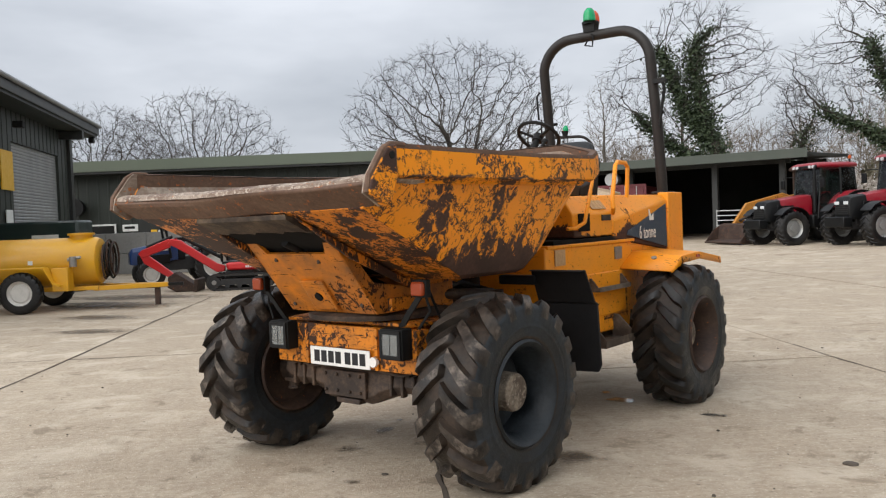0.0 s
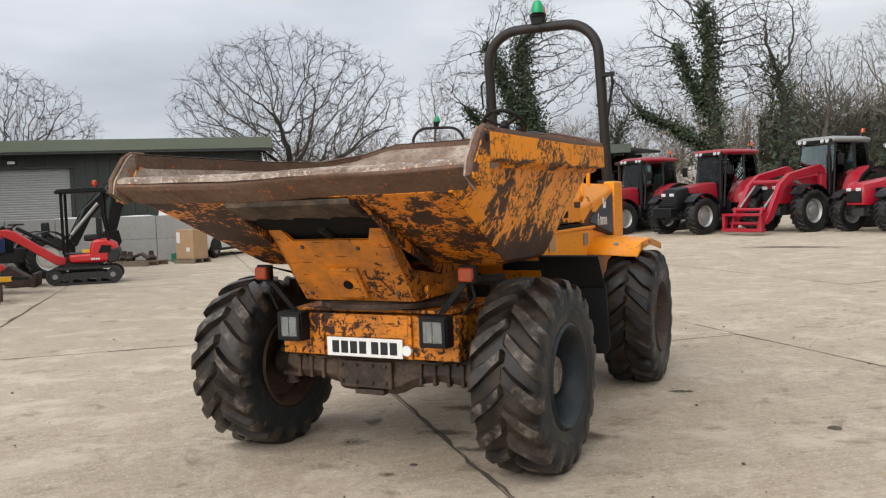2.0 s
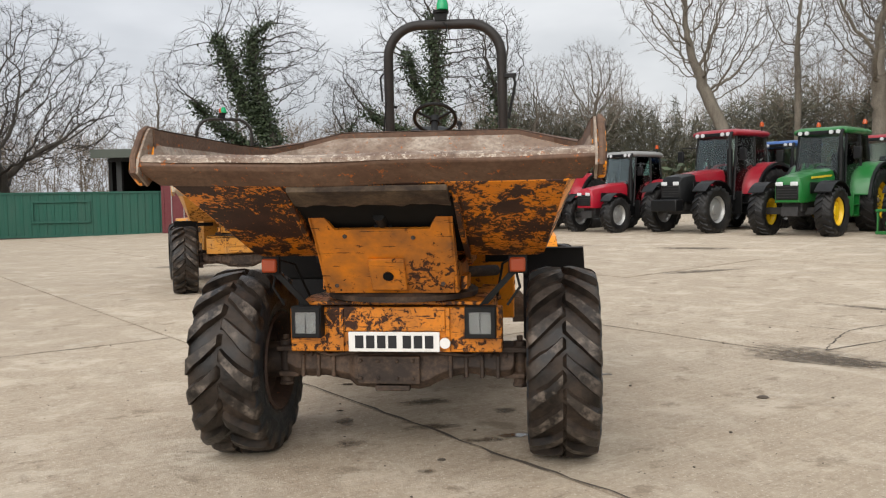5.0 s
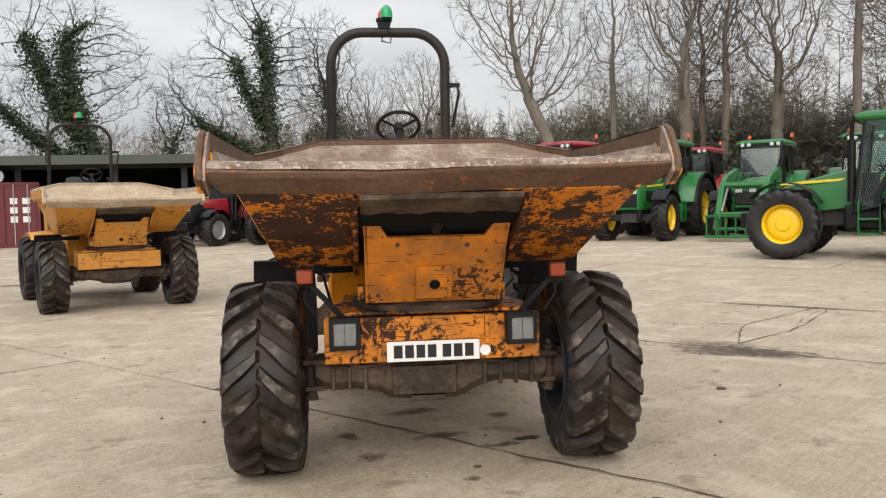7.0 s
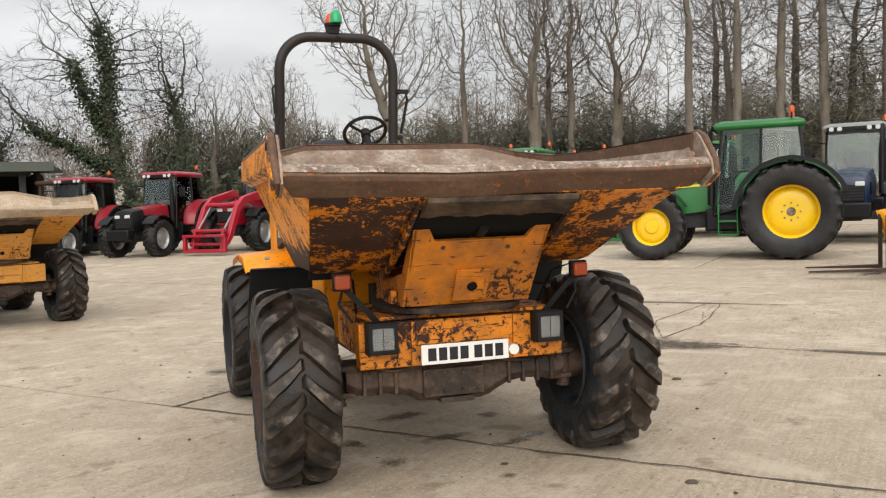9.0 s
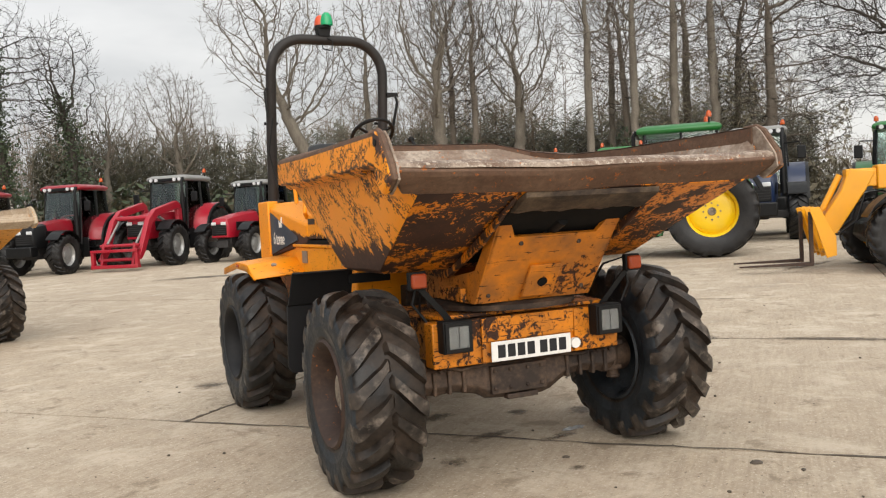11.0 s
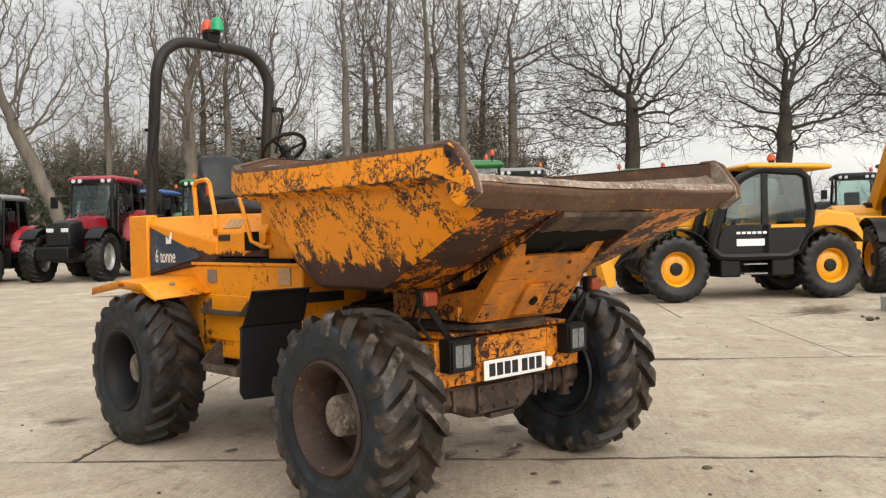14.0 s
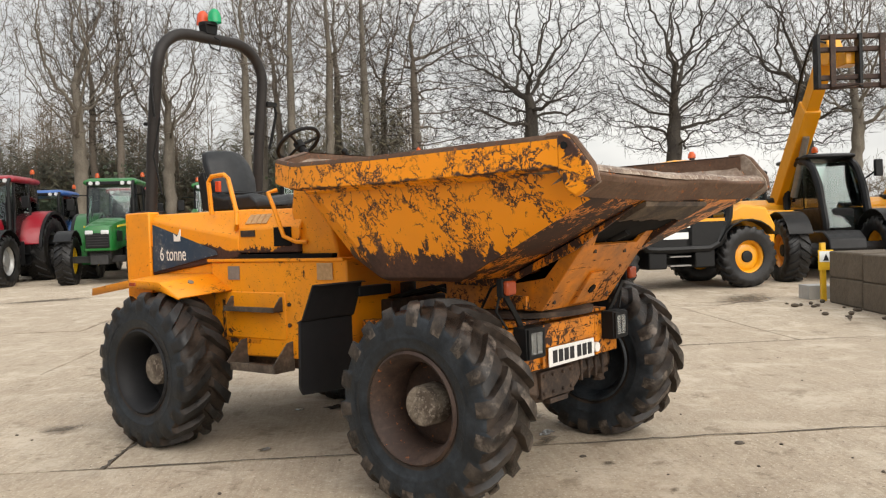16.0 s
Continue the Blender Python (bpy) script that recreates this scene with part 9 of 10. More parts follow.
def shell(rows):
    """A pressed car body out of cross-sections: (y, sill, belt, roof, half width, half roof width)."""
    rings = []
    for y, z0, zb, zr, w, wr in rows:
        half = [(w * 0.93, z0), (w * 0.985, z0 + 0.10), (w, (z0 + zb) / 2), (w * 0.99, zb), (wr + 0.03, zr - 0.10), (wr - 0.02, zr - 0.035), (wr * 0.72, zr), (wr * 0.3, zr + 0.008)]
        rings.append([(x, y, z) for x, z in half] + [(-x, y, z) for x, z in reversed(half)])
    return MB().loft(rings)


def side_x(z, w, wr, zb, zr):
    """How far out the window plane stands at a height."""
    k = max(0.0, (z - zb) / (zr - 0.10 - zb))
    return w * 0.99 + (wr + 0.03 - w * 0.99) * k


def build_van(m):
    """Compact panel van; local -y is forward, the front axle at y = 0."""
    t = thing("panel_van", m, "compact white panel van with grey side strip beside a wall", "van")
    rows = [(-0.86, 0.36, 0.62, 0.78, 0.62, 0.45), (-0.80, 0.30, 0.70, 0.90, 0.76, 0.60), (-0.60, 0.26, 0.84, 1.00, 0.85, 0.68), (-0.05, 0.26, 0.98, 1.14, 0.89, 0.70), (0.28, 0.26, 1.02, 1.28, 0.90, 0.70),
            (0.95, 0.26, 1.05, 1.70, 0.90, 0.68), (1.30, 0.26, 1.06, 1.80, 0.90, 0.70), (2.20, 0.26, 1.08, 1.83, 0.90, 0.72), (3.05, 0.28, 1.08, 1.80, 0.90, 0.72), (3.35, 0.34, 1.06, 1.74, 0.88, 0.70), (3.42, 0.44, 1.04, 1.64, 0.82, 0.64)]
    part("body", shell(rows), [M_VAN], t, "white van body", smooth=40)
    for s in (-1, 1):
        def on(y, z, out):
            return (s * (side_x(z, 0.90, 0.69, 1.05, 1.78) + out), y, z)

        win = [(0.26, 1.07), (0.62, 1.40), (0.98, 1.62), (1.34, 1.66), (1.34, 1.10)]
        # the body is solid: a dark sheet under the pane paints the shaded inside
        part("window_lining", MB().loft([[on(y, z, 0.002) for y, z in win], [on(y, z, 0.010) for y, z in win]]), [M_INTERIOR], t)
        part("cab_window", MB().loft([[on(y, z, 0.012) for y, z in win], [on(y, z, 0.017) for y, z in win]]), [M_GLASS_WIN], t, "dark cab window")
        part("door_seam", MB().loft([[on(y, z, 0.001) for y, z in ((1.40, 0.34), (1.412, 0.34), (1.432, 1.68), (1.42, 1.68))], [on(y, z, 0.004) for y, z in ((1.40, 0.34), (1.412, 0.34), (1.432, 1.68), (1.42, 1.68))]]), [M_PLASTIC], t)
        part("side_strip", MB().box(min(s * 0.895, s * 0.915), max(s * 0.895, s * 0.915), 0.52, 2.24, 0.56, 0.74), [M_GREYROOF], t, "grey rubbing strip", bevel=0.008)
        part("sill_strip", MB().box(min(s * 0.84, s * 0.885), max(s * 0.84, s * 0.885), 0.45, 2.3, 0.22, 0.30), [M_PLASTIC], t, bevel=0.01)
        part("door_handle", MB().cbox((s * 0.905, 1.22, 0.98), (0.03, 0.16, 0.03)), [M_PLASTIC], t, bevel=0.006)
        for y0, y1, z in ((1.70, 2.25, 1.32), (1.62, 2.45, 0.97)):
            part("side_mark", MB().loft([[on(y, z + q, 0.002) for y, q in ((y0, 0), (y1, 0), (y1, 0.05), (y0, 0.05))], [on(y, z + q, 0.005) for y, q in ((y0, 0), (y1, 0), (y1, 0.05), (y0, 0.05))]]), [M_GREYROOF], t, "grey lettering bar")
        part("head_lamp", MB().loft([[(s * x, y, z) for x, y, z in ((0.52, -0.83, 0.66), (0.74, -0.76, 0.70), (0.79, -0.50, 0.86), (0.60, -0.62, 0.86))], [(s * (x + 0.02), y - 0.02, z + 0.01) for x, y, z in ((0.52, -0.83, 0.66), (0.74, -0.76, 0.70), (0.79, -0.50, 0.86), (0.60, -0.62, 0.86))]]), [M_LAMP], t)
        part("tail_lamp", MB().box(min(s * 0.80, s * 0.885), max(s * 0.80, s * 0.885), 3.30, 3.43, 0.92, 1.36), [M_RED_LENS], t, "red tail lamp", bevel=0.02)
        mr = part("mirror_arm", MB().cyl((s * 0.88, 0.42, 1.10), (s * 0.98, 0.40, 1.14), 0.025, n=8), [M_PLASTIC], t)
        part("mirror", MB().cbox((s * 1.03, 0.38, 1.18), (0.17, 0.12, 0.22)), [M_PLASTIC], mr, "black mirror", bevel=0.03)
        for y in (0, 2.7):
            # black disc on the solid side paints the dark of the wheel well
            part("wheel_arch", MB().prism([(y + 0.40 * math.cos(radians(a)), 0.31 + 0.40 * math.sin(radians(a))) for a in range(-8, 189, 14)], "x", min(s * 0.86, s * 0.904), max(s * 0.86, s * 0.904)), [M_PLASTIC], t, "black disc painting the shade of a wheel well")
            add_wheel(t, s * 0.815, y, 0.32, 0.20, 0.215, M_SILVER, 0, "silver wheel cover")
    # dark sheet on the solid body paints the shaded cab behind the screen
    part("windscreen_lining", MB().add([(-0.68, 0.30, 1.262), (0.68, 0.30, 1.262), (0.62, 0.93, 1.668), (-0.62, 0.93, 1.668), (-0.68, 0.26, 1.300), (0.68, 0.26, 1.300), (0.62, 0.90, 1.712), (-0.62, 0.90, 1.712)], [(0, 1, 2, 3), (7, 6, 5, 4), (0, 4, 5, 1), (1, 5, 6, 2), (2, 6, 7, 3), (3, 7, 4, 0)]), [M_INTERIOR], t)
    part("rear_bumper", MB().box(-0.85, 0.85, 3.36, 3.50, 0.36, 0.60), [M_PLASTIC], t, "black rear bumper", bevel=0.03)
    part("front_bumper", MB().box(-0.66, 0.66, -0.90, -0.78, 0.30, 0.50), [M_PLASTIC], t, "black bumper", bevel=0.03)
    part("rear_window", MB().loft([[(x, 3.405 - (z - 1.04) * 0.02, z) for x, z in ((-0.66, 1.10), (0.66, 1.10), (0.58, 1.52), (-0.58, 1.52))], [(x, 3.425 - (z - 1.04) * 0.02, z) for x, z in ((-0.66, 1.10), (0.66, 1.10), (0.58, 1.52), (-0.58, 1.52))]]), [M_VAN], t, "blanked white rear window")
    part("number_plate", MB().box(-0.26, 0.26, 3.50, 3.51, 0.62, 0.73), [M_YELLOW_SIGN], t)
    part("stop_lamp", MB().box(-0.20, 0.20, 3.36, 3.40, 1.70, 1.735), [M_PLASTIC], t, "dark high stop lamp", bevel=0.005)
    return t


def build_car(m):
    """Small hatchback; local -y is forward, the front axle at y = 0."""
    t = thing("hatchback_car", m, "small white hatchback parked behind the low wall", "car")
    rows = [(-0.78, 0.34, 0.58, 0.70, 0.60, 0.45), (-0.70, 0.26, 0.66, 0.82, 0.76, 0.60), (0.10, 0.22, 0.86, 1.00, 0.84, 0.66), (0.42, 0.22, 0.90, 1.06, 0.85, 0.66), (1.05, 0.22, 0.93, 1.42, 0.85, 0.60), (1.70, 0.22, 0.95, 1.49, 0.85, 0.62), (2.50, 0.24, 0.96, 1.46, 0.85, 0.60), (2.95, 0.28, 0.94, 1.32, 0.83, 0.58), (3.10, 0.40, 0.86, 1.05, 0.78, 0.56)]
    part("body", shell(rows), [M_VAN], t, "white car body", smooth=40)
    for s in (-1, 1):
        def on(y, z, out):
            return (s * (side_x(z, 0.85, 0.61, 0.94, 1.46) + out), y, z)

        for win in ([(0.62, 0.97), (1.14, 1.32), (1.55, 1.35), (1.55, 0.98)], [(1.63, 0.98), (1.63, 1.35), (2.35, 1.32), (2.62, 1.02)]):
            # dark sheet under each pane paints the car's shaded inside
            part("window_lining", MB().loft([[on(y, z, 0.002) for y, z in win], [on(y, z, 0.010) for y, z in win]]), [M_INTERIOR], t)
            part("side_window", MB().loft([[on(y, z, 0.012) for y, z in win], [on(y, z, 0.017) for y, z in win]]), [M_GLASS_WIN], t, "dark side window")
        for y in (0, 2.45):
            # no well is cut: a black disc paints its shade behind the wheel
            part("wheel_arch", MB().prism([(y + 0.38 * math.cos(radians(a)), 0.30 + 0.38 * math.sin(radians(a))) for a in range(-8, 189, 14)], "x", min(s * 0.80, s * 0.853), max(s * 0.80, s * 0.853)), [M_PLASTIC], t, "black disc painting the shade of a wheel well")
            add_wheel(t, s * 0.765, y, 0.30, 0.20, 0.20, M_SILVER, 0, "silver wheel cover")
        part("tail_lamp", MB().box(min(s * 0.66, s * 0.80), max(s * 0.66, s * 0.80), 2.98, 3.11, 0.72, 0.95), [M_RED_LENS], t, "red tail lamp", bevel=0.02)
    # near-black sheet paints the shaded inside at the rear window
    part("rear_window", MB().add([(-0.54, 2.99, 1.26), (0.54, 2.99, 1.26), (0.60, 3.09, 1.06), (-0.60, 3.09, 1.06), (-0.54, 3.01, 1.27), (0.54, 3.01, 1.27), (0.60, 3.11, 1.07), (-0.60, 3.11, 1.07)], [(0, 1, 2, 3), (7, 6, 5, 4), (0, 4, 5, 1), (1, 5, 6, 2), (2, 6, 7, 3), (3, 7, 4, 0)]), [M_INTERIOR], t, "dark rear window")
    return t


build_van(facing(-16.29, 27.9, -0.052, 0.9986))
build_car(facing(-18.55, 27.5, -0.03, 1.0))
build_car(facing(-20.95, 27.2, -0.08, 0.99))


def build_pallet(m, label):
    t = thing("pallet", m, label, "pallet", "pallets")
    for k in range(7):
        x = -0.55 + 0.1833 * k
        part("board", MB().box(x - 0.05, x + 0.05, -0.5, 0.5, 0.12, 0.14), [M_WOOD], t)
    for y in (-0.45, 0, 0.45):
        part("bearer", MB().box(-0.6, 0.6, y - 0.05, y + 0.05, 0.0, 0.12), [M_WOOD], t)
    return t


pm = Matrix.Translation((-14.72, 22.85, 0)) @ Matrix.Rotation(radians(-12), 4, "Z") @ Matrix.Diagonal((0.66, 0.75, 1, 1))
build_pallet(pm, "timber pallet under a carton")
bx = thing("carton", pm @ Matrix.Translation((0, 0, 0.14)), "large brown cardboard carton with white labels", "carton")
part("box", MB().box(-0.52, 0.52, -0.42, 0.42, 0, 0.88), [M_CARD], bx, bevel=0.01)
part("label_sheet", MB().box(-0.46, -0.26, -0.426, -0.42, 0.48, 0.80), [M_WHITE_SIGN], bx)
part("label_sheet", MB().box(0.10, 0.30, -0.426, -0.42, 0.22, 0.34), [M_WHITE_SIGN], bx)
for px, py, rz in ((-17.0, 22.2, 10), (-18.7, 21.9, 35), (-16.0, 22.1, -5)):
    p0 = Matrix.Translation((px, py, 0)) @ Matrix.Rotation(radians(rz), 4, "Z")
    build_pallet(p0, "low timber pallet loaded with machine parts")
    for k in range(4):
        r_ = random.Random(int(px * 10) + k)
        mb = MB()
        x, y = r_.uniform(-0.4, 0.4), r_.uniform(-0.3, 0.3)
        if k % 2:
            mb.tube([(x - 0.4, y, 0.22), (x, y + 0.1, 0.34), (x + 0.4, y - 0.1, 0.20)], 0.045, 8)
        else:
            mb.lathe([(0.14, 0.001), (0.14, 0.14), (0.22, 0.16), (0.30, 0.08), (0.42, 0.07), (0.42, 0.001)], "z", 14, 0, (x, y, 0))
        solo("machine_part", mb, [M_AXLE if k < 2 else M_RIM_RUST], "loose greasy machine part lying on a pallet", "spare part", p0, group="spare parts")
cr = thing("crate", Matrix.Translation((-15.5, 23.6, 0)) @ Matrix.Rotation(radians(12), 4, "Z"), "small green plastic crate on the ground", "crate")
M_CRATE = plain("green_plastic", (0.02, 0.16, 0.08), 0.5)
part("crate_body", MB().box(-0.3, 0.3, -0.2, 0.2, 0.0, 0.03).box(-0.3, 0.3, -0.2, -0.18, 0.03, 0.26).box(-0.3, 0.3, 0.18, 0.2, 0.03, 0.26).box(-0.3, -0.28, -0.18, 0.18, 0.03, 0.26).box(0.28, 0.3, -0.18, 0.18, 0.03, 0.26), [M_CRATE], cr)

# dark cabinet in front of the bay
gb = thing("generator_cabinet", Matrix.Translation((-19.6, 15.4, 0)) @ Matrix.Rotation(math.atan2(0.45, 0.89), 4, "Z"), "dark green generator cabinet with a glossy lid", "generator")
M_GEN = gloss("generator_green", (0.018, 0.032, 0.028))
part("cabinet", MB().box(-1.3, 1.3, -0.5, 0.5, 0.25, 1.85), [M_GEN], gb, bevel=0.06)
part("skid", MB().box(-1.35, 1.35, -0.52, 0.52, 0.0, 0.25), [M_BLACK], gb, bevel=0.02)
part("panel_mark", MB().box(0.1, 0.8, -0.506, -0.50, 1.35, 1.5), [M_DECAL_TXT], gb, "pale lettering bars")

# shipping container with doors to the yard
cm = Matrix.Translation((-9.75, 36.9, gz(-9.7, 36.4))) @ Matrix.Rotation(radians(4), 4, "Z")
ct = thing("shipping_container", cm, "maroon shipping container with white door labels", "container")
mb = MB()
part("shell", MB().box(-1.22, 1.22, 0, 6.0, 0.12, 2.50), [M_MAROON], ct, bevel=0.02)
part("sill_frame", MB().box(-1.24, 1.24, -0.04, 0.0, 0.0, 0.16).box(-1.24, 1.24, -0.04, 0.0, 2.44, 2.58).box(-1.24, -1.12, -0.04, 0.0, 0.16, 2.44).box(1.12, 1.24, -0.04, 0.0, 0.16, 2.44), [M_MAROON], ct, bevel=0.01)
for s in (-1, 1):
    dr = part("door", MB().box(min(s * 0.02, s * 1.11), max(s * 0.02, s * 1.11), -0.05, -0.005, 0.17, 2.43), [M_MAROON], ct, "maroon container door", bevel=0.008)
    for x in (0.32, 0.82):
        part("lock_rod", MB().cyl((s * x, -0.08, 0.1), (s * x, -0.08, 2.5), 0.02, n=8), [M_GALV], dr)
    for k in range(3 if s > 0 else 0):
        for q in (0.18, 0.62):
            part("label_sheet", MB().box(s * q - (0 if s > 0 else 0.26), s * q + (0.26 if s > 0 else 0), -0.056, -0.05, 1.0 + 0.36 * k, 1.24 + 0.36 * k), [M_WHITE_SIGN], dr)
solo("steel_drum", MB().lathe([(0, 0.001), (0, 0.29), (0.28, 0.30), (0.30, 0.31), (0.32, 0.30), (0.86, 0.29), (0.86, 0.26), (0.84, 0.001)], "y", 24), [M_GALV], "grey steel drum lying on the container", "drum", cm @ Matrix.Translation((-0.3, 0.1, 2.83)))

# field gate in the shed's mouth
fg = thing("field_gate", Matrix.Translation((-5.6, 36.9, gz(-5.6, 36.9))) @ Matrix.Rotation(math.atan2(-0.13, 0.99), 4, "Z"), "galvanised tubular field gate in the shed's mouth", "gate")
for k in range(6):
    z = 0.2 + 0.2 * k
    part("rail", MB().cyl((0, 0, z), (3.4, 0, z), 0.022, n=8), [M_GALV], fg)
for x in (0, 1.7, 3.4):
    part("upright", MB().cyl((x, 0, 0.1), (x, 0, 1.25), 0.026, n=8), [M_GALV], fg)
tb = thing("tool_chest", Matrix.Translation((-4.4, 38.4, gz(-4.4, 38))), "blue chest standing in the shed", "chest")
M_BLUE_BOX = plain("blue_box", (0.03, 0.09, 0.30), 0.5)
part("body", MB().box(-0.4, 0.4, -0.3, 0.3, 0, 0.75), [M_BLUE_BOX], tb, bevel=0.02)
part("lid", MB().box(-0.42, 0.42, -0.32, 0.32, 0.75, 0.82), [M_BLUE_BOX], tb, bevel=0.02)


def build_loader(m):
    """Old backhoe loader; local -y is forward."""
    t = thing("wheel_loader", m, "old faded yellow loader with a rusty bucket on the ground", "loader")
    yl = paint("loader_ochre", (0.46, 0.20, 0.03), wear=0.4, dirt=0.4)
    part("hood", MB().prism([(-0.4, 0.8), (-0.45, 1.35), (1.1, 1.6), (1.1, 0.8)], "x", -0.4, 0.4), [yl], t, "faded hood", bevel=0.04)
    part("chassis", MB().box(-0.4, 0.4, -0.5, 3.0, 0.5, 0.85), [M_AXLE], t, bevel=0.03)
    for s in (-1, 1):
        part("lift_arm", MB().prism([(1.0, 1.7), (0.7, 1.8), (-0.9, 1.45), (-1.6, 0.55), (-1.75, 0.30), (-1.5, 0.28), (-1.25, 0.5), (-0.7, 1.2), (0.9, 1.5)], "x", s * 0.62 - 0.07, s * 0.62 + 0.07), [yl], t, "loader arm", bevel=0.02)
        part("tilt_ram", MB().cyl((s * 0.45, 0.2, 1.4), (s * 0.45, -1.3, 0.8), 0.05, n=10), [M_AXLE], t)
        add_wheel(t, s * 0.85, 0.2, 0.5, 0.34, 0.28, M_WHITE_RIM, 5)
        add_wheel(t, s * 0.85, 2.3, 0.75, 0.42, 0.42, M_WHITE_RIM, 5)
        for y in (1.25, 2.6):
            part("cab_post", MB().box(s * 0.62 - 0.04, s * 0.62 + 0.04, y - 0.04, y + 0.04, 1.3, 2.6), [M_RIM_RUST], t)
    part("cab_roof", MB().box(-0.75, 0.75, 1.1, 2.8, 2.6, 2.75), [M_RIM_RUST], t, "rust-red cab roof", bevel=0.05)
    part("bucket", MB().prism([(-1.55, 0.72), (-1.50, 0.08), (-1.7, 0.0), (-2.4, 0.0), (-2.42, 0.05), (-1.85, 0.12), (-1.75, 0.66)], "x", -1.1, 1.1), [M_RIM_RUST], t, "wide rusty loader bucket", bevel=0.015)
    for s in (-1, 1):
        part("bucket_side", MB().prism([(-1.55, 0.72), (-1.50, 0.08), (-1.7, 0.0), (-2.4, 0.0), (-2.0, 0.5)], "x", s * 1.1 - 0.015, s * 1.1 + 0.015), [M_RIM_RUST], t)
    return t


build_loader(facing(-3.0, 34.2, -0.75, -0.66))

# stacked concrete blocks with a warning sign
bd_ = Vector((-0.912, -0.41))
bl0 = Vector((7.83, 3.52))
for j in range(2):
    for k in range(4):
        p = bl0 + bd_ * (1.22 * k + (0.0 if j == 0 else 0.02)) + Vector((0.41, -0.912)) * 0.45
        w = 1.2
        mb = MB().box(0.0, w, -0.43, 0.43, 0.0, 0.425)
        mm = Matrix.Translation((p.x, p.y, gz(p.x, p.y) + j * 0.428)) @ Matrix.Rotation(math.atan2(bd_.y, bd_.x), 4, "Z")
        solo("concrete_block", mb, [M_DIRTY_BLOCK], "stained grey-brown concrete ballast block in a stack", "concrete block", mm, group="ballast blocks", bevel=0.025)
sp = thing("warning_post", Matrix.Translation((8.05, 3.60, gz(8, 3.6))) @ Matrix.Rotation(radians(-62), 4, "Z"), "yellow post with a small warning sign at the blocks' end", "sign post")
part("post", MB().box(-0.04, 0.04, -0.04, 0.04, 0, 0.98), [M_YELLOW_SIGN], sp, bevel=0.006)
part("sign_plate", MB().box(-0.10, 0.16, -0.055, -0.045, 0.52, 0.86), [M_YELLOW_SIGN], sp, "white and yellow warning sign")
part("sign_face", MB().box(-0.08, 0.14, -0.060, -0.056, 0.66, 0.84), [M_WHITE_SIGN], sp)
part("sign_mark", MB().prism([(-0.02, 0.68), (0.08, 0.68), (0.03, 0.80)], "y", -0.064, -0.061), [M_INK], sp)
stp = thing("tread_step", Matrix.Translation((8.45, 3.75, gz(8.4, 3.7))) @ Matrix.Rotation(radians(-62), 4, "Z"), "small chequer-plate metal step on the concrete", "step")
part("riser", MB().box(-0.2, 0.2, -0.2, 0.2, 0.0, 0.24), [M_GALV], stp, bevel=0.008)
for k in range(5):
    for q in range(4):
        part("stud", MB().cbox((-0.16 + 0.08 * k, -0.204, 0.04 + 0.05 * q), (0.03, 0.008, 0.012), Matrix.Rotation(radians(45 if (k + q) % 2 else -45), 3, "Y")), [M_GALV], stp)
r_ = random.Random(77)
for k in range(26):
    a, q = r_.uniform(0, 4.5), r_.uniform(0.05, 0.75)
    p = bl0 + bd_ * a - Vector((0.41, -0.912)) * q
    s_ = r_.uniform(0.02, 0.07)
    mb = MB().sphere((0, 0, s_ * 0.4), s_, 5, (1, r_.uniform(0.6, 1.2), 0.5))
    solo("rubble", mb, [M_DIRTY_BLOCK], "small lump of dark rubble on the concrete", "rubble", Matrix.Translation((p.x, p.y, gz(p.x, p.y))), group="rubble by the blocks")

# puddles, stains and loose stones on the concrete
def loc(x, y):
    p = DUMPER_AT @ Vector((x, y, 0))
    return p.x, p.y


for x, y, rx, ry, rot, sd in ((1.35, 2.2, 0.28, 0.12, 0.3, 1), (-0.75, 1.75, 0.16, 0.10, 0.2, 2), (0.95, 0.45, 0.13, 0.10, 1.0, 5), (-0.6, 0.9, 0.10, 0.06, 0.4, 6)):
    blot("puddle", *loc(x, y), rx, ry, rot, M_PUDDLE, "shallow rain puddle", sd, 0.006)
for x, y, rx, ry, rot, sd in ((0.1, 0.55, 0.26, 0.12, 0.5, 11), (0.45, 0.25, 0.18, 0.09, 0.2, 12), (-0.35, 0.15, 0.15, 0.10, 0.9, 13), (0.0, 1.2, 0.30, 0.16, 0.1, 14), (0.2, -0.35, 0.10, 0.06, 0.3, 15), (-0.1, -0.9, 0.07, 0.05, 0.3, 16),
                              (0.55, 1.0, 0.16, 0.1, 1.2, 17), (-0.5, 0.62, 0.16, 0.08, 2.0, 18), (1.0, 0.75, 0.3, 0.16, 0.4, 19), (-1.2, 3.6, 0.3, 0.18, 0.4, 20)):
    blot("damp_stain", *loc(x, y), rx, ry, rot, M_DAMP, "dark damp stain", sd)
for k, (x, y, rx, ry) in enumerate(((-15.4, 13.9, 2.6, 0.55), (-13.9, 12.4, 1.9, 0.40), (-12.0, 10.8, 1.5, 0.45), (-14.9, 12.9, 1.8, 0.30), (-17.0, 12.6, 2.4, 0.6), (-10.4, 9.3, 1.0, 0.35))):
    blot("tyre_grime", x, y, rx, ry, 0.12 + 0.05 * k, M_DAMP, "dark streak of wheel grime", 300 + k)
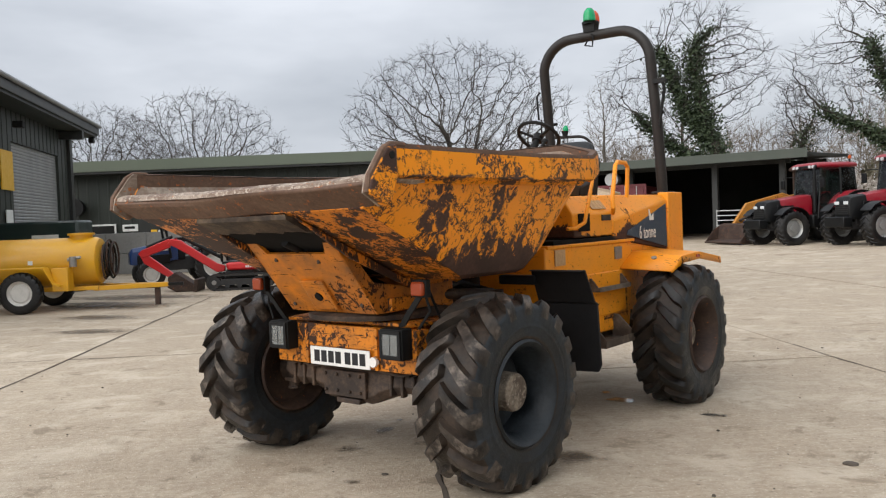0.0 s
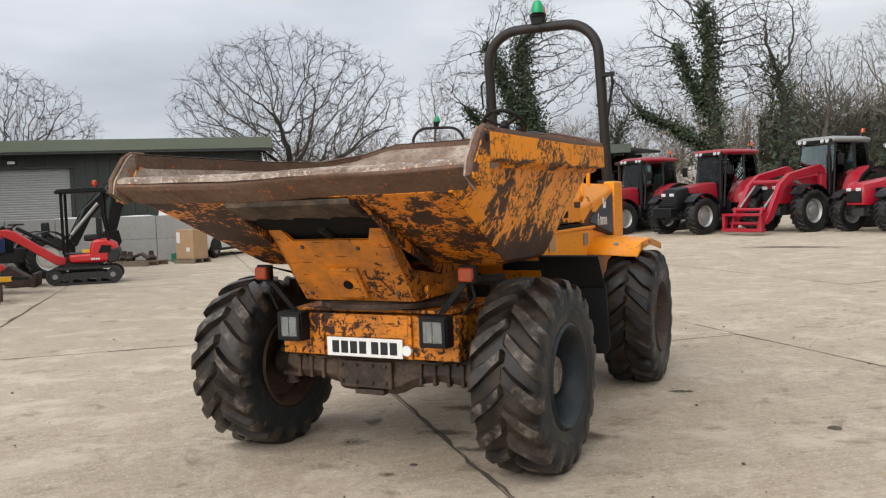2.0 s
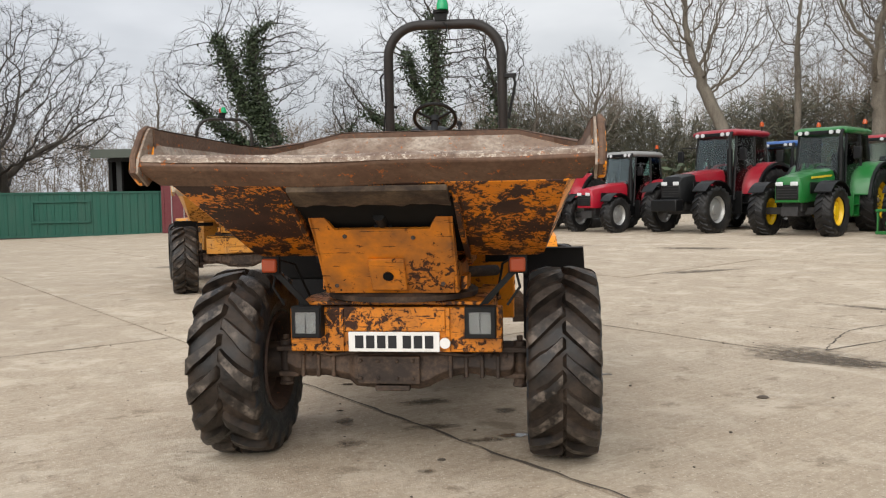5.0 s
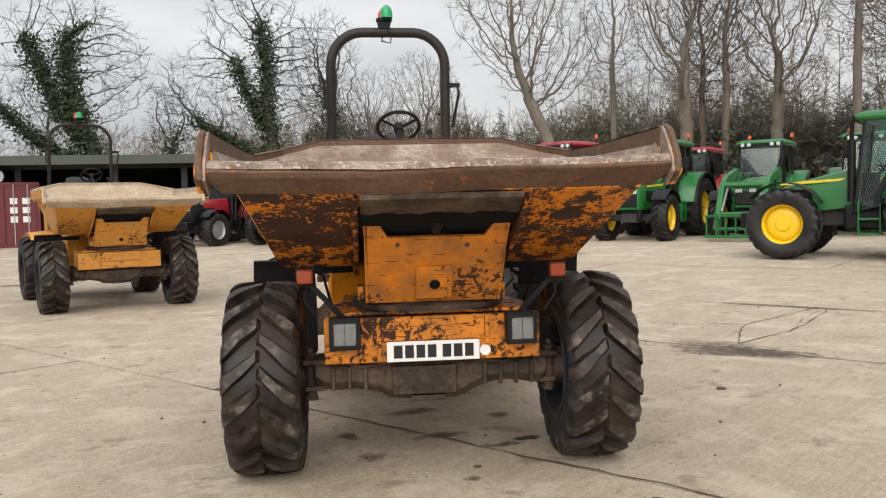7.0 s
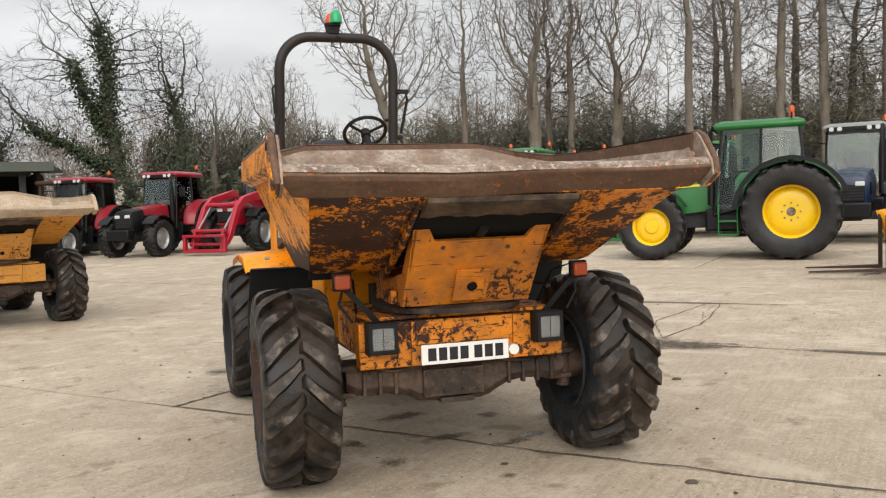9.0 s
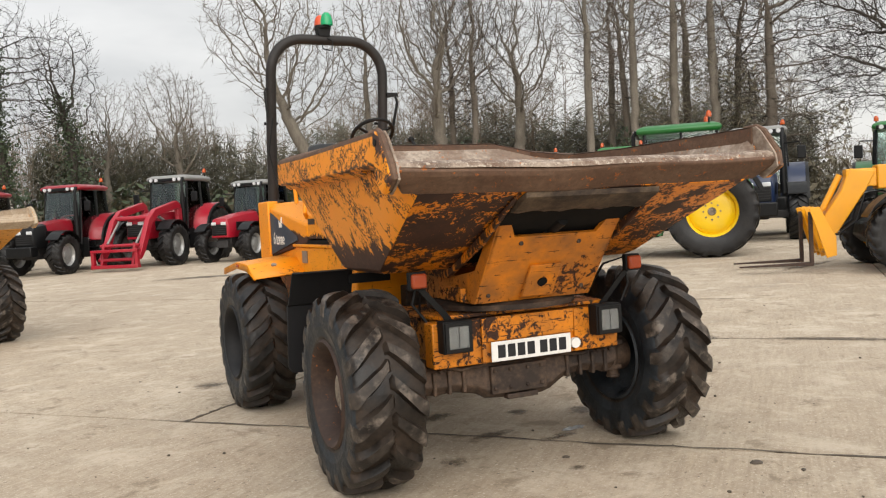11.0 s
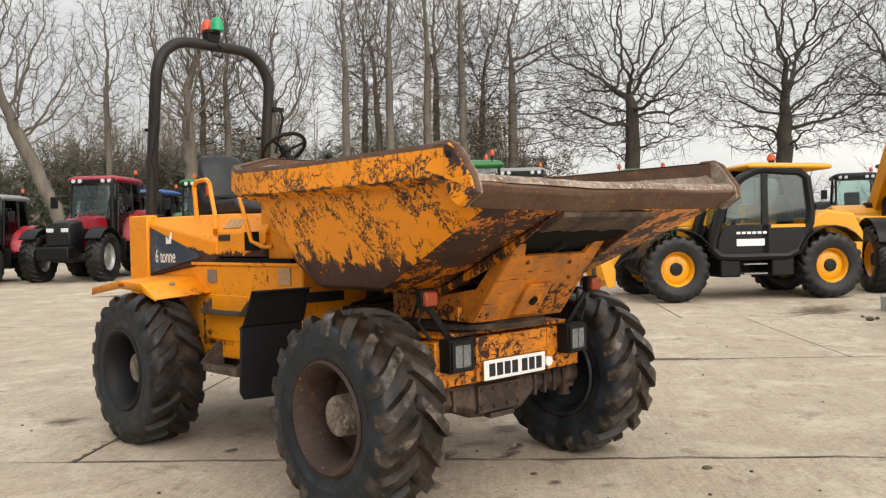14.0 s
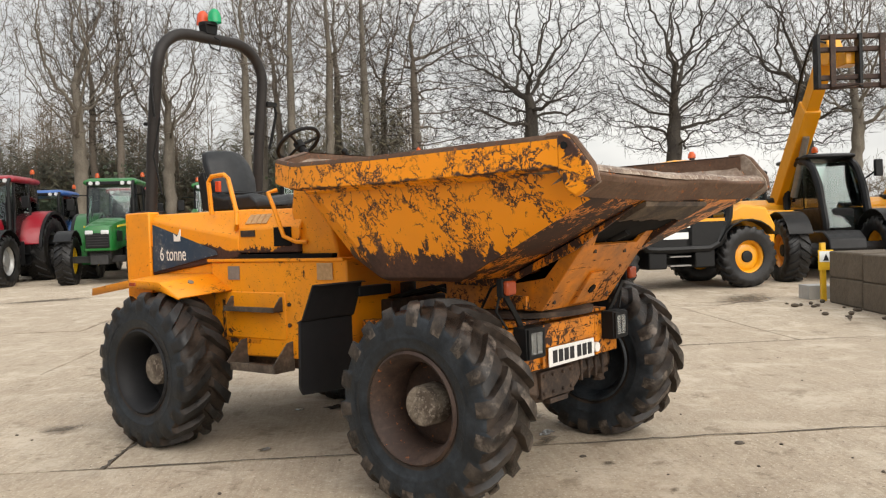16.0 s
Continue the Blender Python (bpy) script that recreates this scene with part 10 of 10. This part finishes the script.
for x, y, rx, ry, rot, sd in ((1.36, 6.8, 1.0, 0.20, -1.03, 31), (3.7, 9.4, 2.4, 0.09, -1.0, 32), (2.2, 5.4, 1.3, 0.08, -1.03, 33), (1.2, 7.0, 1.3, 0.34, -1.03, 46), (9.0, 9.5, 1.4, 0.2, 0.2, 34), (8.2, 4.9, 1.6, 0.5, -0.3, 35), (-13.5, 12.6, 2.6, 0.8, 0.5, 37), (-14.5, 14.5, 2.5, 0.7, 0.3, 44),
                               (3.2, 14.5, 1.2, 0.3, 0.2, 39), (5.4, 19.0, 1.8, 0.3, -0.6, 40), (2.0, 22.0, 2.2, 0.35, -0.5, 41), (-6.5, 19.5, 1.6, 0.4, 0.3, 42)):
    blot("damp_stain", x, y, rx, ry, rot, M_DAMP, "dark damp stain", sd)
for x, y, rx, ry, rot, sd in ((-1.95, 4.97, 0.24, 0.13, 0.4, 71), (-1.60, 6.90, 0.34, 0.17, 0.3, 72), (-1.85, 7.15, 0.14, 0.09, 0.9, 73)):
    blot("puddle", x, y, rx, ry, rot, M_PUDDLE, "shallow rain puddle", sd, 0.006)
stone_meshes = []
for k in range(5):
    r_ = random.Random(900 + k)
    mb = MB().sphere((0, 0, 0.3), 1.0, 5, (1, r_.uniform(0.6, 1.1), r_.uniform(0.45, 0.7)))
    mb.v = [(x * r_.uniform(0.8, 1.2), y * r_.uniform(0.8, 1.2), z) for x, y, z in mb.v]
    stone_meshes.append(mesh_of("stone", mb, [M_DIRTY_BLOCK if k % 2 else M_JOINT], 60))
r_ = random.Random(5)
for k in range(260):
    x, y = r_.uniform(-8, 6), r_.uniform(1.5, 10)
    s_ = r_.choice((0.004, 0.005, 0.006, 0.008, 0.012))
    ob = part("stone", stone_meshes[k % 5], None, yard)
    ob.matrix_local = Matrix.Translation((x, y, gz(x, y) + s_ * 0.1)) @ Matrix.Rotation(r_.uniform(0, 6), 4, "Z") @ Matrix.Diagonal((s_, s_, s_, 1))
for x, y, s_ in ((0.03, 5.63, 0.035), (-2.44, 4.54, 0.02), (-1.81, 3.69, 0.03)):
    ob = part("stone", stone_meshes[0], None, yard)
    ob.matrix_local = Matrix.Translation((x, y, gz(x, y))) @ Matrix.Diagonal((s_ * 1.4, s_, s_ * 0.6, 1))
